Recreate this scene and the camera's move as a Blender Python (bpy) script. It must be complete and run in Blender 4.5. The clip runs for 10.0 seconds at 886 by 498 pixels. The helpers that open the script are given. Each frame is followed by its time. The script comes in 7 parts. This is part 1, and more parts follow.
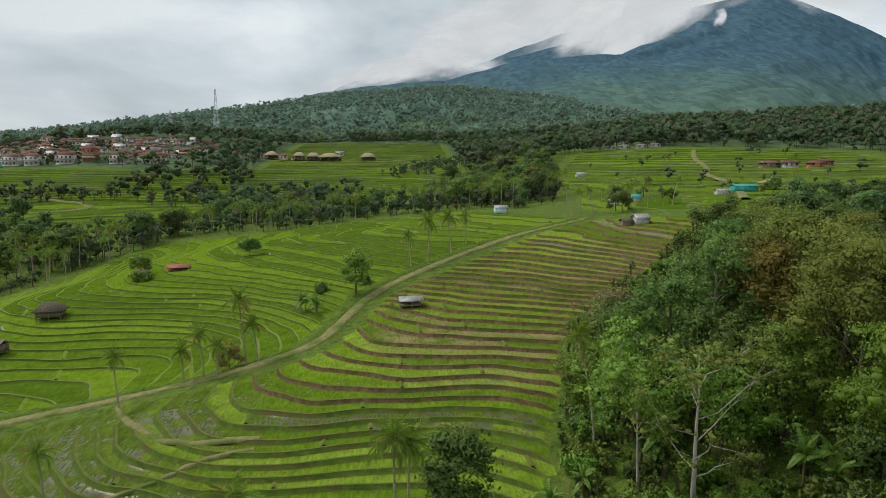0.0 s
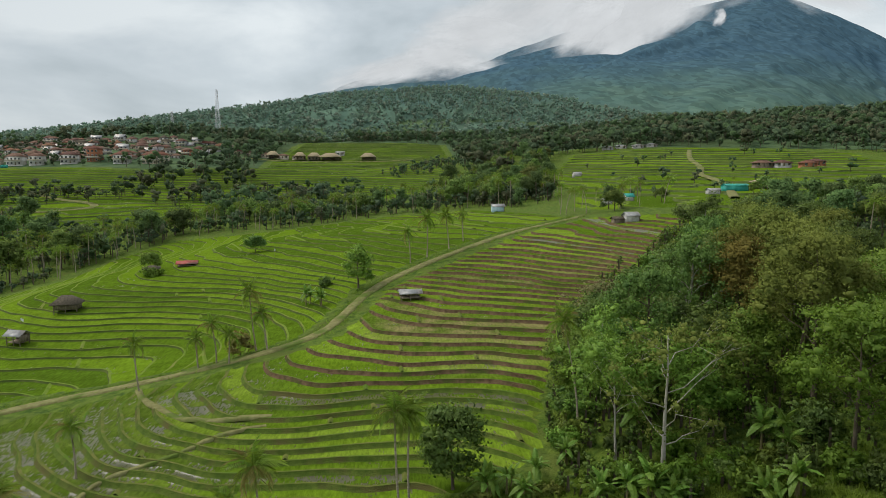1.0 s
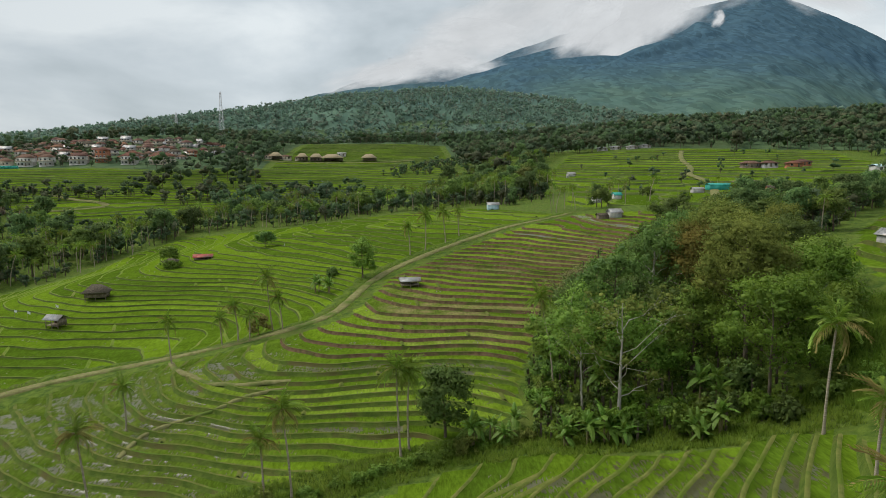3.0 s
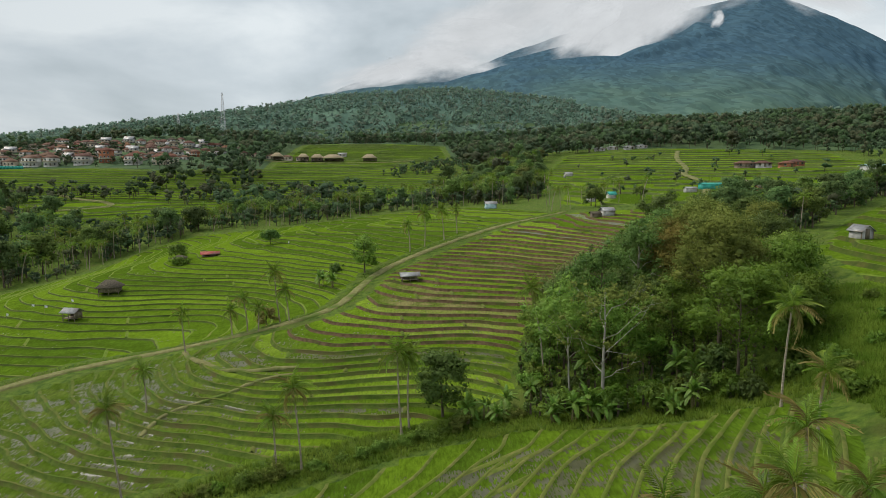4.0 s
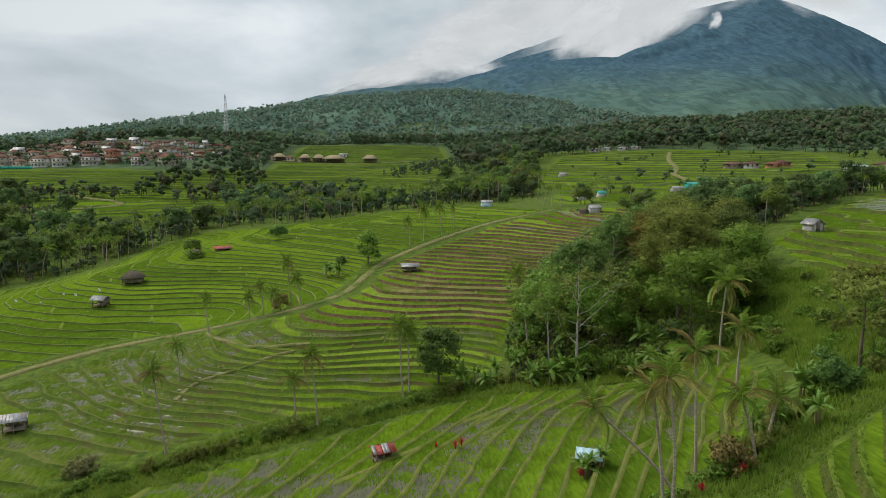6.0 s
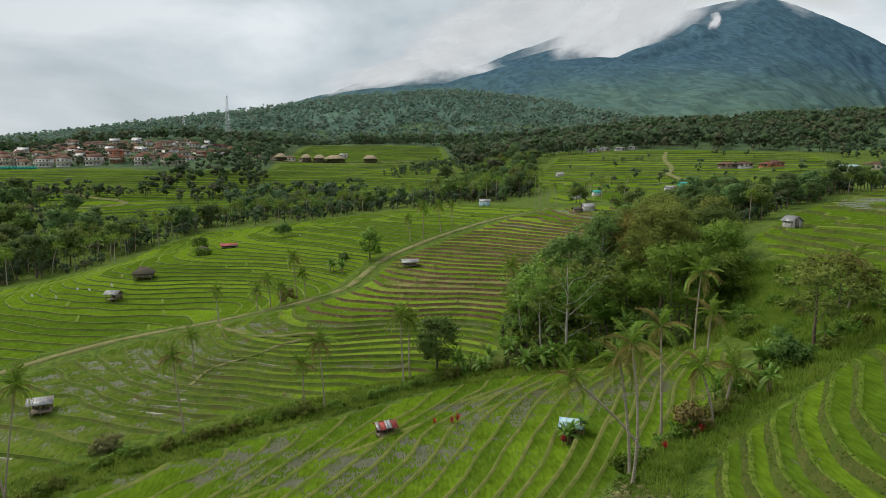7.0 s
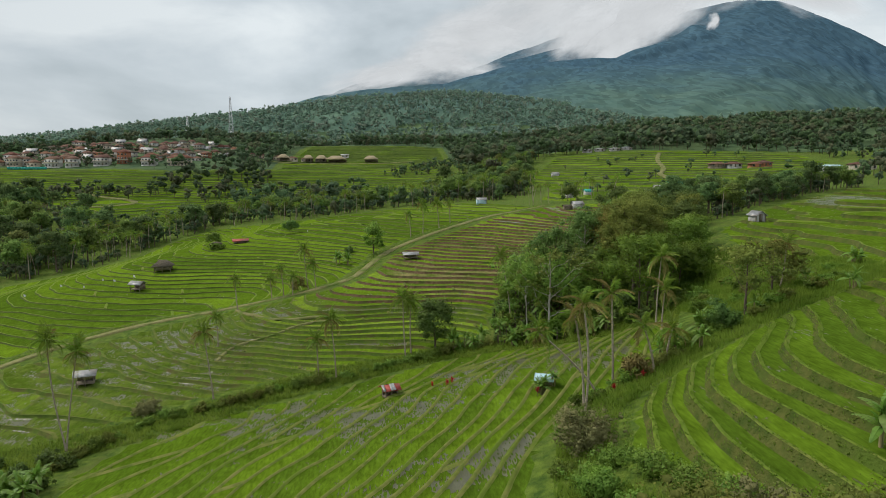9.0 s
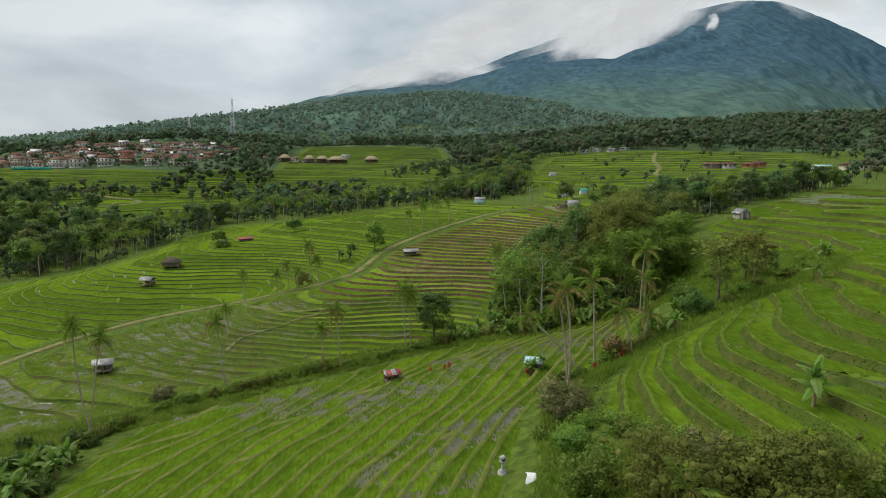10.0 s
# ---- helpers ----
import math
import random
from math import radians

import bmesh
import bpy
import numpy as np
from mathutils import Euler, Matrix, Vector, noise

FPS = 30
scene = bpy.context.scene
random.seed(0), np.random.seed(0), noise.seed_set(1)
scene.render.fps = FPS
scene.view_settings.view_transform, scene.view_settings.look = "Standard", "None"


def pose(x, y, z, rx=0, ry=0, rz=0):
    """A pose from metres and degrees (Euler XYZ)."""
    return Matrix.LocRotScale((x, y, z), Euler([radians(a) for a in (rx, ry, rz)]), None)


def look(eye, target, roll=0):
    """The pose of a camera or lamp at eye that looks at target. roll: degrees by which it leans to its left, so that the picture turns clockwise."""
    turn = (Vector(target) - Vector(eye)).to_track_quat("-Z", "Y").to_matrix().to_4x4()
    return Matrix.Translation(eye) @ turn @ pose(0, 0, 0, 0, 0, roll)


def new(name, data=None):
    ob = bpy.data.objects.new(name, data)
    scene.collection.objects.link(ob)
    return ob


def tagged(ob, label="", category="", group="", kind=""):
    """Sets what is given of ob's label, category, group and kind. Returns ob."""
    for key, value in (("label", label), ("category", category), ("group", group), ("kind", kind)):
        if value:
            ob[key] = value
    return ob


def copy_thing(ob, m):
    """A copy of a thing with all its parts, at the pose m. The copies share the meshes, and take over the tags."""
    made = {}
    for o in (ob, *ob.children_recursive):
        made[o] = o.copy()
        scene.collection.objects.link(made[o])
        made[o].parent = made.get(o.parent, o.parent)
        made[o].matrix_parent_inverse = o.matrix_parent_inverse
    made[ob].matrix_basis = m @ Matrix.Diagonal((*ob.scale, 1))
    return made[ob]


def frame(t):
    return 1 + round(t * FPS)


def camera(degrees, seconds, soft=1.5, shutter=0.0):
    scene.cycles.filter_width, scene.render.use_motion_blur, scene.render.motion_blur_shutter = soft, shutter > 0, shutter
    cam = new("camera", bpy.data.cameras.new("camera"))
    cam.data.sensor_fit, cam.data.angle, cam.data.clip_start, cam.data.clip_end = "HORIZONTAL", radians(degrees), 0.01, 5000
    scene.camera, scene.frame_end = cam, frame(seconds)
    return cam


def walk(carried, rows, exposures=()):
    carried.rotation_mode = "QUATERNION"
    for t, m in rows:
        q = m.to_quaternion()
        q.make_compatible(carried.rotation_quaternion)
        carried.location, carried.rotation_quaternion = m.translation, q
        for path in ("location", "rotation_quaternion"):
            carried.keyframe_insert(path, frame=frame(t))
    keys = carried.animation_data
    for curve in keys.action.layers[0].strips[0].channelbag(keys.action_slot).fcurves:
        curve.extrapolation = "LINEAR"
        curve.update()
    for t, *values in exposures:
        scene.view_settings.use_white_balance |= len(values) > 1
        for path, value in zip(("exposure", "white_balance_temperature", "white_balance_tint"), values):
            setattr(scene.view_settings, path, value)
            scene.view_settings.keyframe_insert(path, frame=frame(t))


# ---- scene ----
cam = camera(68, 10.0, soft=0.65)
PATH = [
    (0, (-0.00, -0.00, 25.00), (8.85, 198.04, -1.48), 0.036),
    (1, (0.07, -6.10, 25.08), (8.98, 191.94, -1.46), 0.044),
    (2.5, (0.18, -15.28, 25.04), (9.06, 182.78, -1.31), 0.016),
    (4, (0.28, -24.47, 25.09), (9.13, 173.60, -1.18), -0.024),
    (5.5, (0.22, -33.62, 25.06), (9.21, 164.46, -1.06), 0.003),
    (7, (0.12, -43.01, 25.04), (9.25, 155.07, -1.03), 0.004),
    (8.5, (-0.03, -52.53, 25.06), (9.15, 145.56, -0.96), -0.025),
    (10, (-0.00, -62.00, 25.00), (9.17, 136.11, -0.88), -0.038),
]
walk(cam, [(t, look(eye, target, roll)) for t, eye, target, roll in PATH])

# world, sun, exposure
world = bpy.data.worlds.new("overcast_sky")
scene.world = world
world.use_nodes = True
wn, wl = world.node_tree.nodes, world.node_tree.links
wn.clear()
w_out = wn.new("ShaderNodeOutputWorld")
w_bg = wn.new("ShaderNodeBackground")
w_sky = wn.new("ShaderNodeTexSky")
w_sky.sky_type = "NISHITA"
w_sky.sun_disc = False
SUN_EL, SUN_AZ = radians(52), radians(-62)
w_sky.sun_elevation, w_sky.sun_rotation = SUN_EL, SUN_AZ
w_dim = wn.new("ShaderNodeVectorMath")
w_dim.operation = "SCALE"
w_dim.inputs["Scale"].default_value = 0.11
w_co = wn.new("ShaderNodeTexCoord")
w_map = wn.new("ShaderNodeMapping")
w_map.inputs["Scale"].default_value = (1.0, 1.0, 2.6)
w_map.inputs["Location"].default_value = (0.35, 0.1, 0.2)
w_noise = wn.new("ShaderNodeTexNoise")
w_noise.inputs["Scale"].default_value = 2.4
w_noise.inputs["Detail"].default_value = 7
w_noise.inputs["Roughness"].default_value = 0.52
w_noise.inputs["Distortion"].default_value = 0.25
w_ramp = wn.new("ShaderNodeValToRGB")
w_ramp.color_ramp.elements[0].position, w_ramp.color_ramp.elements[0].color = 0.36, (0.46, 0.53, 0.57, 1)
w_ramp.color_ramp.elements[1].position, w_ramp.color_ramp.elements[1].color = 0.62, (0.82, 0.88, 0.905, 1)
w_mid = w_ramp.color_ramp.elements.new(0.5)
w_mid.color = (0.62, 0.69, 0.735, 1)
# the cloud deck is slightly dimmer towards the left of the view
w_left = wn.new("ShaderNodeVectorMath")
w_left.operation = "DOT_PRODUCT"
w_left.inputs[1].default_value = (math.sin(radians(-44)) * 0.97, math.cos(radians(-44)) * 0.97, 0.24)
w_left_dim = wn.new("ShaderNodeMapRange")
w_left_dim.inputs["From Min"].default_value, w_left_dim.inputs["From Max"].default_value = 0.86, 1.0
w_left_dim.inputs["To Min"].default_value, w_left_dim.inputs["To Max"].default_value = 0.96, 0.84
w_mul = wn.new("ShaderNodeVectorMath")
w_mul.operation = "SCALE"
w_mix = wn.new("ShaderNodeMix")
w_mix.data_type = "RGBA"
w_mix.inputs["Factor"].default_value = 0.95
wl.new(w_co.outputs["Generated"], w_map.inputs["Vector"])
wl.new(w_map.outputs["Vector"], w_noise.inputs["Vector"])
wl.new(w_noise.outputs["Fac"], w_ramp.inputs["Fac"])
wl.new(w_co.outputs["Generated"], w_left.inputs[0])
wl.new(w_left.outputs["Value"], w_left_dim.inputs["Value"])
wl.new(w_ramp.outputs["Color"], w_mul.inputs[0])
wl.new(w_left_dim.outputs["Result"], w_mul.inputs["Scale"])
wl.new(w_sky.outputs["Color"], w_dim.inputs[0])
wl.new(w_dim.outputs["Vector"], w_mix.inputs["A"])
wl.new(w_mul.outputs["Vector"], w_mix.inputs["B"])
wl.new(w_mix.outputs["Result"], w_bg.inputs["Color"])
w_bg.inputs["Strength"].default_value = 1.0
wl.new(w_bg.outputs["Background"], w_out.inputs["Surface"])

sun = new("sun", bpy.data.lights.new("sun", "SUN"))
sun.data.energy, sun.data.angle, sun.data.color = 2.6, radians(34), (1.0, 0.95, 0.86)
sun_way = Vector((math.sin(SUN_AZ) * math.cos(SUN_EL), math.cos(SUN_AZ) * math.cos(SUN_EL), math.sin(SUN_EL)))
sun.rotation_mode = "QUATERNION"
sun.rotation_quaternion = sun_way.to_track_quat("Z", "Y")


# materials
def rgb(c):
    return (c[0], c[1], c[2], 1.0)


def material(name, low, high, scale=1.0, rough=0.85, bump=0.0, bump_scale=8.0, spread=0.0, leaf=0.0, metal=0.0, stretch=(1, 1, 1), third=None, island=True, coords="Object"):
    """Two colours mixed by noise at two scales, with relief; spread: change from piece to piece; leaf: light let through."""
    m = bpy.data.materials.new(name)
    m.use_nodes = True
    n, l = m.node_tree.nodes, m.node_tree.links
    bsdf = n["Principled BSDF"]
    co = n.new("ShaderNodeTexCoord")
    mp = n.new("ShaderNodeMapping")
    mp.inputs["Scale"].default_value = stretch
    l.new(co.outputs[coords], mp.inputs["Vector"])
    big = n.new("ShaderNodeTexNoise")
    big.inputs["Scale"].default_value, big.inputs["Detail"].default_value, big.inputs["Roughness"].default_value = scale, 4, 0.6
    l.new(mp.outputs["Vector"], big.inputs["Vector"])
    ramp = n.new("ShaderNodeValToRGB")
    ramp.color_ramp.elements[0].position, ramp.color_ramp.elements[1].position = 0.34, 0.66
    ramp.color_ramp.elements[0].color, ramp.color_ramp.elements[1].color = rgb(low), rgb(high)
    l.new(big.outputs["Fac"], ramp.inputs["Fac"])
    col = ramp.outputs["Color"]
    if third:
        t_n = n.new("ShaderNodeTexNoise")
        t_n.inputs["Scale"].default_value, t_n.inputs["Detail"].default_value = scale * 0.23, 3
        l.new(mp.outputs["Vector"], t_n.inputs["Vector"])
        t_r = n.new("ShaderNodeValToRGB")
        t_r.color_ramp.elements[0].position, t_r.color_ramp.elements[1].position = 0.5, 0.68
        l.new(t_n.outputs["Fac"], t_r.inputs["Fac"])
        mx = n.new("ShaderNodeMix")
        mx.data_type = "RGBA"
        l.new(t_r.outputs["Color"], mx.inputs["Factor"])
        l.new(col, mx.inputs["A"])
        mx.inputs["B"].default_value = rgb(third)
        col = mx.outputs["Result"]
    if spread:
        geo = n.new("ShaderNodeNewGeometry")
        info = n.new("ShaderNodeObjectInfo")
        add = n.new("ShaderNodeMath")
        add.operation = "ADD"
        add.operation = "MULTIPLY_ADD"
        add.inputs[0].default_value, add.inputs[1].default_value = 0.5, 0.45
        if island:
            l.new(geo.outputs["Random Per Island"], add.inputs[0])
        l.new(info.outputs["Random"], add.inputs[2])
        rng = n.new("ShaderNodeMapRange")
        rng.inputs["From Max"].default_value = 1.45
        rng.inputs["To Min"].default_value, rng.inputs["To Max"].default_value = 1 - spread, 1 + spread
        l.new(add.outputs["Value"], rng.inputs["Value"])
        hsv = n.new("ShaderNodeHueSaturation")
        hue = n.new("ShaderNodeMapRange")
        hue.inputs["To Min"].default_value, hue.inputs["To Max"].default_value = 0.5 - spread * 0.045, 0.5 + spread * 0.045
        l.new(info.outputs["Random"], hue.inputs["Value"])
        l.new(hue.outputs["Result"], hsv.inputs["Hue"])
        l.new(rng.outputs["Result"], hsv.inputs["Value"])
        l.new(col, hsv.inputs["Color"])
        col = hsv.outputs["Color"]
    l.new(col, bsdf.inputs["Base Color"])
    bsdf.inputs["Roughness"].default_value = rough
    bsdf.inputs["Metallic"].default_value = metal
    bsdf.inputs["Specular IOR Level"].default_value = 0.08 if rough > 0.6 else 0.25
    if bump:
        b_n = n.new("ShaderNodeTexNoise")
        b_n.inputs["Scale"].default_value, b_n.inputs["Detail"].default_value = bump_scale, 5
        l.new(mp.outputs["Vector"], b_n.inputs["Vector"])
        b = n.new("ShaderNodeBump")
        b.inputs["Strength"].default_value, b.inputs["Distance"].default_value = 1.0, bump
        l.new(b_n.outputs["Fac"], b.inputs["Height"])
        l.new(b.outputs["Normal"], bsdf.inputs["Normal"])
    if leaf:
        tr = n.new("ShaderNodeBsdfTranslucent")
        l.new(col, tr.inputs["Color"])
        ms = n.new("ShaderNodeMixShader")
        ms.inputs["Fac"].default_value = leaf
        l.new(bsdf.outputs["BSDF"], ms.inputs[1])
        l.new(tr.outputs["BSDF"], ms.inputs[2])
        l.new(ms.outputs["Shader"], n["Material Output"].inputs["Surface"])
    return m


def paddy_material():
    """Rice streaked along the view over flooded mud; the share of open water and the tone of the crop go by field."""
    m = bpy.data.materials.new("paddy")
    m.use_nodes = True
    n, l = m.node_tree.nodes, m.node_tree.links
    bsdf = n["Principled BSDF"]
    at = n.new("ShaderNodeAttribute")
    at.attribute_name = "field"
    sep = n.new("ShaderNodeSeparateColor")
    l.new(at.outputs["Color"], sep.inputs["Color"])
    co = n.new("ShaderNodeTexCoord")
    crop = n.new("ShaderNodeValToRGB")
    e = crop.color_ramp.elements
    e[0].position, e[0].color = 0.0, rgb((0.066, 0.114, 0.010))
    e[1].position, e[1].color = 1.0, rgb((0.210, 0.252, 0.034))
    e.new(0.45).color = rgb((0.112, 0.182, 0.012))
    e.new(0.75).color = rgb((0.158, 0.232, 0.024))
    l.new(sep.outputs["Red"], crop.inputs["Fac"])
    patch = n.new("ShaderNodeTexNoise")
    patch.inputs["Scale"].default_value, patch.inputs["Detail"].default_value = 0.35, 6
    l.new(co.outputs["Object"], patch.inputs["Vector"])
    val = n.new("ShaderNodeMapRange")
    val.inputs["From Min"].default_value, val.inputs["From Max"].default_value = 0.3, 0.7
    val.inputs["To Min"].default_value, val.inputs["To Max"].default_value = 0.8, 1.15
    l.new(patch.outputs["Fac"], val.inputs["Value"])
    hsv = n.new("ShaderNodeHueSaturation")
    straw = n.new("ShaderNodeMix")
    straw.data_type = "RGBA"
    ragged = n.new("ShaderNodeMath")
    ragged.operation = "MULTIPLY"
    spots = n.new("ShaderNodeMapRange")
    spots.inputs["From Min"].default_value, spots.inputs["From Max"].default_value = 0.38, 0.6
    spots.inputs["To Min"].default_value = 0.25
    l.new(patch.outputs["Fac"], spots.inputs["Value"])
    l.new(sep.outputs["Blue"], ragged.inputs[0])
    l.new(spots.outputs["Result"], ragged.inputs[1])
    l.new(ragged.outputs["Value"], straw.inputs["Factor"])
    l.new(crop.outputs["Color"], straw.inputs["A"])
    straw.inputs["B"].default_value = rgb((0.190, 0.158, 0.070))
    l.new(straw.outputs["Result"], hsv.inputs["Color"])
    l.new(val.outputs["Result"], hsv.inputs["Value"])
    # rice hills, planted about 0.22 m apart, drawn out along y to mimic reflected streaks in the view
    dots = n.new("ShaderNodeTexVoronoi")
    dots.inputs["Scale"].default_value, dots.inputs["Randomness"].default_value = 5.0, 0.85
    view_map = n.new("ShaderNodeMapping")
    view_map.inputs["Scale"].default_value = (1.0, 0.24, 1.0)
    l.new(co.outputs["Object"], view_map.inputs["Vector"])
    l.new(view_map.outputs["Vector"], dots.inputs["Vector"])
    wet = n.new("ShaderNodeMath")
    wet.operation = "MULTIPLY_ADD"
    big = n.new("ShaderNodeTexNoise")
    big.inputs["Scale"].default_value, big.inputs["Detail"].default_value = 0.34, 4
    l.new(co.outputs["Object"], big.inputs["Vector"])
    wetr = n.new("ShaderNodeMapRange")
    wetr.inputs["From Min"].default_value, wetr.inputs["From Max"].default_value = 0.35, 0.65
    wetr.inputs["To Min"].default_value, wetr.inputs["To Max"].default_value = -0.75, 0.35
    l.new(big.outputs["Fac"], wetr.inputs["Value"])
    wadd = n.new("ShaderNodeMath")
    wadd.operation = "ADD"
    l.new(sep.outputs["Green"], wadd.inputs[0])
    l.new(wetr.outputs["Result"], wadd.inputs[1])
    cut = n.new("ShaderNodeMath")
    cut.operation = "MULTIPLY_ADD"
    cut.inputs[1].default_value, cut.inputs[2].default_value = -0.62, 0.66
    l.new(wadd.outputs["Value"], cut.inputs[0])
    gap = n.new("ShaderNodeMath")
    gap.operation = "SUBTRACT"
    l.new(dots.outputs["Distance"], gap.inputs[0])
    l.new(cut.outputs["Value"], gap.inputs[1])
    soaked = n.new("ShaderNodeMapRange")
    soaked.inputs["From Min"].default_value, soaked.inputs["From Max"].default_value = -0.05, 0.08
    l.new(gap.outputs["Value"], soaked.inputs["Value"])
    lie = n.new("ShaderNodeNewGeometry")
    upright = n.new("ShaderNodeSeparateXYZ")
    l.new(lie.outputs["True Normal"], upright.inputs["Vector"])
    level = n.new("ShaderNodeMapRange")
    level.inputs["From Min"].default_value, level.inputs["From Max"].default_value = 0.992, 0.998
    l.new(upright.outputs["Z"], level.inputs["Value"])
    both = n.new("ShaderNodeMath")
    both.operation = "MULTIPLY"
    l.new(soaked.outputs["Result"], both.inputs[0])
    l.new(level.outputs["Result"], both.inputs[1])
    water = n.new("ShaderNodeMapRange")
    l.new(both.outputs["Value"], water.inputs["Value"])
    mix = n.new("ShaderNodeMix")
    mix.data_type = "RGBA"
    l.new(water.outputs["Result"], mix.inputs["Factor"])
    l.new(hsv.outputs["Color"], mix.inputs["A"])
    mix.inputs["B"].default_value = rgb((0.070, 0.070, 0.026))
    blades = n.new("ShaderNodeTexNoise")
    blades.inputs["Scale"].default_value, blades.inputs["Detail"].default_value, blades.inputs["Roughness"].default_value = 3.4, 5, 0.7
    l.new(view_map.outputs["Vector"], blades.inputs["Vector"])
    tuft = n.new("ShaderNodeMapRange")
    tuft.inputs["From Min"].default_value, tuft.inputs["From Max"].default_value = 0.35, 0.65
    tuft.inputs["To Min"].default_value, tuft.inputs["To Max"].default_value = 0.72, 1.3
    l.new(blades.outputs["Fac"], tuft.inputs["Value"])
    stand = n.new("ShaderNodeHueSaturation")
    l.new(mix.outputs["Result"], stand.inputs["Color"])
    l.new(tuft.outputs["Result"], stand.inputs["Value"])
    l.new(stand.outputs["Color"], bsdf.inputs["Base Color"])
    rr = n.new("ShaderNodeMapRange")
    rr.inputs["From Min"].default_value = 0.8
    rr.inputs["To Min"].default_value, rr.inputs["To Max"].default_value = 0.8, 0.36
    l.new(water.outputs["Result"], rr.inputs["Value"])
    l.new(rr.outputs["Result"], bsdf.inputs["Roughness"])
    sp = n.new("ShaderNodeMapRange")
    sp.inputs["From Min"].default_value = 0.8
    sp.inputs["To Min"].default_value, sp.inputs["To Max"].default_value = 0.0, 0.4
    l.new(water.outputs["Result"], sp.inputs["Value"])
    l.new(sp.outputs["Result"], bsdf.inputs["Specular IOR Level"])
    return m


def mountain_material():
    """Closed forest canopy, crown by crown; green foothills turn blue with height, as distance haze put into the
    colour.
    """
    m = bpy.data.materials.new("hazed_mountain_forest")
    m.use_nodes = True
    n, l = m.node_tree.nodes, m.node_tree.links
    bsdf = n["Principled BSDF"]
    bsdf.inputs["Roughness"].default_value, bsdf.inputs["Specular IOR Level"].default_value = 0.95, 0.0
    co = n.new("ShaderNodeTexCoord")
    sep = n.new("ShaderNodeSeparateXYZ")
    l.new(co.outputs["Object"], sep.inputs["Vector"])
    # canopy texture drawn out in y so that it looks even from the camera
    fall = n.new("ShaderNodeMapping")
    fall.inputs["Scale"].default_value = (1.0, 0.36, 0.7)
    l.new(co.outputs["Object"], fall.inputs["Vector"])
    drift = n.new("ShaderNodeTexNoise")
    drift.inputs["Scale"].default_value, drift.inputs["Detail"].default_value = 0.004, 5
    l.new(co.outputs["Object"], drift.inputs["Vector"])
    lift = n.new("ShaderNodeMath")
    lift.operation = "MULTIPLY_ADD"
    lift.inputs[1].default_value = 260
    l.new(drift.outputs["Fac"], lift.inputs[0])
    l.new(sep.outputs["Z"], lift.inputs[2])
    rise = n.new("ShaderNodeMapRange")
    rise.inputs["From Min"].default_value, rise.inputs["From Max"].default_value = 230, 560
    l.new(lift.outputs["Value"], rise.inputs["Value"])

    def two(low, high, scale, detail):
        tex = n.new("ShaderNodeTexNoise")
        tex.inputs["Scale"].default_value, tex.inputs["Detail"].default_value, tex.inputs["Roughness"].default_value = scale, detail, 0.65
        l.new(fall.outputs["Vector"], tex.inputs["Vector"])
        ramp = n.new("ShaderNodeValToRGB")
        ramp.color_ramp.elements[0].position, ramp.color_ramp.elements[0].color = 0.3, rgb(low)
        ramp.color_ramp.elements[1].position, ramp.color_ramp.elements[1].color = 0.7, rgb(high)
        l.new(tex.outputs["Fac"], ramp.inputs["Fac"])
        return ramp.outputs["Color"]

    # blue distance haze mixed into the base colour by height
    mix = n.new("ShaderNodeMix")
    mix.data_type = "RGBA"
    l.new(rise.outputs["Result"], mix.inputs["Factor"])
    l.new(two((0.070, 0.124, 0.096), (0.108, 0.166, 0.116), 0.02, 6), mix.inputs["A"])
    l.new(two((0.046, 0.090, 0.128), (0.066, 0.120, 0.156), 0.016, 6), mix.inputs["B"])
    crowns = n.new("ShaderNodeTexVoronoi")
    crowns.inputs["Scale"].default_value = 0.06
    l.new(fall.outputs["Vector"], crowns.inputs["Vector"])
    tone = n.new("ShaderNodeSeparateColor")
    l.new(crowns.outputs["Color"], tone.inputs["Color"])
    vary = n.new("ShaderNodeMapRange")
    vary.inputs["To Min"].default_value, vary.inputs["To Max"].default_value = 0.80, 1.20
    l.new(tone.outputs["Red"], vary.inputs["Value"])
    hsv = n.new("ShaderNodeHueSaturation")
    l.new(mix.outputs["Result"], hsv.inputs["Color"])
    l.new(vary.outputs["Result"], hsv.inputs["Value"])
    l.new(hsv.outputs["Color"], bsdf.inputs["Base Color"])
    bump = n.new("ShaderNodeBump")
    bump.invert = True
    bump.inputs["Distance"].default_value, bump.inputs["Strength"].default_value = 4.0, 0.12
    l.new(crowns.outputs["Distance"], bump.inputs["Height"])
    l.new(bump.outputs["Normal"], bsdf.inputs["Normal"])
    return m


M_PADDY = paddy_material()
M_BUND = material("bund_grass", (0.076, 0.112, 0.015), (0.150, 0.150, 0.042), 0.9, 0.9, 0.06, 9.0, third=(0.080, 0.146, 0.014))
M_BUND_G = material("grassy_bund", (0.100, 0.165, 0.014), (0.150, 0.205, 0.028), 0.9, 0.9, 0.06, 9.0, third=(0.165, 0.185, 0.04))
M_RISER = material("terrace_bank", (0.068, 0.043, 0.022), (0.150, 0.100, 0.056), 1.3, 0.95, 0.10, 6.0, third=(0.052, 0.066, 0.014))
M_RISER_G = material("grassy_bank", (0.056, 0.092, 0.014), (0.100, 0.138, 0.024), 1.1, 0.95, 0.12, 7.0, third=(0.094, 0.084, 0.030))
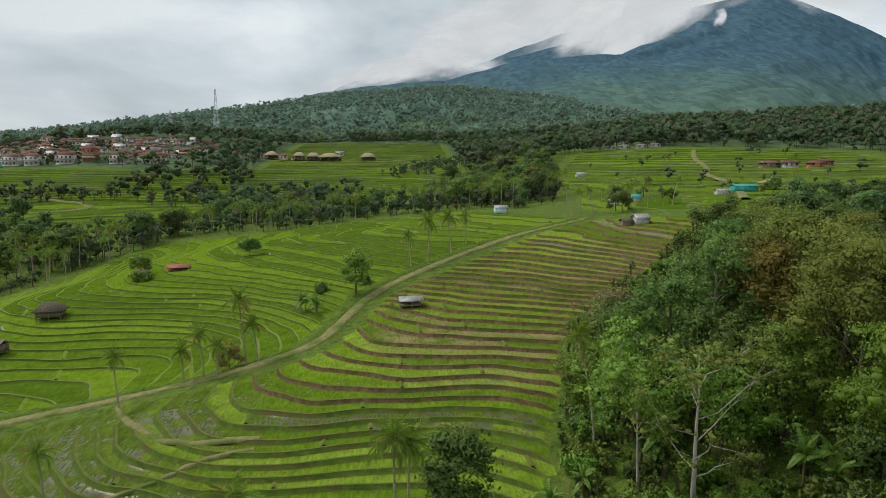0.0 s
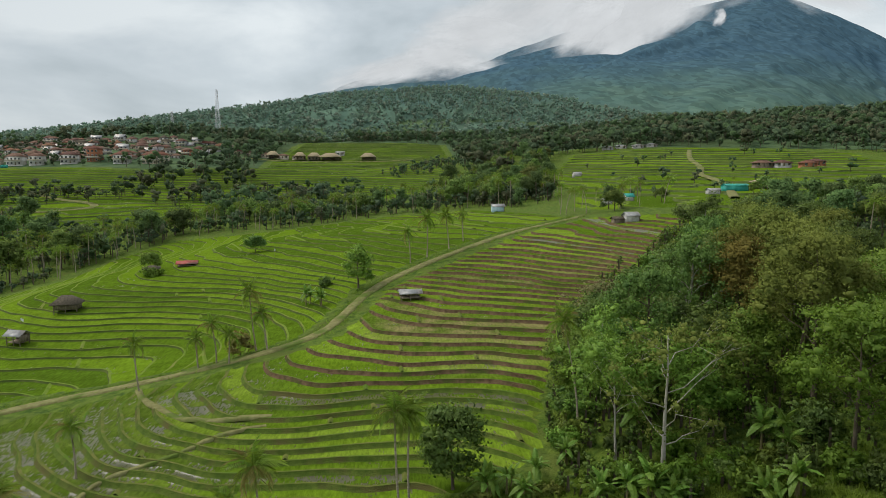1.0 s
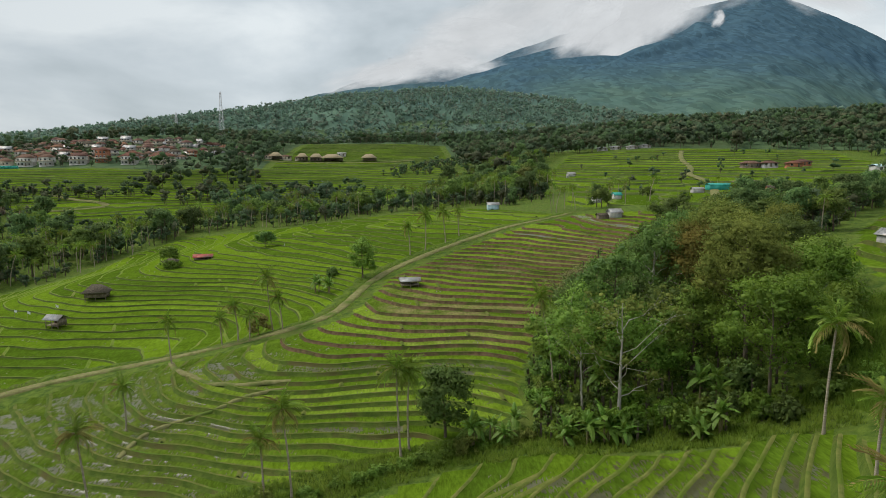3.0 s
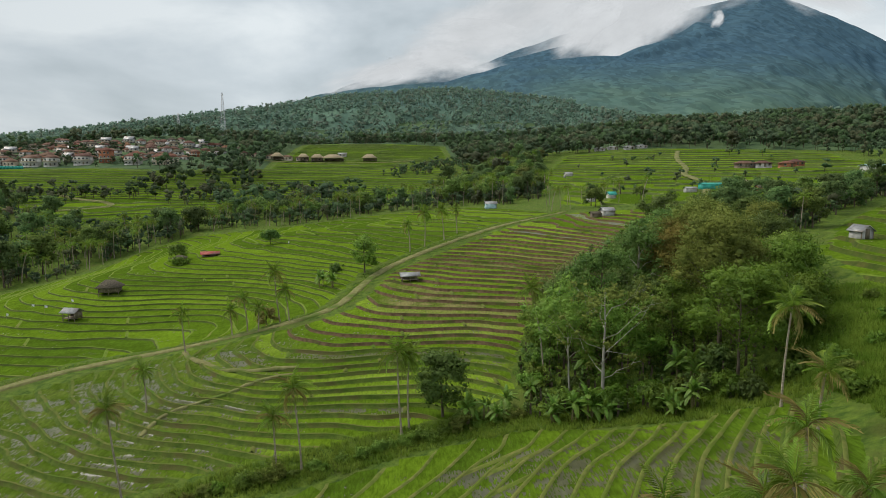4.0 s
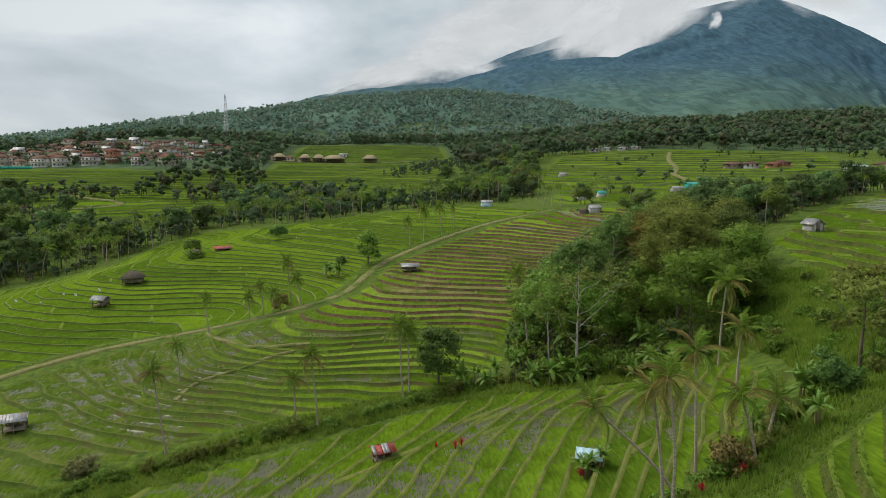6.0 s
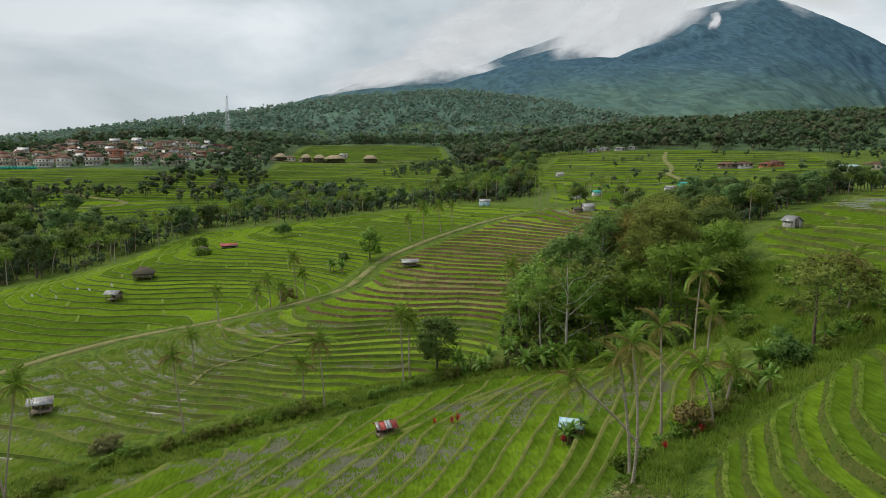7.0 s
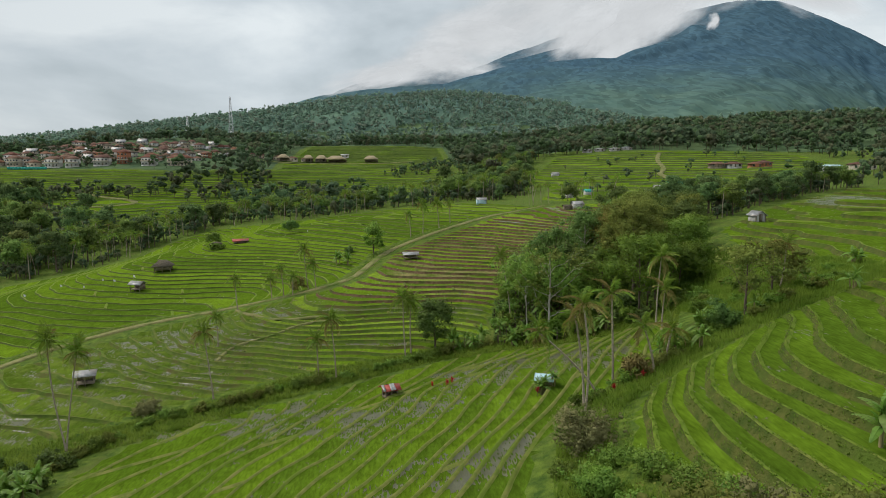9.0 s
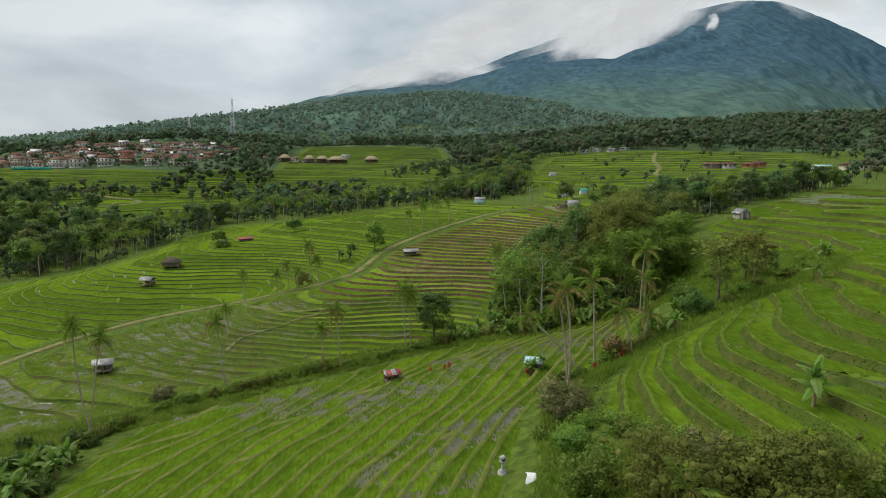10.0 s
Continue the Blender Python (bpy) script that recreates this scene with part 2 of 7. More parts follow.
M_BANK_EAST = material("dark_grassy_bank", (0.050, 0.076, 0.014), (0.104, 0.110, 0.028), 0.8, 0.95, 0.12, 6.0, third=(0.072, 0.112, 0.016))
M_BUND_TAN = material("dry_bund", (0.105, 0.142, 0.024), (0.196, 0.198, 0.056), 0.9, 0.9, 0.05, 9.0, third=(0.110, 0.160, 0.020))
M_BANK_FAR = material("distant_bank", (0.046, 0.072, 0.014), (0.092, 0.112, 0.028), 0.4, 0.95, 0.08, 4.0)
# grass bank of the far hills, muted by haze put into its colour
M_BANK_HILL = material("hazed_grassy_hill_bank", (0.060, 0.090, 0.024), (0.100, 0.126, 0.036), 0.2, 0.95, 0.08, 4.0)
M_SOIL = material("undergrowth", (0.046, 0.088, 0.014), (0.134, 0.190, 0.028), 0.9, 0.95, 0.3, 4.0, third=(0.100, 0.128, 0.026))
M_PATH = material("dirt_track", (0.146, 0.139, 0.053), (0.230, 0.221, 0.094), 1.2, 0.95, 0.04, 8.0, third=(0.091, 0.131, 0.025))
M_WOODS = material("far_woods", (0.040, 0.076, 0.036), (0.095, 0.145, 0.062), 0.045, 0.95, 1.5, 0.16, third=(0.060, 0.090, 0.035))
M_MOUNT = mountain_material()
M_GRASS = material("bank_grass", (0.100, 0.178, 0.018), (0.190, 0.270, 0.038), 0.4, 0.8, spread=0.16, leaf=0.5)
M_LEAF = [
    material("leaf_deep", (0.072, 0.134, 0.028), (0.176, 0.262, 0.054), 0.5, 0.6, spread=0.4, leaf=0.38),
    material("leaf_mid", (0.108, 0.190, 0.026), (0.250, 0.352, 0.052), 0.5, 0.6, spread=0.4, leaf=0.38),
    material("leaf_olive", (0.116, 0.150, 0.032), (0.250, 0.282, 0.062), 0.5, 0.65, spread=0.35, leaf=0.38),
    material("leaf_fresh", (0.096, 0.184, 0.018), (0.200, 0.306, 0.036), 0.5, 0.6, spread=0.28, leaf=0.42),
    material("leaf_rust", (0.100, 0.090, 0.020), (0.190, 0.150, 0.036), 0.5, 0.7, spread=0.3, leaf=0.25),
    material("leaf_dry", (0.140, 0.150, 0.056), (0.290, 0.268, 0.120), 0.6, 0.75, spread=0.25, leaf=0.25),
]
# greyer, bluer leaves for distant woods: some haze is in the base colour
M_WOODS_LEAF = [
    material("hazed_woods_leaf", (0.070, 0.112, 0.066), (0.150, 0.204, 0.108), 0.7, 0.85, 0.9, 1.1, spread=0.3, leaf=0.45),
    material("hazed_woods_leaf_olive", (0.100, 0.120, 0.068), (0.186, 0.196, 0.110), 0.7, 0.85, 0.9, 1.1, spread=0.3, leaf=0.45),
    material("hazed_woods_leaf_green", (0.076, 0.130, 0.060), (0.154, 0.224, 0.096), 0.7, 0.85, 0.9, 1.1, spread=0.3, leaf=0.45),
]
# leaf tones for the far ridge, with pale blue haze put into the colour
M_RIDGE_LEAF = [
    material("hazed_ridge_leaf", (0.156, 0.239, 0.195), (0.255, 0.351, 0.260), 0.2, 0.85, spread=0.25, leaf=0.5),
    material("hazed_ridge_leaf_olive", (0.182, 0.229, 0.179), (0.281, 0.320, 0.239), 0.2, 0.85, spread=0.25, leaf=0.5),
    material("hazed_ridge_leaf_green", (0.156, 0.255, 0.192), (0.252, 0.359, 0.244), 0.2, 0.85, spread=0.25, leaf=0.5),
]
M_FROND = material("palm_frond", (0.123, 0.214, 0.022), (0.277, 0.377, 0.045), 1.2, 0.5, spread=0.3, leaf=0.25)
M_FROND_DRY = material("dry_palm_frond", (0.19, 0.165, 0.045), (0.34, 0.27, 0.085), 1.2, 0.6, spread=0.25, leaf=0.25)
M_BANANA = material("banana_leaf", (0.100, 0.195, 0.024), (0.200, 0.325, 0.054), 1.5, 0.45, 0.02, 14, spread=0.25, leaf=0.35)
M_BARK = material("bark", (0.085, 0.065, 0.045), (0.18, 0.145, 0.105), 3.0, 0.9, 0.03, 14, stretch=(1, 1, 0.3))
M_BARK_PALE = material("pale_bark", (0.30, 0.27, 0.22), (0.50, 0.46, 0.40), 2.2, 0.85, 0.02, 12, stretch=(1, 1, 0.4))
M_BARK_PALM = material("palm_bark", (0.246, 0.203, 0.149), (0.464, 0.392, 0.304), 2.0, 0.9, 0.03, 5, stretch=(0.580, 0.560, 5.400))
M_STEM = material("banana_stem", (0.16, 0.15, 0.06), (0.28, 0.22, 0.11), 3.0, 0.6, stretch=(1, 1, 0.3))
M_RED = material("red_leaf", (0.33, 0.015, 0.02), (0.55, 0.05, 0.05), 3.0, 0.5, spread=0.2, leaf=0.25)
M_THATCH = material("thatch", (0.060, 0.050, 0.038), (0.135, 0.115, 0.085), 4.0, 0.95, 0.05, 16, stretch=(1, 1, 0.3))
M_THATCH_LT = material("straw_thatch", (0.24, 0.19, 0.12), (0.38, 0.31, 0.20), 2.0, 0.95, 0.05, 12)
M_TILE = material("clay_tile", (0.150, 0.068, 0.044), (0.235, 0.118, 0.078), 1.3, 0.85, 0.02, 10, spread=0.3, island=False, third=(0.128, 0.066, 0.048))
M_TILE_DK = material("old_tile", (0.10, 0.055, 0.042), (0.20, 0.12, 0.09), 1.3, 0.9, 0.02, 10, spread=0.3, island=False)
M_TIN = material("weathered_tin", (0.220, 0.220, 0.220), (0.390, 0.388, 0.384), 1.2, 0.45, 0.01, 3, metal=0.35, third=(0.255, 0.178, 0.124))
M_TIN_RED = material("rusty_red_tin", (0.26, 0.04, 0.03), (0.40, 0.09, 0.07), 1.6, 0.55, 0.01, 4, metal=0.1, third=(0.22, 0.15, 0.12))
M_TIN_BLUE = material("pale_blue_tin", (0.33, 0.50, 0.55), (0.50, 0.66, 0.70), 1.5, 0.5, 0.01, 4)
M_TEAL = material("teal_paint", (0.02, 0.24, 0.20), (0.05, 0.36, 0.30), 0.8, 0.6)
M_WHITE = material("white_plaster", (0.480, 0.464, 0.432), (0.640, 0.624, 0.592), 0.7, 0.85, 0.005, 8, spread=0.1, island=False, third=(0.400, 0.368, 0.320))
M_CREAM = material("cream_plaster", (0.400, 0.344, 0.264), (0.544, 0.480, 0.376), 0.7, 0.85, 0.005, 8, spread=0.15, island=False)
M_BRICK = material("brick_wall", (0.27, 0.11, 0.06), (0.40, 0.18, 0.10), 2.0, 0.9, 0.01, 10, spread=0.15, island=False)
M_WOOD = material("weathered_wood", (0.14, 0.11, 0.08), (0.28, 0.23, 0.17), 3.0, 0.85, 0.01, 12, stretch=(1, 1, 0.25))
M_CONCRETE = material("concrete", (0.34, 0.33, 0.31), (0.52, 0.50, 0.47), 1.5, 0.9, 0.01, 9)
M_DARK = material("shaded_glass", (0.02, 0.025, 0.03), (0.05, 0.055, 0.06), 2.0, 0.2)
M_STEEL = material("galvanised_steel", (0.42, 0.43, 0.44), (0.58, 0.59, 0.60), 3.0, 0.5, metal=0.5)
M_FLAG = material("white_cloth", (0.72, 0.72, 0.72), (0.85, 0.85, 0.85), 4.0, 0.9)

# the lie of the land: bumps fitted to the camera's view, with plan position and height, by reach in metres
HUMPS = [
    (32, -3, 1.7), (-9, -13, -1.4), (43, -24, 0.2), (32, 39, -2.4), (-30, -34, -1.3), (12, 8, -1.2), (-30, -3, -1.2), (12, -24, -0.8), (43, 60, 1.5),
    (1, 49, -1.5), (22, -13, 2.2), (43, 18, 1.7), (32, -34, -1.2), (12, 28, 0.7), (-20, 60, 1.1), (-20, 8, 0.2), (-20, 39, -1.2)]
KNOLLS = [
    (21, 61, -4.7), (64, 32, 2.6), (-37, 104, -4.9), (21, -40, 0.4), (21, 104, -1.9), (-80, 18, -1.1), (107, -40, 3.2), (-37, 32, -1.7), (107, 3, 4),
    (78, 61, 1.9), (-51, -40, -0.7), (78, -26, 1.3), (64, 3, 3.3), (35, 133, 0.3), (78, 162, 1.2), (-66, 90, -0.7), (107, 46, 3.2), (35, 90, -3.1),
    (-8, 104, -1.9), (-51, 61, -2.3), (-37, 133, -1), (64, 118, 1), (107, 90, 1.9), (-51, 176, 0.8), (6, 75, -1.1), (64, 75, 1.4), (-8, 176, 0.7),
    (-80, 147, 1), (93, 18, 1.4), (93, 133, 0.4), (-51, 18, -1.6), (-51, 104, -2), (35, 162, -0.5)]
SWELLS = [
    (-14, 36, -8.8), (-62, -12, -5.8), (-86, 60, -5.2), (58, -36, 3.2), (-110, -60, -4.2), (-110, 12, -4.7), (106, -60, 7.6), (34, -60, 7), (-110,
    180, -1.8), (-86, -60, -3.5)]
HOLLOWS = [
    (-116, 248, -1.5), (148, 204, -1.7), (-160, 160, -4.5), (-28, 248, -3.1), (-160, 116, -3.7), (-160, 204, -4.5), (-160, 28, -5.4)]
SPURS = [
    (-275, 640, 17), (-300, 320, 2.6), (260, 320, -4.1), (-300, 560, 3.6), (20, 320, -2.7), (-300, 480, 2.4), (100, 480, 1.7), (-140, 560, 1.5), (-60, 400, -3.6),
    (-220, 160, -8.2), (260, 480, -2), (260, 240, -4.2), (260, 400, -2.8), (-60, 320, -4.1), (-220, 560, 2.6)]
UPLANDS = [
    (330, 720, 11), (-248, 608, 5.1), (-400, 608, 5.3), (-400, 456, 4.6)]
RELIEF = [
    (-80, 510, -2.5), (100, 570, -7.5), (-260, 450, -6.0), (-20, 450, -6.8), (-260, 570, -7.7), (100, 690, -3.1), (-80, 750, 1.6), (-140, 390, -2.9), (-20, 570, -2.3), (-140, 570, -6.7), (-200, 630, 4.4),
    (-20, 750, 2.1), (100, 630, -8.3), (40, 510, -3.0), (-20, 390, -5.7), (-260, 390, -3.1), (-320, 450, -4.7), (-140, 510, -3.1), (-200, 390, -3.6), (-20, 510, -3.1), (-80, 450, -3.3), (-80, 570, -4.3),
    (40, 570, -3.7), (-80, 690, 2.5)]
FORMS = ((55, RELIEF), (13, HUMPS), (18, KNOLLS), (30, SWELLS), (55, HOLLOWS), (100, SPURS), (190, UPLANDS))
TILT = (3.12, 6.49, 4.35)


def hash2(i, j, seed=0):
    v = np.sin(i * 127.1 + j * 311.7 + seed * 74.7) * 43758.5453
    return v - np.floor(v)


def vnoise(x, y, seed=0):
    """Smooth noise from 0 to 1, one cell a metre."""
    i, j = np.floor(x), np.floor(y)
    u, v = x - i, y - j
    u, v = u * u * (3 - 2 * u), v * v * (3 - 2 * v)
    a, b = hash2(i, j, seed), hash2(i + 1, j, seed)
    c, d = hash2(i, j + 1, seed), hash2(i + 1, j + 1, seed)
    return (a * (1 - u) + b * u) * (1 - v) + (c * (1 - u) + d * u) * v


def fbm(x, y, octaves=4, seed=0):
    return sum(vnoise(x * 2 ** o, y * 2 ** o, seed + o) * 0.5 ** (o + 1) for o in range(octaves))


def land(x, y):
    """Height of the untilled ground."""
    x, y = np.asarray(x, float), np.asarray(y, float)
    xc, yc = np.clip(x, -420, 620), np.clip(y, -120, 720)
    z = TILT[0] + TILT[1] * xc / 100 + TILT[2] * yc / 100
    for reach, forms in FORMS:
        for cx, cy, h in forms:
            z = z + h * np.exp(-((x - cx) ** 2 + (y - cy) ** 2) / (2 * reach * reach))
    # mountain, its shoulder and the long wooded ridge
    r1 = np.hypot(x - 2060, y - 4000)
    ang = np.arctan2(x - 2060, 4000 - y) + (fbm(x / 500, y / 500, 3, 15) - 0.45) * 0.5
    gully = vnoise(ang * 9 + 40, r1 / 1500, 5) * 0.8 + 0.35 * vnoise(ang * 24 + 70, r1 / 900, 6)
    soft = np.sqrt(r1 * r1 + 250 ** 2) + 60
    m1 = 1112 - 0.385 * np.minimum(soft, 1700) - 0.27 * np.maximum(soft - 1700, 0) + (gully - 0.55) * np.clip(r1, 0, 900) * 0.06 + (fbm(x / 420, y / 420, 3, 17) - 0.45) * 50 * np.clip(r1 / 700, 0, 1)
    m5 = 762 - 0.40 * np.sqrt((x - 925) ** 2 + (y - 3600) ** 2 + 120 ** 2) + fbm(x / 260, y / 260, 3, 23) * 34 - 16
    turn = x * 4000 / np.maximum(y, 1200) - 2200
    m1 = m1 - 0.12 * (turn + np.sqrt(turn * turn + 180 ** 2) - 30)
    r2 = np.hypot((x - 130), (y - 3600))
    m2 = 572 - 0.33 * np.sqrt(r2 * r2 + 60 ** 2) + fbm(x / 300, y / 300, 3, 9) * 60 - 30
    fade = np.clip((1500 - x) / 1400, 0, 1)
    m3 = (np.clip(170 + 0.126 * x, 6, 172) * np.exp(-((y - 1400) / 430) ** 2) + 14 * (fbm(x / 160, y / 160, 3, 3) - 0.5)) * fade
    m4 = np.clip((y - 720) * 0.135, 0, 330) * np.clip((x + 420) / 420, 0, 1) + 30 * (fbm(x / 260, y / 260, 3, 19) - 0.45)
    far = np.maximum(np.maximum(np.maximum(m1, m5), m2), np.maximum(m3, m4))
    k = 18.0
    t = (far - z) / k
    s = np.clip((y - 320) / 140, 0, 1)
    return z + s * s * (3 - 2 * s) * k * np.where(t > 30, t, np.log1p(np.exp(np.clip(t, -40, 30))))


def inside(x, y, poly):
    """Distance to the outline, positive within."""
    p = np.asarray(poly, float)
    x, y = np.asarray(x, float), np.asarray(y, float)
    d = np.full(x.shape, 1e9)
    odd = np.zeros(x.shape, bool)
    for (ax, ay), (bx, by) in zip(p, np.roll(p, -1, 0)):
        t = np.clip(((x - ax) * (bx - ax) + (y - ay) * (by - ay)) / ((bx - ax) ** 2 + (by - ay) ** 2 + 1e-9), 0, 1)
        d = np.minimum(d, np.hypot(x - ax - t * (bx - ax), y - ay - t * (by - ay)))
        if ay != by:
            odd ^= ((ay > y) != (by > y)) & (x < (bx - ax) * (y - ay) / (by - ay) + ax)
    return np.where(odd, d, -d)


def away(x, y, line):
    """Distance to a line of points."""
    d = np.full(np.shape(x), 1e9)
    for (ax, ay), (bx, by) in zip(line[:-1], line[1:]):
        t = np.clip(((x - ax) * (bx - ax) + (y - ay) * (by - ay)) / ((bx - ax) ** 2 + (by - ay) ** 2 + 1e-9), 0, 1)
        d = np.minimum(d, np.hypot(x - ax - t * (bx - ax), y - ay - t * (by - ay)))
    return d


TRACK = [(-76, 57), (-68, 69), (-53, 80), (-38, 83), (-30, 84), (-21, 87), (-14, 92.5), (-11.5, 102), (-8, 113), (1, 122), (15, 135), (27, 150), (45, 168)]
# plan of the fields: outline, step of the terraces, direction along them, length of a field, tilt of tone, wetness
FIELDS = {
    "lower": dict(poly=[(-52, -40), (-41, -5), (-40, 11), (-41.5, 19), (-39.5, 26), (-36, 33), (-29, 36), (-21, 38.5), (-12, 41), (-3, 43.5), (6, 47), (14, 47), (20, 42), (27, 37),
                        (33, 36), (36, 29), (34, 20), (31, 11.5), (24, 6.5), (18, 2), (14, -2), (11, -7), (9, -15), (7, -24), (4, -45), (-30, -60)],
                  step=0.74, way=-0.9, length=30, tone=0.16, wet=0.24, vary=0.4),
    "bowl": dict(poly=[(-66, 65), (-51, 77), (-37, 80.5), (-29, 81.5), (-19.5, 84.5), (-12, 91.5), (-9.5, 101), (-6, 112), (3, 120), (16.5, 133), (28, 148),
                       (45, 165), (64, 152), (62, 130), (46, 111), (36, 102), (24, 88), (17, 69), (13, 55), (3, 51), (-3, 48.5), (-12, 46), (-21, 44),
                       (-29, 41.5), (-37, 39), (-46, 31), (-58, 25), (-80, 30), (-84, 52)],
                 step=0.46, way=0.1, length=42, tone=0.40, wet=0.16, level=0.86, wob=2.3),
    "upper": dict(poly=[(-77, 60), (-69, 71.5), (-53, 82.5), (-38, 85.5), (-30, 86.5), (-22, 89.5), (-16, 94), (-13.5, 103), (-10, 114.5), (0, 124), (13.5, 137),
                        (25, 152), (43, 171), (22, 226), (-9, 243), (-46, 232), (-87, 233), (-98, 212), (-101, 186), (-114, 174), (-142, 165), (-138, 120), (-112, 80)],
                  step=0.60, way=0.35, length=60, tone=0.18, wet=-0.45, tip=0.04, wob=1.8, level=0.42),
    "east": dict(poly=[(13, -14), (17, -4), (21, 0), (28, 4), (34, 8), (40, 10.5), (52, 15), (57, 27), (54, 40), (53, 50), (60, 72), (70, 83), (76, 92), (110, 128),
                       (155, 170), (172, 100), (150, 20), (90, -60), (34, -60), (19, -28)],
                 step=0.62, way=0.9, length=60, tone=0.14, wet=0.06, level=1.0, wob=1.7, vary=0.35),
    "north": dict(poly=[(64, 160), (48, 178), (44, 200), (60, 250), (62, 330), (100, 425), (190, 430), (262, 380), (240, 280), (190, 225), (150, 190), (96, 138), (74, 132)],
                  step=1.3, way=0.1, length=70, tone=0.3, wet=-0.5, level=0.55, wob=2.0),
    "village": dict(poly=[(-330, 470), (-330, 372), (-250, 345), (-205, 318), (-150, 272), (-105, 268), (-98, 300), (-90, 318), (-60, 322), (-20, 312), (0, 330), (30, 420), (38, 540), (34, 690), (-20, 708), (-112, 704),
                          (-120, 540), (-110, 470), (-170, 440), (-220, 452)],
                    step=1.05, way=0.15, length=70, tone=0.12, wet=-0.5, level=0.5, wob=2.0),
}
for name, f in FIELDS.items():
    f["rim"] = 6.0 if name in ("north", "village") else 1.4


def terrace(x, y, name):
    """Field phase, bund and bank width in phase, blend, untilled height."""
    f = FIELDS[name]
    h = land(x, y)
    gx, gy = land(x + 0.8, y) - h, land(x, y + 0.8) - h
    slope = np.clip(np.hypot(gx, gy) / 0.8, 0.03, 0.6)
    wob = f.get("wob", 1.0) * (fbm(x / 26 + 5, y / 26, 3, 11) - 0.45) * 1.8 + (vnoise(x / 5, y / 5, 21) - 0.5) * {"bowl": 0.6, "east": 0.6}.get(name, 0.25)
    tip = f.get("tip", 0.0) * (y - 100) / f["step"]
    u = h / f["step"] + wob + tip
    bund = np.clip(0.24 * slope / f["step"], 0.05, 0.22)
    bank = np.clip({"lower": 0.34, "east": 0.36, "bowl": 0.34}.get(name, 0.15) * slope / f["step"], 0.03, 0.26)
    return u, bund, bank, tip, h


def profile(u, bund, bank, tip, h, blend, step):
    k = np.floor(u + 1e-7)
    p = u - k
    lip = 0.07 if step < 0.7 else 0.12
    z = np.where(p < bund, lip, np.where(p < bund * 1.4, lip * (1 - (p - bund) / (bund * 0.4 + 1e-9)), 0.0))
    z = np.where(p > 1 - bank, (p - 1 + bank) / bank * (step + lip), z)
    # level ground along each terrace, eased out at the edge of the fields
    return h + blend * ((k + 0.5 - tip) * step - h + z)


def ground(x, y):
    """Height of the finished ground at one place."""
    x, y = np.array([float(x)]), np.array([float(y)])
    for name, f in FIELDS.items():
        d = inside(x, y, f["poly"])
        if d[0] > 0:
            u, b, r, w, h = terrace(x, y, name)
            return float(profile(u, b, r, w, h, np.clip((d - f["rim"]) / 1.5, 0, 1) * f.get("level", 1.0), f["step"])[0])
    return float(land(x, y)[0])


def cut(tris, col):
    """Cut triangles (n, 3, columns) along the whole numbers of one column."""
    lo, hi = int(np.ceil(tris[:, :, col].min())), int(np.floor(tris[:, :, col].max()))
    for level in range(lo, hi + 1):
        v = tris[:, :, col] - level
        v = np.where(np.abs(v) < 1e-5, 0.0, v)
        hit = (v.min(1) < 0) & (v.max(1) > 0)
        if not hit.any():
            continue
        t, s = tris[hit], v[hit]
        neg, pos = (s < 0).sum(1), (s > 0).sum(1)
        # bring the corner that stands alone to the front
        lone = np.where(neg == 1, np.argmax(s < 0, 1), np.argmax(s > 0, 1))
        idx = (lone[:, None] + np.arange(3)) % 3
        t, s = np.take_along_axis(t, idx[:, :, None], 1), np.take_along_axis(s, idx, 1)
        a, b, c = t[:, 0], t[:, 1], t[:, 2]
        fb = np.clip(s[:, 0] / (s[:, 0] - s[:, 1] + 1e-20), 0, 1)[:, None]
        fc = np.clip(s[:, 0] / (s[:, 0] - s[:, 2] + 1e-20), 0, 1)[:, None]
        fb = np.where((s[:, 1] == 0)[:, None], 1.0, fb)
        fc = np.where((s[:, 2] == 0)[:, None], 1.0, fc)
        ab, ac = a + (b - a) * fb, a + (c - a) * fc
        ab[:, col], ac[:, col] = np.where(fb[:, 0] < 1, level, ab[:, col]), np.where(fc[:, 0] < 1, level, ac[:, col])
        made = np.concatenate([np.stack([a, ab, ac], 1), np.stack([ab, b, c], 1), np.stack([ab, c, ac], 1)])
        e1, e2 = made[:, 1, :2] - made[:, 0, :2], made[:, 2, :2] - made[:, 0, :2]
        made = made[np.abs(e1[:, 0] * e2[:, 1] - e1[:, 1] * e2[:, 0]) > 1e-7]
        tris = np.concatenate([tris[~hit], made])
    return tris


def mesh_of(name, verts, faces, mats, index=None, smooth=False, normals=None):
    """A mesh from arrays; faces all of one size."""
    me = bpy.data.meshes.new(name)
    verts, faces = np.asarray(verts, np.float32), np.asarray(faces, np.int32)
    n, c = faces.shape
    me.vertices.add(len(verts))
    me.vertices.foreach_set("co", verts.ravel())
    me.loops.add(n * c)
    me.loops.foreach_set("vertex_index", faces.ravel())
    me.polygons.add(n)
    me.polygons.foreach_set("loop_start", np.arange(0, n * c, c, dtype=np.int32))
    if index is not None:
        me.polygons.foreach_set("material_index", np.asarray(index, np.int32))
    if smooth:
        me.polygons.foreach_set("use_smooth", np.ones(n, bool))
    for m in mats:
        me.materials.append(m)
    me.update(calc_edges=True)
    if normals is not None:
        me.polygons.foreach_set("use_smooth", np.ones(n, bool))
        way = me.attributes.new("custom_normal", "FLOAT_VECTOR", "POINT")
        way.data.foreach_set("vector", np.asarray(normals, np.float32).ravel())
    return me


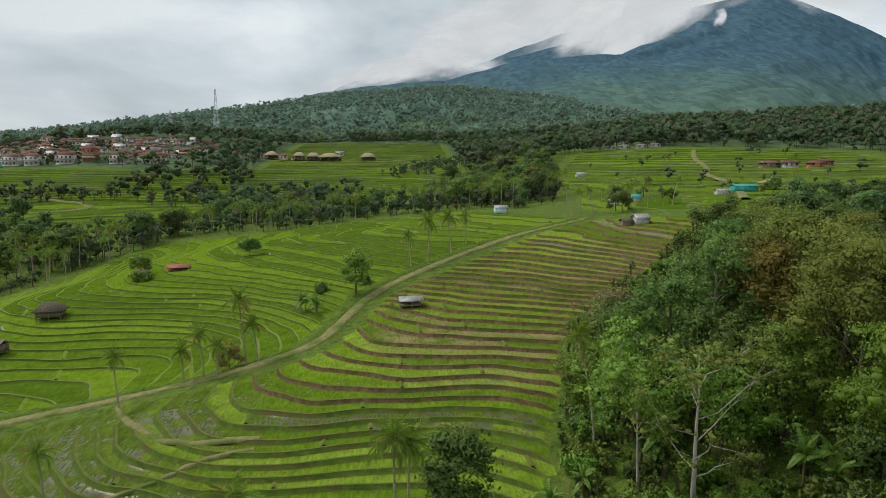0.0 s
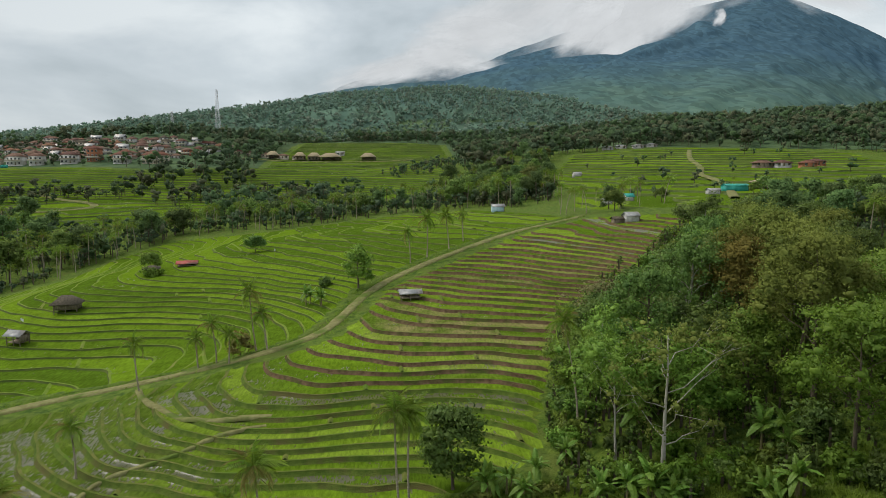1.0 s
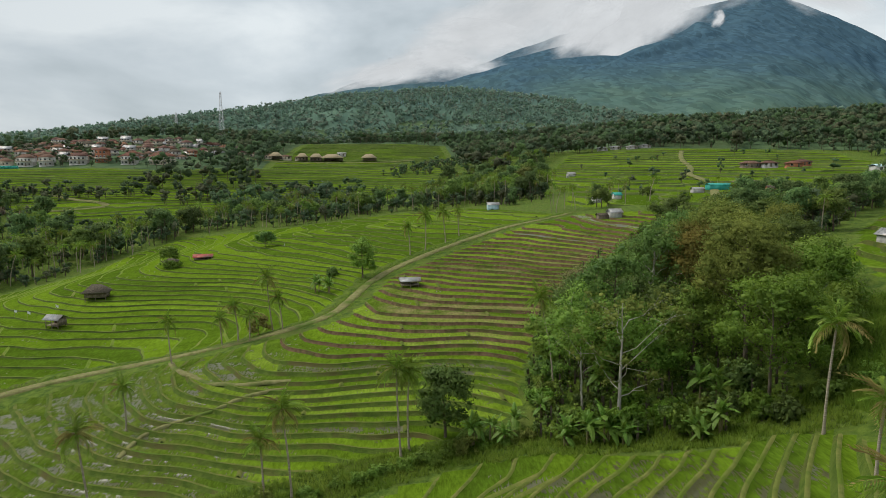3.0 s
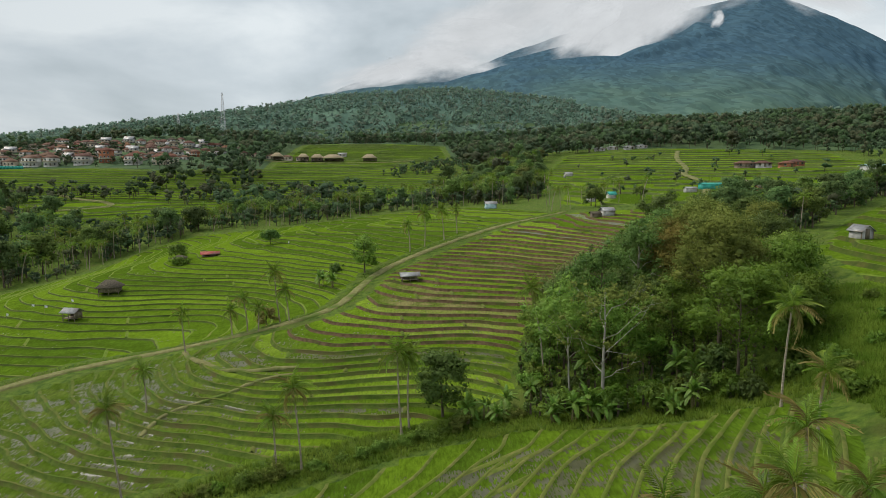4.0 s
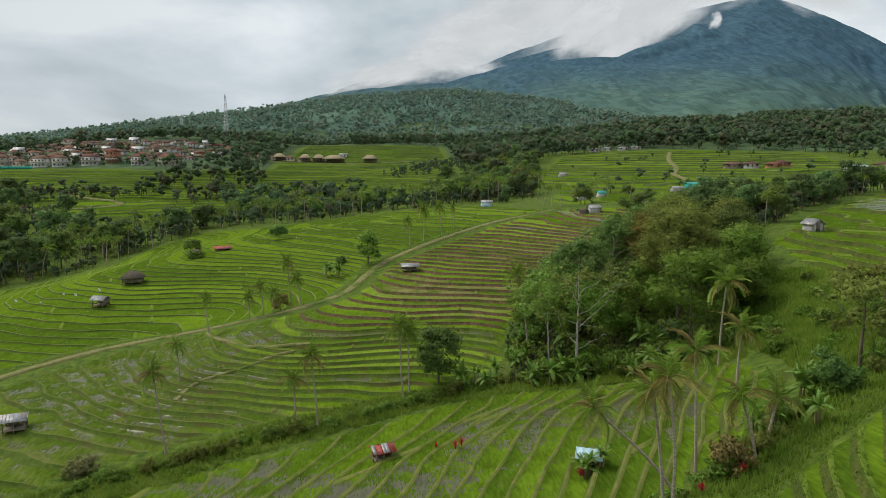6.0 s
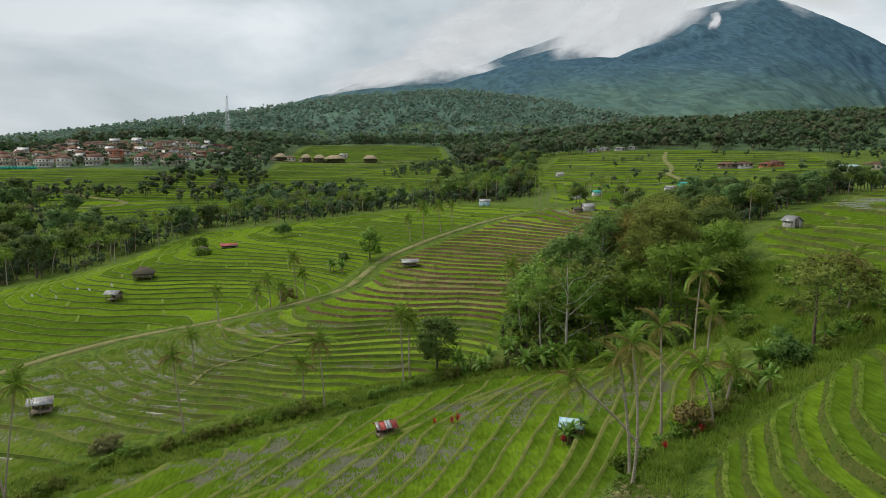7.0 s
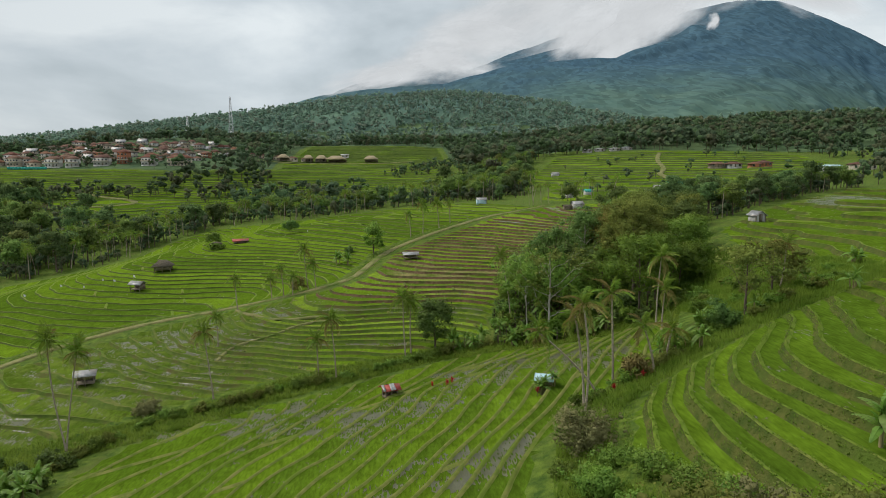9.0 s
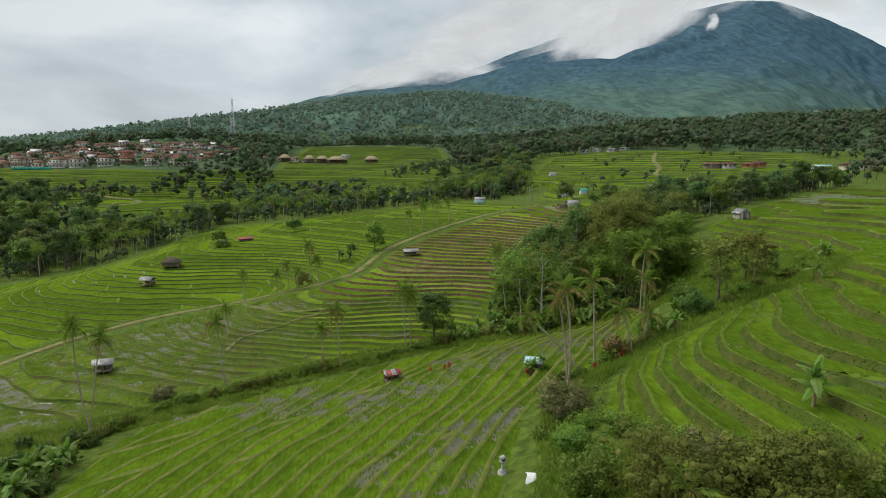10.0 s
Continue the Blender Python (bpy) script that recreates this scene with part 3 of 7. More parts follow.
def weld(points):
    """Shared corners of loose triangles: points (n, 3, 3) -> verts, faces."""
    p = points.reshape(-1, 3)
    _, first, back = np.unique(np.round(p * 500).astype(np.int64), axis=0, return_index=True, return_inverse=True)
    f = back.reshape(-1, 3)
    ok = (f[:, 0] != f[:, 1]) & (f[:, 1] != f[:, 2]) & (f[:, 0] != f[:, 2])
    return p[first], f[ok], ok


def pieces(count, faces):
    """The joined piece that each face belongs to; -1: a crumb."""
    tag = np.arange(count)
    while True:
        low = tag[faces].min(1)
        fresh = tag.copy()
        for c in range(3):
            np.minimum.at(fresh, faces[:, c], low)
        fresh = fresh[fresh]
        if (fresh == tag).all():
            break
        tag = fresh
    of = tag[faces[:, 0]]
    names, sizes = np.unique(of, return_counts=True)
    small = names[sizes < 8]
    of[np.isin(of, small)] = -1
    return of


def spaced(start, stop, first, grow, most):
    out, s = [start], first
    while abs(out[-1] - start) < abs(stop - start):
        out.append(out[-1] + math.copysign(s, stop - start))
        s = min(s * grow, most)
    return out[1:]


CELL = 1.5
xs = np.array(sorted(spaced(-114, -360, 2, 1.1, 6)[::-1] + list(np.arange(-114, 136, CELL)) + spaced(135, 360, 2, 1.1, 6)))
xs = np.array(spaced(xs[0], -1000, 8, 1.15, 40)[::-1] + list(xs) + spaced(xs[-1], 1000, 8, 1.15, 40))
ys = list(np.arange(-78, 193, CELL))
ys = ys + spaced(ys[-1], 620, 1.8, 1.08, 6)
ys = np.array(spaced(-78, -600, 3, 1.2, 60)[::-1] + ys + spaced(ys[-1], 1050, 7, 1.1, 14))
gx, gy = np.meshgrid(xs, ys)
quad = lambda a: np.stack([a[:-1, :-1], a[:-1, 1:], a[1:, 1:], a[1:, :-1]], -1).reshape(-1, 4)
qx, qy = quad(gx), quad(gy)
flip = (np.add.outer(np.arange(len(ys) - 1), np.arange(len(xs) - 1)) % 2).ravel()[:, None]
order_a = np.where(flip == 0, [[0, 1, 2]], [[0, 1, 3]])
order_b = np.where(flip == 0, [[0, 2, 3]], [[1, 2, 3]])
tx = np.concatenate([np.take_along_axis(qx, order_a, 1), np.take_along_axis(qx, order_b, 1)])
ty = np.concatenate([np.take_along_axis(qy, order_a, 1), np.take_along_axis(qy, order_b, 1)])
cx, cy = tx.mean(1), ty.mean(1)
owner = np.full(len(cx), -1)
for i, (name, f) in enumerate(FIELDS.items()):
    p = np.array(f["poly"])
    box = (cx > p[:, 0].min()) & (cx < p[:, 0].max()) & (cy > p[:, 1].min()) & (cy < p[:, 1].max()) & (owner < 0)
    k = np.where(box)[0]
    k = k[inside(cx[k], cy[k], f["poly"]) > 0]
    owner[k] = i

# ground: one sheet, sunk beneath the built terraces
fx, fy = tx, ty
fz = land(fx, fy)
rough = np.clip((np.hypot(fx, fy) - 330) / 300, 0, 1)
for name, f in FIELDS.items():
    d = inside(fx, fy, f["poly"])
    if name in ("north", "village"):
        rough = rough * np.clip(-d / 25 - 0.4, 0, 1)
    fz = fz - np.clip((d - f["rim"] - 0.2) / 1.2, 0, 1) * (f["step"] * 1.3 + 0.5)
fz = fz + rough * 5.0 * fbm(fx / 9, fy / 9, 2, 31) - 0.03
verts, faces, ok = weld(np.stack([fx, fy, fz], -1))
far_face = (np.hypot(fx.mean(1), fy.mean(1)) > 470)[ok]
ground_ob = tagged(new("ground", mesh_of("ground", verts, faces, [M_SOIL, M_WOODS], far_face.astype(int), True)),
                   "rolling green hillside with undergrowth and gullies", "ground", kind="structure")

# terraced fields
TREADS, BANKS = {}, {}
for i, (name, f) in enumerate(FIELDS.items()):
    k = owner == i
    t = np.stack([tx[k], ty[k]], -1)
    u, b, r, w, h = terrace(t[..., 0], t[..., 1], name)
    t = np.concatenate([t, np.stack([u, u - b, u - 1.4 * b, u + r, b, r, w, h], -1)], -1)
    for col in (2, 3, 4, 5):
        t = cut(t, col)
    # cross banks within each terrace
    mid = t.mean(1)
    lev = np.floor(mid[:, 2])
    part_of = mid[:, 2] - lev
    along = (t[:, :, 0] * math.cos(f["way"]) + t[:, :, 1] * math.sin(f["way"])) / f["length"] + hash2(lev, i * 7.0, 2)[:, None] * 3
    half = 0.3 / f["length"]
    t = np.concatenate([t, along[..., None] - half, along[..., None] + half, along[..., None]], -1)
    tread = (part_of > mid[:, 6] * 1.4) & (part_of < 1 - mid[:, 7])
    flat = t[tread]
    if name in ("lower", "bowl", "upper", "east"):
        flat = cut(cut(cut(flat, 10), 11), 12)
    t = np.concatenate([flat, t[~tread]])
    mid = t.mean(1)
    lev = np.floor(mid[:, 2])
    part_of = mid[:, 2] - lev
    tread = (part_of > mid[:, 6] * 1.4) & (part_of < 1 - mid[:, 7])
    cross = tread & (np.floor(mid[:, 10]) != np.floor(mid[:, 11]))
    blend = np.clip((inside(t[..., 0], t[..., 1], f["poly"]) - f["rim"]) / 1.5, 0, 1)
    # corners keep to the terrace that their face belongs to
    uu = np.clip(t[..., 2], lev[:, None], lev[:, None] + 1 - 1e-6)
    z = profile(uu, t[..., 6], t[..., 7], t[..., 8], t[..., 9], blend * f.get("level", 1.0), f["step"])
    ridge = 1 - np.abs(t[..., 12] - np.round(t[..., 12])) / half
    z = z + np.where(cross[:, None], 0.22 * np.clip(ridge, 0, 1), 0.0) * blend
    rim = blend.mean(1) < 0.2
    kind = np.where(rim, 3, np.where(cross, 1, np.where(tread, 0, np.where(part_of > 0.5, 2, 1))))
    cell = np.floor(mid[:, 10])
    tone = f["tone"] + (hash2(lev, cell, 5 + i) - 0.5) * f.get("vary", 0.7)
    if name == "bowl":
        tone = tone - 0.45 * np.clip((-14 - mid[:, 0]) / 22, 0, 1) * np.clip((92 - mid[:, 1]) / 15, 0, 1)
    tone = np.clip(tone, 0, 1)
    wet = np.where(hash2(lev, cell, 45 + i) < f["wet"], 0.28 + 0.4 * hash2(cell, lev, 91), -0.35)
    stubble = np.zeros(len(t))
    if name == "lower":
        # shallow water stands in pools that reach over several terraces
        pool = vnoise(mid[:, 0] / 13 + 2.3, mid[:, 1] / 13 + 0.4, 61) * 0.7 + vnoise(mid[:, 0] / 4, mid[:, 1] / 4, 62) * 0.3
        wet = np.clip((pool - 0.53) * 3.8 - 0.5 * np.clip((mid[:, 0] - 12) / 8, 0, 1), -0.35, 0.55)
    elif name == "bowl":
        # young rice in flooded mud at the low western end, ripening and cut fields in the middle
        west = np.clip((-14 - mid[:, 0]) / 14, 0, 1) * np.clip((84 - mid[:, 1]) / 10, 0, 1)
        wet = np.maximum(wet, west * (0.0 + 0.5 * hash2(lev, cell, 47)) - 0.35 * (1 - west))
        heart = np.clip((118 - mid[:, 1]) / 10, 0, 1) * np.clip((mid[:, 1] - 74) / 8, 0, 1) * np.clip((mid[:, 0] + 8) / 6, 0, 1)
        stubble = np.where(hash2(lev, cell, 49) < 0.3, 0.8, 0.1) * heart + 0.2 * west
    xyz = np.stack([t[..., 0], t[..., 1], z], -1)
    BANKS[name] = (xyz[~tread | cross], np.zeros((~tread | cross).sum()))
    TREADS[name] = (xyz[tread & ~cross & ~rim], wet[tread & ~cross & ~rim])
    thing = tagged(new("rice_terraces"), {"lower": "wet green rice terraces stepping down to a gully", "bowl": "curved rice terraces with brown earth banks",
                    "upper": "broad bright green rice terraces beside a dirt track", "east": "lush green hillside rice terraces with grassy banks",
                    "north": "green rice terraces below wooded hills", "village": "green terraced slopes below a village"}[name], "rice field", "terraced fields")
    brown = name == "bowl"
    bank_mat, bund_mat = {"bowl": (M_RISER, M_BUND), "lower": (M_RISER_G, M_BUND_TAN), "east": (M_BANK_EAST, M_BUND_G), "upper": (M_BANK_FAR, M_BUND_G)}.get(name, (M_BANK_HILL, M_BUND_G))
    near = name in ("lower", "bowl", "upper", "east")
    groups = np.floor(lev / (1 if near else 4))
    crumbs = []
    for g in np.unique(groups):
        v, fc, ok = weld(xyz[groups == g])
        if not len(fc):
            continue
        every = np.where(groups == g)[0][ok]
        piece = pieces(len(v), fc)
        for p in np.unique(piece):
            s = every[piece == p]
            if p < 0:
                crumbs.append(s)
                continue
            used, f2 = np.unique(fc[piece == p], return_inverse=True)
            grassy = brown and v[used][:, 2].mean() < -2.6
            me = mesh_of("terrace", v[used], f2.reshape(-1, 3), [M_PADDY, bund_mat, M_RISER_G if grassy else bank_mat, M_SOIL], kind[s])
            at = me.attributes.new("field", "FLOAT_COLOR", "FACE")
            rgba = np.stack([tone[s], wet[s], stubble[s], np.ones(len(s))], -1)
            at.data.foreach_set("color", rgba.astype(np.float32).ravel())
            new("terrace", me).parent = thing
    if crumbs:
        s = np.concatenate(crumbs)
        me = mesh_of("terrace_edge", xyz[s].reshape(-1, 3), np.arange(len(s) * 3).reshape(-1, 3), [M_PADDY, bund_mat, bank_mat, M_SOIL], kind[s])
        at = me.attributes.new("field", "FLOAT_COLOR", "FACE")
        at.data.foreach_set("color", np.stack([tone[s], wet[s], stubble[s], np.ones(len(s))], -1).astype(np.float32).ravel())
        edge = tagged(new("terrace_edge", me), kind="stuff")
        edge.parent = thing

# mountain and far land, out to the horizon
az = np.radians(np.concatenate([np.linspace(-180, -46, 40)[:-1], np.linspace(-46, 46, 640), np.linspace(46, 180, 40)[1:]]))
rr = [880.0]
while rr[-1] < 4850:
    rr.append(rr[-1] * 1.0048)
rr = np.array(rr)
A, R = np.meshgrid(az, rr)
mx, my = R * np.sin(A), R * np.cos(A)
mz = land(mx, my)
back = np.clip((np.abs(A) - radians(60)) / radians(30), 0, 1)
mz = mz * (1 - back) + back * (20 + 0.05 * R)
mz = mz + (fbm(mx / 110, my / 110, 2, 41) - 0.3) * 16  - np.clip((1000 - R) / 20, 0, 6)
nr, na = A.shape
idx = np.arange(nr * na).reshape(nr, na)
faces = np.stack([idx[:-1, :-1], idx[1:, :-1], idx[1:, 1:], idx[:-1, 1:]], -1).reshape(-1, 4)[:, ::-1]
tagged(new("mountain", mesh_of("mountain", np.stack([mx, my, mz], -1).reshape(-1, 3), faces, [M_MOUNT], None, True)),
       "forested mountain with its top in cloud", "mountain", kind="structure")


def ribbon(name, line, width, material, label, category, lift=0.07, follow=False):
    """A track laid over the ground along a line of points."""
    p = np.array(line, float)
    for _ in range(3):
        q = np.empty((2 * len(p) - 2, 2))
        q[0::2], q[1::2] = p[:-1] * 0.75 + p[1:] * 0.25, p[:-1] * 0.25 + p[1:] * 0.75
        p = np.vstack([p[:1], q, p[-1:]])
    d = np.gradient(p, axis=0)
    d /= np.linalg.norm(d, axis=1)[:, None]
    side = np.stack([d[:, 1], -d[:, 0]], -1)
    across = np.array([-0.62, -0.5, -0.2, 0.0, 0.2, 0.5, 0.62]) * width
    sag = np.array([-0.5, 0.02, 0.05, 0.09, 0.05, 0.02, -0.5])
    wide = 1 + 0.25 * (vnoise(p[:, 0] / 3, p[:, 1] / 3, 8) - 0.5)
    x = p[:, 0:1] + side[:, 0:1] * across * wide[:, None]
    y = p[:, 1:2] + side[:, 1:2] * across * wide[:, None]
    mid = land(p[:, 0], p[:, 1])
    z = 0.65 * mid[:, None] + 0.35 * land(x, y) + lift + sag
    z[:, 1:-1] = np.maximum(z[:, 1:-1], land(x, y)[:, 1:-1] + 0.04)
    if follow:
        lie = np.array([max(ground(a, b) for a, b in zip(xr[1:-1], yr[1:-1])) for xr, yr in zip(x, y)])
        lie = np.convolve(np.pad(lie, 2, mode="edge"), np.ones(5) / 5, "valid")
        z = lie[:, None] + lift + sag * 0.6
    i = np.arange(x.size).reshape(x.shape)
    f = np.stack([i[:-1, :-1], i[:-1, 1:], i[1:, 1:], i[1:, :-1]], -1).reshape(-1, 4)[:, ::-1]
    return tagged(new(name, mesh_of(name, np.stack([x, y, z], -1).reshape(-1, 3), f, [material], smooth=True)), label, category, kind="structure")


FOOTPATH_A = [(-36.5, 79.5), (-34, 75), (-30, 70.3), (-26.5, 67), (-22.5, 65.4), (-16, 65.6)]
FOOTPATH_B = [(-16.3, 64), (-21.5, 62.6), (-24.8, 60.5), (-28.5, 59.1), (-32, 57.6), (-33.3, 53.5)]
ribbon("road", TRACK, 1.8, M_PATH, "pale dirt track winding between rice terraces", "track", 0.15)
ribbon("path", FOOTPATH_A, 0.8, M_PATH, "narrow bare earth footpath along a terrace", "path", 0.03, True)
ribbon("path", FOOTPATH_B, 0.6, M_PATH, "narrow bare earth footpath between terraces", "path", 0.03, True)
ribbon("road", [(-212, 372), (-190, 352), (-168, 344), (-158, 330), (-166, 316), (-190, 304), (-215, 296)], 3.2, M_PATH, "pale lane climbing to the village", "lane", 0.3)
ribbon("road", [(98, 190), (112, 222), (128, 262), (134, 300), (150, 330), (160, 372), (176, 410)], 2.6, M_PATH, "pale lane between rice fields", "lane", 0.5)


# building blocks for things
class Geo:
    """Triangles gathered for one mesh."""

    def __init__(self):
        self.v, self.f, self.m, self.n, self.way = [], [], [], 0, []

    def add(self, verts, tris, mat=0, way=None):
        verts, tris = np.asarray(verts, float).reshape(-1, 3), np.asarray(tris, int).reshape(-1, 3)
        self.v.append(verts)
        self.f.append(tris + self.n)
        self.m.append(np.full(len(tris), mat))
        self.n += len(verts)
        if way is not None:
            self.way.append(way)
        return self

    def tube(self, points, radii, sides=6, mat=0):
        p, r = np.asarray(points, float), np.asarray(radii, float)
        d = np.gradient(p, axis=0)
        d /= np.linalg.norm(d, axis=1)[:, None] + 1e-9
        ref = np.where(np.abs(d[:, 2:3]) > 0.9, [[1.0, 0, 0]], [[0, 0, 1.0]])
        a = np.cross(d, ref)
        a /= np.linalg.norm(a, axis=1)[:, None] + 1e-9
        b = np.cross(d, a)
        w = np.linspace(0, 2 * np.pi, sides, endpoint=False)
        ring = p[:, None] + r[:, None, None] * (a[:, None] * np.cos(w)[:, None] + b[:, None] * np.sin(w)[:, None])
        i = np.arange(len(p) * sides).reshape(len(p), sides)
        j = np.roll(i, -1, 1)
        q = np.stack([i[:-1], j[:-1], j[1:], i[1:]], -1).reshape(-1, 4)
        tris = np.concatenate([q[:, [0, 1, 2]], q[:, [0, 2, 3]]])
        cap = [[i[-1, 0], i[-1, k], i[-1, k + 1]] for k in range(1, sides - 1)]
        return self.add(ring.reshape(-1, 3), np.concatenate([tris, np.array(cap).reshape(-1, 3)]), mat)

    def box(self, lo, hi, mat=0, turn=None):
        (x0, y0, z0), (x1, y1, z1) = lo, hi
        v = np.array([(x, y, z) for z in (z0, z1) for x, y in ((x0, y0), (x1, y0), (x1, y1), (x0, y1))], float)
        if turn is not None:
            v = v @ np.array(turn).T
        q = [(0, 3, 2, 1), (4, 5, 6, 7), (0, 1, 5, 4), (1, 2, 6, 5), (2, 3, 7, 6), (3, 0, 4, 7)]
        return self.add(v, [t for a, b, c, d in q for t in ((a, b, c), (a, c, d))], mat)

    def solid(self, verts, polys, mat=0):
        return self.add(verts, [(p[0], p[k], p[k + 1]) for p in polys for k in range(1, len(p) - 1)], mat)

    def mesh(self, name, mats, smooth=False):
        return mesh_of(name, np.concatenate(self.v), np.concatenate(self.f), mats, np.concatenate(self.m), smooth, np.concatenate(self.way) if self.way else None)


def part(name, geo, mats, parent, label="", smooth=False):
    """Link geometry as one mesh under a thing or a part."""
    ob = new(name, geo.mesh(name, mats if isinstance(mats, list) else [mats], smooth) if isinstance(geo, Geo) else geo)
    ob.parent = parent
    return tagged(ob, label) if label else ob


ICO = np.array([(0, 0, 1), *[(0.894 * math.cos(a), 0.894 * math.sin(a), 0.447) for a in np.arange(5) * 1.2566], *[(0.894 * math.cos(a), 0.894 * math.sin(a), -0.447) for a in np.arange(5) * 1.2566 + 0.628], (0, 0, -1)])
ICO_FACES = np.array([(0, 1 + k, 1 + (k + 1) % 5) for k in range(5)] + [(1 + k, 6 + k, 1 + (k + 1) % 5) for k in range(5)] + [(1 + (k + 1) % 5, 6 + k, 6 + (k + 1) % 5) for k in range(5)] + [(11, 6 + (k + 1) % 5, 6 + k) for k in range(5)])


def leaves(rng, centres, per, spread, size, lift=0.25, flat=0.7):
    """Small folded leaf sprays round each centre: verts, tris."""
    c = np.repeat(np.asarray(centres, float), per, 0)
    n = len(c)
    o = rng.normal(0, 1, (n, 3)) * np.array([1, 1, flat]) * (np.repeat(spread, per, 0)[:, None] if np.ndim(spread) else spread) * 0.55
    p = c + o
    out = o / (np.linalg.norm(o, axis=1)[:, None] + 1e-6) + rng.normal(0, 0.6, (n, 3)) + [0, 0, lift]
    out /= np.linalg.norm(out, axis=1)[:, None]
    a = np.cross(out, rng.normal(0, 1, (n, 3)))
    a /= np.linalg.norm(a, axis=1)[:, None] + 1e-9
    b = np.cross(out, a)
    s = size * rng.uniform(0.6, 1.35, (n, 1))
    v = np.stack([p - a * s, p + b * s * 0.55 + out * s * 0.12, p + a * s * 1.1, p - b * s * 0.55 + out * s * 0.12], 1)
    i = np.arange(n)[:, None] * 4
    f = np.stack([i + [0, 2, 1], i + [0, 3, 2]], 1)
    # shading follows the roundness of each clump
    heart = c.mean(0) - [0, 0, 0.3 * np.ptp(c[:, 2])]
    whole = (p - heart) / (np.linalg.norm(p - heart, axis=1)[:, None] + 1e-6)
    soft = 0.8 * o / (np.linalg.norm(o, axis=1)[:, None] + 1e-6) + 0.8 * whole + 0.4 * out + [0, 0, 0.2]
    soft /= np.linalg.norm(soft, axis=1)[:, None] + 1e-9
    v, f, way = v.reshape(-1, 3), f.reshape(-1, 3), np.repeat(soft, 4, 0)
    # the shaded mass of leaves within each clump
    k = np.asarray(centres, float)
    wide = (np.asarray(spread) if np.ndim(spread) else np.full(len(k), spread)) * 0.34
    core = k[:, None] + ICO * [1, 1, flat] * wide[:, None, None] * rng.uniform(0.55, 1.3, (len(k), 12, 1))
    turn = ICO + 0.8 * ((k - heart) / (np.linalg.norm(k - heart, axis=1)[:, None] + 1e-6))[:, None] + rng.normal(0, 0.35, core.shape)
    turn /= np.linalg.norm(turn, axis=2)[..., None]
    g = (np.arange(len(k))[:, None, None] * 12 + ICO_FACES).reshape(-1, 3)
    return np.concatenate([v, core.reshape(-1, 3)]), np.concatenate([f, g + len(v)]), 0, np.concatenate([way, turn.reshape(-1, 3)])


def tree_meshes(seed, tall, wide, bole, clumps, per, size, spread=1.1, bend=0.04, girth=0.022, upper=0.5, open_limbs=False, sides=7):
    """Trunk with limbs, and crown, of a broad-leaved tree: tall and wide in metres; bole: bare share of the height."""
    rng = np.random.default_rng(seed)
    wood, crown = Geo(), Geo()
    k = np.linspace(0, 1, 8)
    lean = rng.normal(0, bend, 2) * tall
    line = np.stack([lean[0] * k ** 1.6 + rng.normal(0, 0.008 * tall, 8) * k, lean[1] * k ** 1.6 + rng.normal(0, 0.008 * tall, 8) * k, tall * 0.93 * k - 0.5 * (1 - k)], -1)
    base = girth * tall
    wood.tube(line, base * (1.25 - 1.1 * k ** 0.8), sides)
    tips = []
    limbs = rng.integers(9, 13)
    for q in range(limbs):
        s = bole + (0.97 - bole) * (q + rng.uniform(0, 0.8)) / limbs
        at = np.array([np.interp(s, k, line[:, c]) for c in range(3)])
        turn = q * 2.4 + rng.uniform(-0.5, 0.5)
        shape = math.sin(math.pi * min(1, max(0.12, (s - bole) / (1 - bole)) ** upper * 0.86 + 0.1))
        reach = wide * 0.5 * shape * rng.uniform(0.75, 1.15) + 0.4
        rise = reach * rng.uniform(0.35, 0.95)
        j = np.linspace(0, 1, 5)
        arm = at + np.stack([math.cos(turn) * reach * j, math.sin(turn) * reach * j, rise * j ** (0.75 if not open_limbs else 1.3)], -1)
        arm[1:] += rng.normal(0, 0.05 * reach, (4, 3))
        wood.tube(arm, base * (0.34 * (1 - s * 0.45)) * (1 - 0.86 * j), max(4, sides - 3))
        tips += [arm[-1], arm[3]]
        for b in range(3):
            u = rng.uniform(0.35, 0.9)
            root = np.array([np.interp(u, j, arm[:, c]) for c in range(3)])
            d = rng.normal(0, 1, 3) + [math.cos(turn) * 0.8, math.sin(turn) * 0.8, 0.6]
            d *= reach * rng.uniform(0.3, 0.55) / np.linalg.norm(d)
            twig = root + np.outer(np.linspace(0, 1, 4), d)
            wood.tube(twig, base * 0.14 * np.linspace(1, 0.15, 4), 4)
            tips.append(twig[-1])
    tips.append(line[-1])
    tips = np.array(tips)
    pick = rng.integers(0, len(tips), clumps)
    extra = tips[pick] + rng.normal(0, 1, (clumps, 3)) * [wide * 0.085, wide * 0.085, tall * 0.035]
    centres = np.concatenate([tips, extra])
    crown.add(*leaves(rng, centres, per, rng.uniform(0.6, 1.3, len(centres)) * spread, size))
    return wood, crown


def tree(name, seed, m_leaf, m_bark, at, label, category="tree", turn=0.0, group="", **kw):
    """A single tree at its place in the plan."""
    wood, crown = tree_meshes(seed, **kw)
    ob = tagged(new(name), label, category, group)
    part("trunk", wood, m_bark, ob, smooth=True)
    part("crown", crown, m_leaf, ob)
    ob.matrix_basis = pose(at[0], at[1], land(*at) if len(at) < 3 else at[2], rz=turn)
    return ob


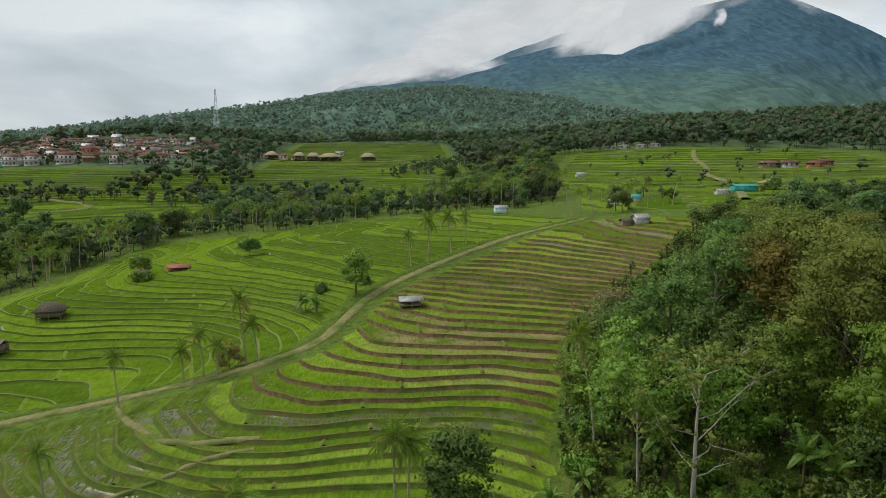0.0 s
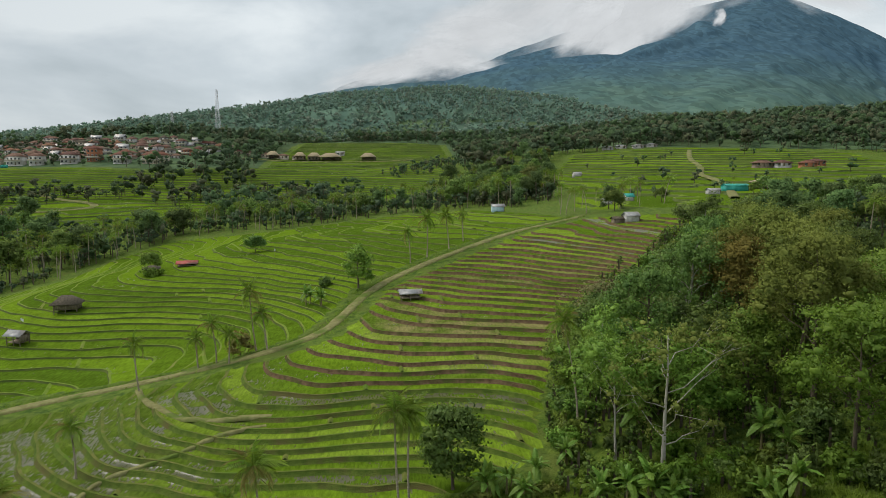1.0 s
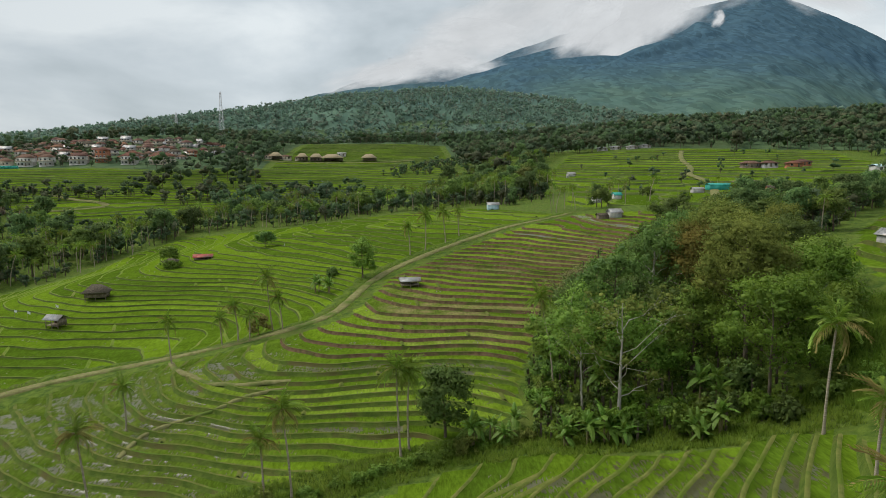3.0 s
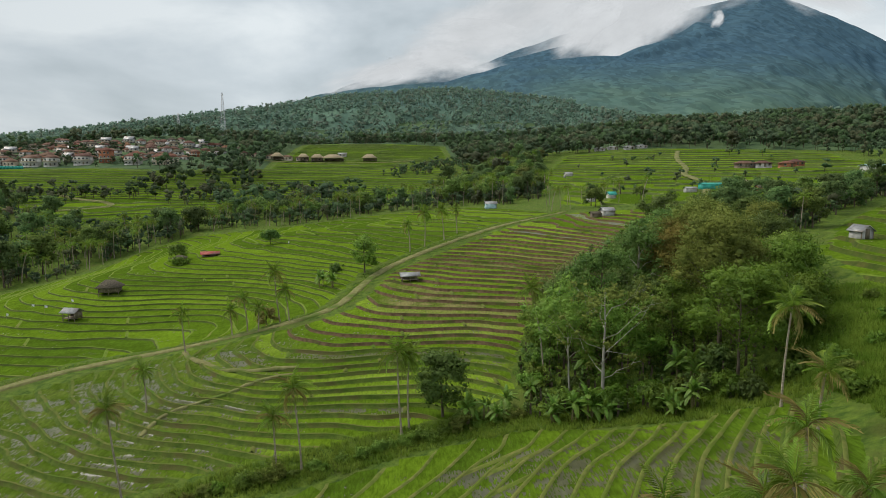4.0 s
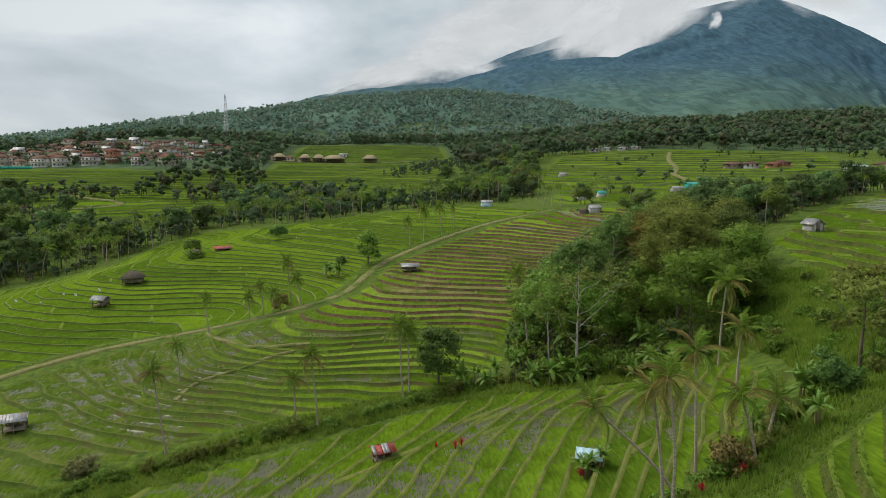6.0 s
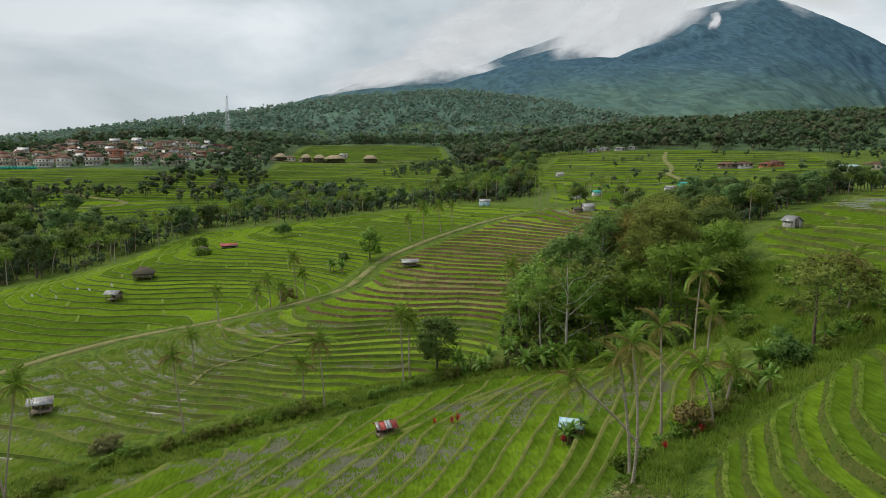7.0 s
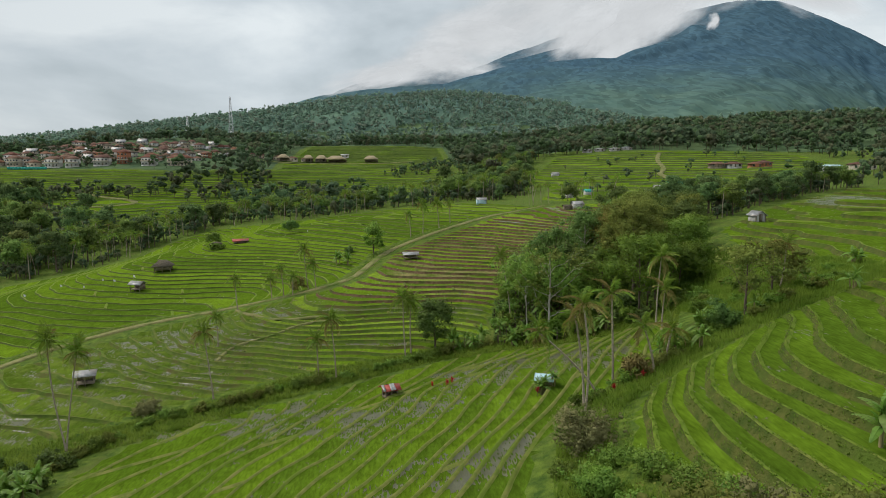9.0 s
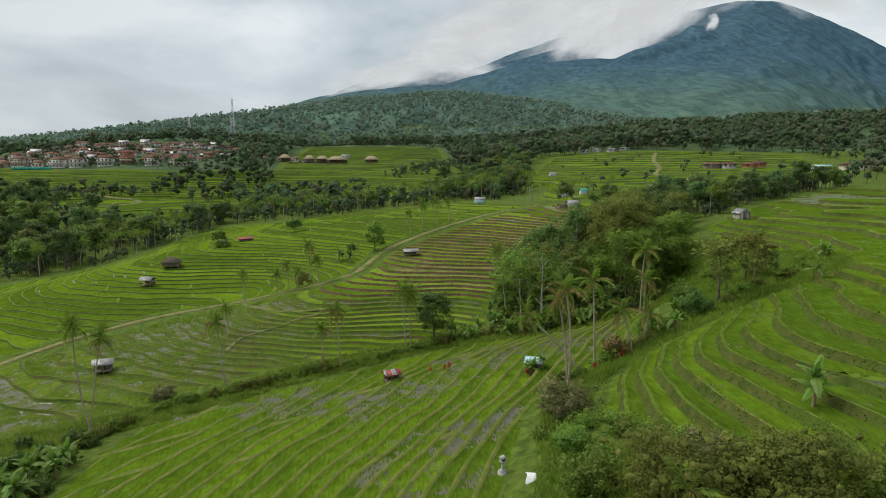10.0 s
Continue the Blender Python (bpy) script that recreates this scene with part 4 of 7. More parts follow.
def frond_geo(seed, droop, leaflets=17, width=0.30):
    """One palm frond, a metre long, along x."""
    rng = np.random.default_rng(seed)
    g = Geo()
    k = np.linspace(0, 1, 9)
    line = np.stack([k * (1 - 0.22 * droop * k), rng.normal(0, 0.008, 9) * k, 0.26 * k - (0.26 + droop * 0.8) * k ** 2.3], -1)
    g.tube(line, 0.016 * (1.1 - k), 4)
    s = np.linspace(0.14, 0.99, leaflets)
    for side in (-1, 1):
        root = np.stack([np.interp(s, k, line[:, c]) for c in range(3)], -1)
        length = width * np.sin(np.pi * np.clip(s * 0.86 + 0.16, 0, 1)) ** 0.6 * rng.uniform(0.65, 1.15, leaflets)
        tip = root + np.stack([length * 0.55, side * length * 0.85, -length * (0.35 + 0.5 * droop + rng.uniform(-0.2, 0.25, leaflets))], -1)
        mid = (root + tip) / 2 + np.stack([0 * s, 0 * s, length * 0.10], -1)
        w = 0.020
        v = np.stack([root, mid + [w, 0, 0], tip, mid - [w, 0, 0]], 1)
        i = np.arange(leaflets)[:, None] * 4
        g.add(v.reshape(-1, 3), np.stack([i + [0, 1, 2], i + [0, 2, 3]], 1).reshape(-1, 3))
    return g


FRONDS = [frond_geo(s, d).mesh("frond", [M_FROND]) for s, d in ((1, 0.25), (2, 0.65), (3, 1.05))]
FRONDS_DRY = [frond_geo(s, d, 14).mesh("frond", [M_FROND_DRY]) for s, d in ((4, 0.9), (5, 1.5))]


def palm(at, tall, seed, lean=(0.0, 0.0), dry=0.15, fronds=17, reach=2.6, label="coconut palm with a slim grey trunk and feathery fronds", name="coconut_palm"):
    """A coconut palm with each frond as a part; lean: how far the top stands off the base."""
    rng = np.random.default_rng(seed)
    ob = tagged(new(name), label, "palm tree", "coconut palms")
    k = np.linspace(0, 1, 11)
    bow = rng.normal(0, 0.02, 2) * tall
    line = np.stack([lean[0] * k ** 1.5 + bow[0] * np.sin(k * 3), lean[1] * k ** 1.5 + bow[1] * np.sin(k * 3), tall * k - 0.4 * (1 - k)], -1)
    wood = Geo().tube(line, np.interp(k, [0, 0.06, 0.2, 1], [0.21, 0.14, 0.11, 0.08]), 8)
    part("trunk", wood, M_BARK_PALM, ob, smooth=True)
    top = line[-1]
    nuts = Geo()
    for q in range(5):
        w = q * 1.26
        ball = np.array([(math.cos(a) * math.cos(b), math.sin(a) * math.cos(b), math.sin(b)) for b in (-1.2, -0.4, 0.4, 1.2) for a in np.linspace(0, 5.24, 6)])
        i = np.arange(24).reshape(4, 6)
        j = np.roll(i, -1, 1)
        qd = np.stack([i[:-1], j[:-1], j[1:], i[1:]], -1).reshape(-1, 4)
        nuts.add(ball * [0.11, 0.11, 0.14] + top + [math.cos(w) * 0.2, math.sin(w) * 0.2, -0.22], np.concatenate([qd[:, :3], qd[:, [0, 2, 3]]]))
    part("coconut_cluster", nuts, M_FROND, ob, "cluster of green coconuts", True)
    for q in range(fronds):
        old = q / fronds
        is_dry = rng.random() < dry * (0.4 + 1.6 * old)
        f = new("frond", (FRONDS_DRY[rng.integers(2)] if is_dry else FRONDS[min(2, int(old * 2.4 + rng.random() * 0.9))]))
        f.parent = ob
        length = reach * rng.uniform(0.7, 1.15)
        up = 80 - 118 * old + rng.uniform(-14, 14)
        f.matrix_basis = pose(*top, 0, -up, q * 137.5 + rng.uniform(-12, 12)) @ Matrix.Scale(length, 4)
    ob.matrix_basis = pose(at[0], at[1], ground(*at))
    return ob


def blade_geo(seed, droop):
    """A banana leaf, a metre long, along x, folded at its rib and torn at the edge."""
    rng = np.random.default_rng(seed)
    g = Geo()
    n = 10
    k = np.linspace(0, 1, n)
    line = np.stack([k * (1 - 0.15 * droop), 0 * k, 0.5 * k - (0.35 + 0.75 * droop) * k ** 2], -1)
    g.tube(line, 0.018 * (1.15 - k), 4)
    w = 0.17 * np.sin(np.pi * np.clip(k * 0.88 + 0.1, 0, 1)) ** 0.55 * np.clip((k - 0.1) * 9, 0, 1)
    for side in (-1, 1):
        for a in range(n - 1):
            wa, wb = w[a] * rng.uniform(0.85, 1.08), w[a + 1] * rng.uniform(0.85, 1.08)
            dz = -0.25 - rng.uniform(0, 0.3)
            v = [line[a], line[a + 1], line[a + 1] + [-0.012, side * wb, dz * wb], line[a] + [0.012, side * wa, dz * wa]]
            g.add(v, [(0, 1, 2), (0, 2, 3)])
    return g


BLADES = [blade_geo(s, d).mesh("leaf", [M_BANANA]) for s, d in ((1, 0.3), (2, 0.7), (3, 1.2))]


def banana(at, tall, seed, label="banana plant with broad arching green leaves", z=None):
    """A clump of banana stems with each leaf as a part."""
    rng = np.random.default_rng(seed)
    ob = tagged(new("banana_plant"), label, "banana plant", "banana plants")
    for st in range(rng.integers(2, 4)):
        off = rng.normal(0, 0.35, 2) if st else np.zeros(2)
        h = tall * (0.58 if st == 0 else rng.uniform(0.3, 0.5))
        k = np.linspace(0, 1, 5)
        line = np.stack([off[0] * (1 + 0.4 * k), off[1] * (1 + 0.4 * k), h * k - 0.2 * (1 - k)], -1)
        part("stem", Geo().tube(line, 0.13 * (1.1 - 0.6 * k) * (h / tall + 0.4), 7), M_STEM, ob, smooth=True)
        count = rng.integers(6, 9)
        for q in range(count):
            f = new("leaf", BLADES[min(2, int(q / count * 3))])
            f.parent = ob
            f.matrix_basis = pose(*line[-1], rng.uniform(-20, 20), -(72 - 62 * q / count + rng.uniform(-8, 8)), q * 140 + rng.uniform(-25, 25)) @ Matrix.Scale(tall * rng.uniform(0.42, 0.6), 4)
    ob.matrix_basis = pose(at[0], at[1], ground(*at) if z is None else z, rz=rng.uniform(0, 360))
    return ob


def bush(at, wide, tall, seed, mat, label, dens=1.0, size=0.16, name="bush", category="bush", z=None):
    """A shrub of twigs and leaf sprays with an uneven outline."""
    rng = np.random.default_rng(seed)
    ob = tagged(new(name), label, category)
    wood, crown = Geo(), Geo()
    tips = []
    for q in range(14):
        w = q * 2.4 + rng.uniform(-0.4, 0.4)
        e = np.array([math.cos(w) * wide * 0.42 * rng.uniform(0.3, 1), math.sin(w) * wide * 0.42 * rng.uniform(0.3, 1), tall * rng.uniform(0.35, 0.92)])
        j = np.linspace(0, 1, 5)[:, None]
        line = np.array([0, 0, -0.2]) + e * j ** [0.8] * [1, 1, 1] + rng.normal(0, 0.04 * wide, (5, 3)) * j
        wood.tube(line, 0.035 * wide ** 0.5 * (1.1 - j[:, 0]), 4)
        tips += [line[-1], line[3], line[2]]
    tips = np.array(tips)
    more = tips[rng.integers(0, len(tips), int(60 * dens))] + rng.normal(0, 0.16, (int(60 * dens), 3)) * [wide, wide, tall * 0.7]
    more[:, 2] = np.clip(more[:, 2], 0.15, tall)
    c = np.concatenate([tips, more])
    crown.add(*leaves(rng, c, int(min(110, 22 * max(1, wide / 2.2))), 0.11 * wide + 0.05, size))
    part("stem", wood, M_BARK, ob, smooth=True)
    part("foliage", crown, mat, ob)
    ob.matrix_basis = pose(at[0], at[1], ground(*at) if z is None else z)
    return ob


# woods: a few grown trees, then copies of them
# brighter copies of the leaf materials, a little blue haze mixed into each colour
M_VALLEY = [
    material("hazed_valley_leaf_deep", (0.080, 0.140, 0.050), (0.190, 0.270, 0.092), 0.5, 0.7, spread=0.4, leaf=0.45),
    material("hazed_valley_leaf_mid", (0.112, 0.184, 0.048), (0.250, 0.340, 0.086), 0.5, 0.7, spread=0.4, leaf=0.45),
    material("hazed_valley_leaf_olive", (0.140, 0.172, 0.056), (0.290, 0.316, 0.096), 0.5, 0.7, spread=0.35, leaf=0.45),
    material("hazed_valley_leaf_fresh", (0.110, 0.196, 0.034), (0.224, 0.330, 0.060), 0.5, 0.7, spread=0.3, leaf=0.45)]
KIT = []
for i, (leaf, tall, wide, bole, clumps, per, size, bark) in enumerate((
        (0, 12, 8.5, 0.25, 60, 17, 0.40, M_BARK), (1, 11, 8.0, 0.3, 55, 17, 0.40, M_BARK), (2, 13, 7.5, 0.35, 50, 17, 0.40, M_BARK_PALE),
        (0, 15, 8.0, 0.35, 60, 17, 0.42, M_BARK), (1, 9, 8.0, 0.2, 50, 16, 0.38, M_BARK), (3, 9, 7.5, 0.25, 45, 16, 0.38, M_BARK), (0, 10, 6.0, 0.15, 50, 17, 0.38, M_BARK))):
    words = ("dark green broad-leaved tree in dense woodland", "mid green broad-leaved tree with a rounded crown", "olive green tall tree with pale trunk",
             "tall dark green forest tree", "spreading green tree beside the fields", "fresh green spreading tree", "dense dark green tree")[i]
    KIT.append(tree("tree", 100 + i, M_VALLEY[leaf], bark, (-128 - 13 * i, 196 + 5 * i), words, tall=tall, wide=wide, bole=bole, clumps=clumps, per=per, size=size, spread=1.3))


def far_palm(seed):
    rng = np.random.default_rng(seed)
    ob = tagged(new("coconut_palm"), "slender coconut palm standing among woodland", "palm tree", "coconut palms")
    k = np.linspace(0, 1, 6)
    lean = rng.normal(0, 0.6, 2)
    line = np.stack([lean[0] * k ** 2, lean[1] * k ** 2, 9.5 * k - 0.5 * (1 - k)], -1)
    part("trunk", Geo().tube(line, 0.17 - 0.07 * k, 6), M_BARK_PALM, ob, smooth=True)
    crown = Geo()
    for q in range(17):
        old = q / 17
        g = frond_geo(seed * 31 + q, 0.3 + 0.9 * old, 9, 0.34)
        m = np.array((pose(*line[-1], 0, -(58 - 88 * old + rng.uniform(-9, 9)), q * 137.5) @ Matrix.Scale(2.9 * rng.uniform(0.85, 1.1), 4)))
        v = np.concatenate(g.v)
        crown.add(v @ m[:3, :3].T + m[:3, 3], np.concatenate(g.f), int(rng.random() < 0.22 * old))
    part("crown", crown, [M_FROND, M_FROND_DRY], ob)
    ob.matrix_basis = pose(-98 - 7 * seed, 205 + 4 * seed, float(land(-98 - 7 * seed, 205 + 4 * seed)))
    return ob


PALM_KIT = [far_palm(s) for s in (1, 2, 3)]


def scatter(poly, count, kinds, seed, scale=(0.7, 1.15), gap=3.0, clear=()):
    """Copies of the kit within an outline, at least gap metres apart."""
    rng = np.random.default_rng(seed)
    p = np.array(poly, float)
    done, tries = [], 0
    while len(done) < count and tries < count * 12:
        tries += 1
        x, y = rng.uniform(p[:, 0].min(), p[:, 0].max()), rng.uniform(p[:, 1].min(), p[:, 1].max())
        if inside(np.array([x]), np.array([y]), poly)[0] < 0 or any((x - a) ** 2 + (y - b) ** 2 < gap * gap for a, b in done):
            continue
        if any(inside(np.array([x]), np.array([y]), c)[0] > -1.0 for c in clear):
            continue
        done.append((x, y))
        src = kinds[rng.integers(len(kinds))]
        s = rng.uniform(*scale)
        copy_thing(src, pose(x, y, float(land(x, y)), rng.uniform(-3, 3), rng.uniform(-3, 3), rng.uniform(0, 360)) @ Matrix.Diagonal((s * rng.uniform(0.9, 1.1), s * rng.uniform(0.9, 1.1), s, 1)))
    return done


DARK, ALL, LIGHT = [KIT[0], KIT[3], KIT[6], KIT[1]], KIT, [KIT[1], KIT[4], KIT[5], KIT[2]]
F_ALL = [f["poly"] for f in FIELDS.values()]
# valley woods beyond the upper terraces
scatter([(-116, 182), (-150, 172), (-215, 150), (-330, 260), (-320, 330), (-230, 330), (-160, 300), (-120, 240), (-100, 216)], 170, DARK + PALM_KIT[:2], 1, (0.7, 1.2), 4.5, [FIELDS["village"]["poly"], FIELDS["upper"]["poly"]])
scatter([(-112, 186), (-100, 190), (-96, 216), (-85, 240), (-46, 240), (-40, 262), (-100, 262), (-150, 220), (-160, 180)], 72, PALM_KIT * 3 + DARK[:1], 2, (0.7, 1.05), 3.0)
scatter([(-85, 238), (-46, 237), (-9, 248), (22, 232), (34, 214), (60, 250), (58, 300), (0, 300), (-60, 300), (-110, 270)], 95, PALM_KIT + PALM_KIT + [KIT[1], KIT[6], KIT[4]], 3, (0.6, 1.0), 4)
scatter([(58, 300), (62, 250), (44, 205), (30, 225), (10, 300), (20, 360), (60, 420), (90, 430), (70, 340)], 85, PALM_KIT + ALL, 7, (0.6, 1.0), 4.5, [FIELDS["north"]["poly"]])
scatter([(40, 176), (56, 168), (72, 180), (84, 200), (66, 212), (48, 205)], 20, PALM_KIT * 2 + [KIT[6], KIT[4]], 71, (0.45, 0.75), 3.5)
scatter([(96, 205), (118, 198), (150, 215), (160, 250), (124, 248)], 9, [KIT[6], KIT[1], PALM_KIT[0]], 72, (0.3, 0.5), 6)
# trees between the north and east fields
scatter([(78, 118), (92, 134), (150, 186), (165, 178), (112, 132), (78, 96), (66, 88)], 44, DARK + PALM_KIT[:2] + [KIT[1]], 8, (0.42, 0.72), 3.2)
scatter([(62, 86), (72, 96), (96, 138), (78, 130), (60, 112)], 14, DARK, 10, (0.4, 0.62), 4)
# edge of the village and of the north woods


HOUSES = [(-360, 462), (-160, 455), (-160, 560), (-210, 606), (-360, 606)]


def far_woods(name, label, seed, count, where, per=30, leaf=1.0, height=(7, 13), mats=M_WOODS_LEAF, clear=True, lumps=6):
    """A distant wood as one mesh of many small crowns."""
    rng = np.random.default_rng(seed)
    pts = where(rng, count)
    x, y = pts[:, 0], pts[:, 1]
    keep = np.ones(len(x), bool)
    for f in FIELDS.values():
        keep &= (inside(x, y, f["poly"]) < -3) | (not clear)
    if height[1] > 7.5:
        keep &= inside(x, y, HOUSES) < 0
    x, y = x[keep], y[keep]
    z = land(x, y)
    n = len(x)
    tall = height[0] + (height[1] * 1.25 - height[0]) * rng.random(n) ** 1.7
    wide = tall * rng.uniform(0.65, 1.15, n)
    # boughs: uneven lumps of foliage set round the top of each crown
    d = rng.normal(0, 1, (n, lumps, 3)) + [0, 0, 0.35]
    d /= np.linalg.norm(d, axis=2)[..., None]
    size = np.stack([wide / 2, wide / 2, tall * 0.42], -1)[:, None]
    heart = np.stack([x, y, z + tall * 0.54], -1)[:, None]
    bough = heart + d * size * rng.uniform(0.35, 0.8, (n, lumps, 1))
    rad = size * rng.uniform(0.20, 0.36, (n, lumps, 1)) * (0.55 if leaf < 0.3 else 1.0)
    rad[..., 2] *= 0.85
    lv = bough[:, :, None] + ICO * rad[:, :, None] * rng.uniform(0.7, 1.25, (n, lumps, 12, 1))
    ln = (0.75 * ICO + 0.6 * d[:, :, None] + [0, 0, 0.1]).reshape(-1, 3) + rng.normal(0, 0.3, (n * lumps * 12, 3))
    ln /= np.linalg.norm(ln, axis=1)[:, None]
    lv = lv.reshape(-1, 3)
    lf = (np.arange(n * lumps)[:, None, None] * 12 + ICO_FACES).reshape(-1, 3)
    # loose sprays that break the outline
    per = int(per * 0.8)
    pick = rng.integers(0, lumps, (n, per))
    p0 = np.take_along_axis(bough, pick[..., None], 1)
    o = rng.normal(0, 1, (n, per, 3)) + [0, 0, 0.4]
    o /= np.linalg.norm(o, axis=2)[..., None]
    p = (p0 + o * np.take_along_axis(rad, pick[..., None], 1) * rng.uniform(0.8, 1.9, (n, per, 1))).reshape(-1, 3)
    d = o.reshape(-1, 3)
    out = d + rng.normal(0, 0.5, d.shape)
    a = np.cross(out, rng.normal(0, 1, d.shape))
    a /= np.linalg.norm(a, axis=1)[:, None]
    b = np.cross(out, a)
    b /= np.linalg.norm(b, axis=1)[:, None]
    s = rng.uniform(0.45, 1.0, (n * per, 1)) * leaf
    v = np.stack([p - a * s, p + b * s * 0.8, p + a * s, p - b * s * 0.8], 1).reshape(-1, 3)
    i = np.arange(n * per)[:, None] * 4
    f = np.concatenate([i + [0, 3, 2], i + [0, 2, 1]])
    soft = d + 0.4 * out + [0, 0, 0.3]
    soft = np.repeat(soft / np.linalg.norm(soft, axis=1)[:, None], 4, 0)
    sort = rng.choice(3, n, p=[0.45, 0.25, 0.3])
    tag = np.concatenate([np.tile(np.repeat(sort, per), 2), np.repeat(sort, lumps * 20)])
    f = np.concatenate([f, lf + len(v)])
    v, soft = np.concatenate([v, lv]), np.concatenate([soft, ln])
    k = np.arange(n)
    tv = np.stack([np.stack([x - 0.2, y, z - 1], -1), np.stack([x + 0.2, y, z - 1], -1), np.stack([x + 0.1, y + 0.1, z + tall * 0.7], -1), np.stack([x - 0.1, y + 0.1, z + tall * 0.7], -1)], 1).reshape(-1, 3)
    f = np.concatenate([f, k[:, None] * 4 + [0, 1, 2] + len(v), k[:, None] * 4 + [0, 2, 3] + len(v)])
    me = mesh_of(name, np.concatenate([v, tv]), f, [*mats, M_BARK], np.concatenate([tag, np.full(2 * n, 3)]), normals=np.concatenate([soft, np.tile([0.0, -1.0, 0.0], (len(tv), 1))]))
    return tagged(new(name, me), label, "woodland", kind="stuff")


def patch(poly):
    def where(rng, count):
        p = np.array(poly, float)
        q = rng.uniform(p.min(0), p.max(0), (count * 6, 2))
        return q[inside(q[:, 0], q[:, 1], poly) > 0][:count]
    return where


def wedge(r0, r1, a0, a1):
    def where(rng, count):
        r = np.sqrt(rng.uniform(r0 * r0, r1 * r1, count))
        a = np.radians(rng.uniform(a0, a1, count))
        return np.stack([r * np.sin(a), r * np.cos(a)], -1)
    return where


far_woods("woods", "dense mixed woodland on the hillside", 21, 4200, wedge(430, 820, -44, 44), 72, 0.66, (5, 14))
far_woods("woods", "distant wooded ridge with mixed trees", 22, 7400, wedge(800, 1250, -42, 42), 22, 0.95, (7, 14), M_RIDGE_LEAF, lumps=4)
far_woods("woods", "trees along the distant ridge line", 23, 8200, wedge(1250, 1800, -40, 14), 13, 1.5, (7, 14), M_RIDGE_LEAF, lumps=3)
far_woods("undergrowth", "scrub and small trees across terraced slopes", 91, 130, patch([(-140, 335), (-60, 325), (-20, 345), (-40, 400), (-120, 380)]), 60, 0.5, (2.5, 8), clear=False)
far_woods("undergrowth", "scrub and small trees across terraced slopes", 92, 90, patch([(-10, 420), (30, 425), (34, 500), (0, 480), (-30, 440)]), 60, 0.5, (2, 6), clear=False)
far_woods("undergrowth", "scrub and small trees below a village", 93, 170, patch([(-330, 372), (-330, 340), (-235, 322), (-160, 345), (-150, 375), (-200, 372), (-240, 380)]), 60, 0.5, (2.5, 8), clear=False)
far_woods("undergrowth", "small trees dotted over green terraces", 94, 34, patch([(64, 200), (70, 330), (150, 420), (230, 380), (190, 250), (120, 180)]), 60, 0.42, (2.5, 6), clear=False)
far_woods("undergrowth", "garden trees between village houses", 95, 170, patch([(-355, 478), (-165, 466), (-165, 560), (-355, 600)]), 60, 0.5, (3, 7), clear=False)
far_woods("woods", "mixed green trees and palms on a distant slope", 64, 112, patch([(-110, 262), (-60, 300), (-10, 305), (-30, 335), (-110, 330), (-160, 322), (-200, 330), (-150, 280)]), 64, 0.62, (5.5, 12.5))
far_woods("woods", "mixed green trees and palms on a distant slope", 65, 41, patch([(-60, 320), (0, 320), (60, 400), (40, 420), (-20, 395)]), 64, 0.62, (3.3, 8.8))
far_woods("woods", "mixed green trees and palms on a distant slope", 66, 34, patch([(-170, 350), (-110, 340), (-95, 395), (-110, 440), (-165, 425)]), 64, 0.62, (9.0, 15.0), clear=False)
far_woods("woods", "mixed green trees and palms on a distant slope", 69, 48, patch([(165, 178), (190, 222), (240, 270), (300, 260), (220, 170)]), 64, 0.62, (5.5, 11.2))
far_woods("woods", "mixed green trees and palms on a distant slope", 71, 70, patch([(-330, 480), (-230, 458), (-165, 446), (-118, 476), (-125, 545), (-200, 540), (-330, 560)]), 64, 0.62, (3.5, 6.0))
far_woods("woods", "mixed green trees and palms on a distant slope", 72, 176, patch([(62, 335), (100, 430), (190, 436), (262, 386), (340, 420), (300, 500), (60, 500), (30, 430)]), 64, 0.62, (7.7, 13.8))
far_woods("woods", "mixed green trees and palms on a distant slope", 73, 80, patch([(-20, 615), (36, 520), (32, 430), (70, 440), (90, 520), (60, 640)]), 64, 0.62, (7.7, 13.8))
far_woods("woods", "mixed green trees and palms on a distant slope", 74, 25, patch([(-110, 480), (-120, 545), (-110, 600), (-70, 600), (-85, 520)]), 64, 0.62, (5.5, 11.2))
far_woods("undergrowth", "dense shrubs and young trees in a valley", 81, 1500, patch([(-112, 184), (-150, 174), (-215, 150), (-330, 240), (-320, 330), (-230, 330), (-160, 310), (-60, 300), (58, 300), (60, 250), (30, 228), (-9, 250), (-46, 238), (-87, 240), (-100, 216)]), 60, 0.42, (2.5, 7.0))
far_woods("undergrowth", "shrubs and young trees among palms", 82, 260, patch([(58, 300), (62, 250), (44, 205), (30, 225), (10, 300), (20, 360), (60, 420)]), 60, 0.42, (2.0, 6.0))
far_woods("undergrowth", "shrubs under trees along field edges", 83, 160, patch([(78, 112), (92, 134), (150, 186), (165, 178), (112, 130), (78, 94), (64, 86)]), 80, 0.34, (1.8, 5.5))
# deep leaf colours here stand in for shade under the ravine trees
far_woods("undergrowth", "dense dark green undergrowth on a ravine floor", 84, 1500, patch([(12, 52), (16, 70), (22, 90), (32, 104), (44, 114), (60, 132), (72, 126), (62, 100), (54, 76), (47, 57), (41, 45), (36, 39), (33, 38), (26, 40), (20, 44), (12, 50)]), 110, 0.15, (0.9, 2.6), [M_LEAF[0], M_LEAF[0], M_LEAF[1]], clear=False)


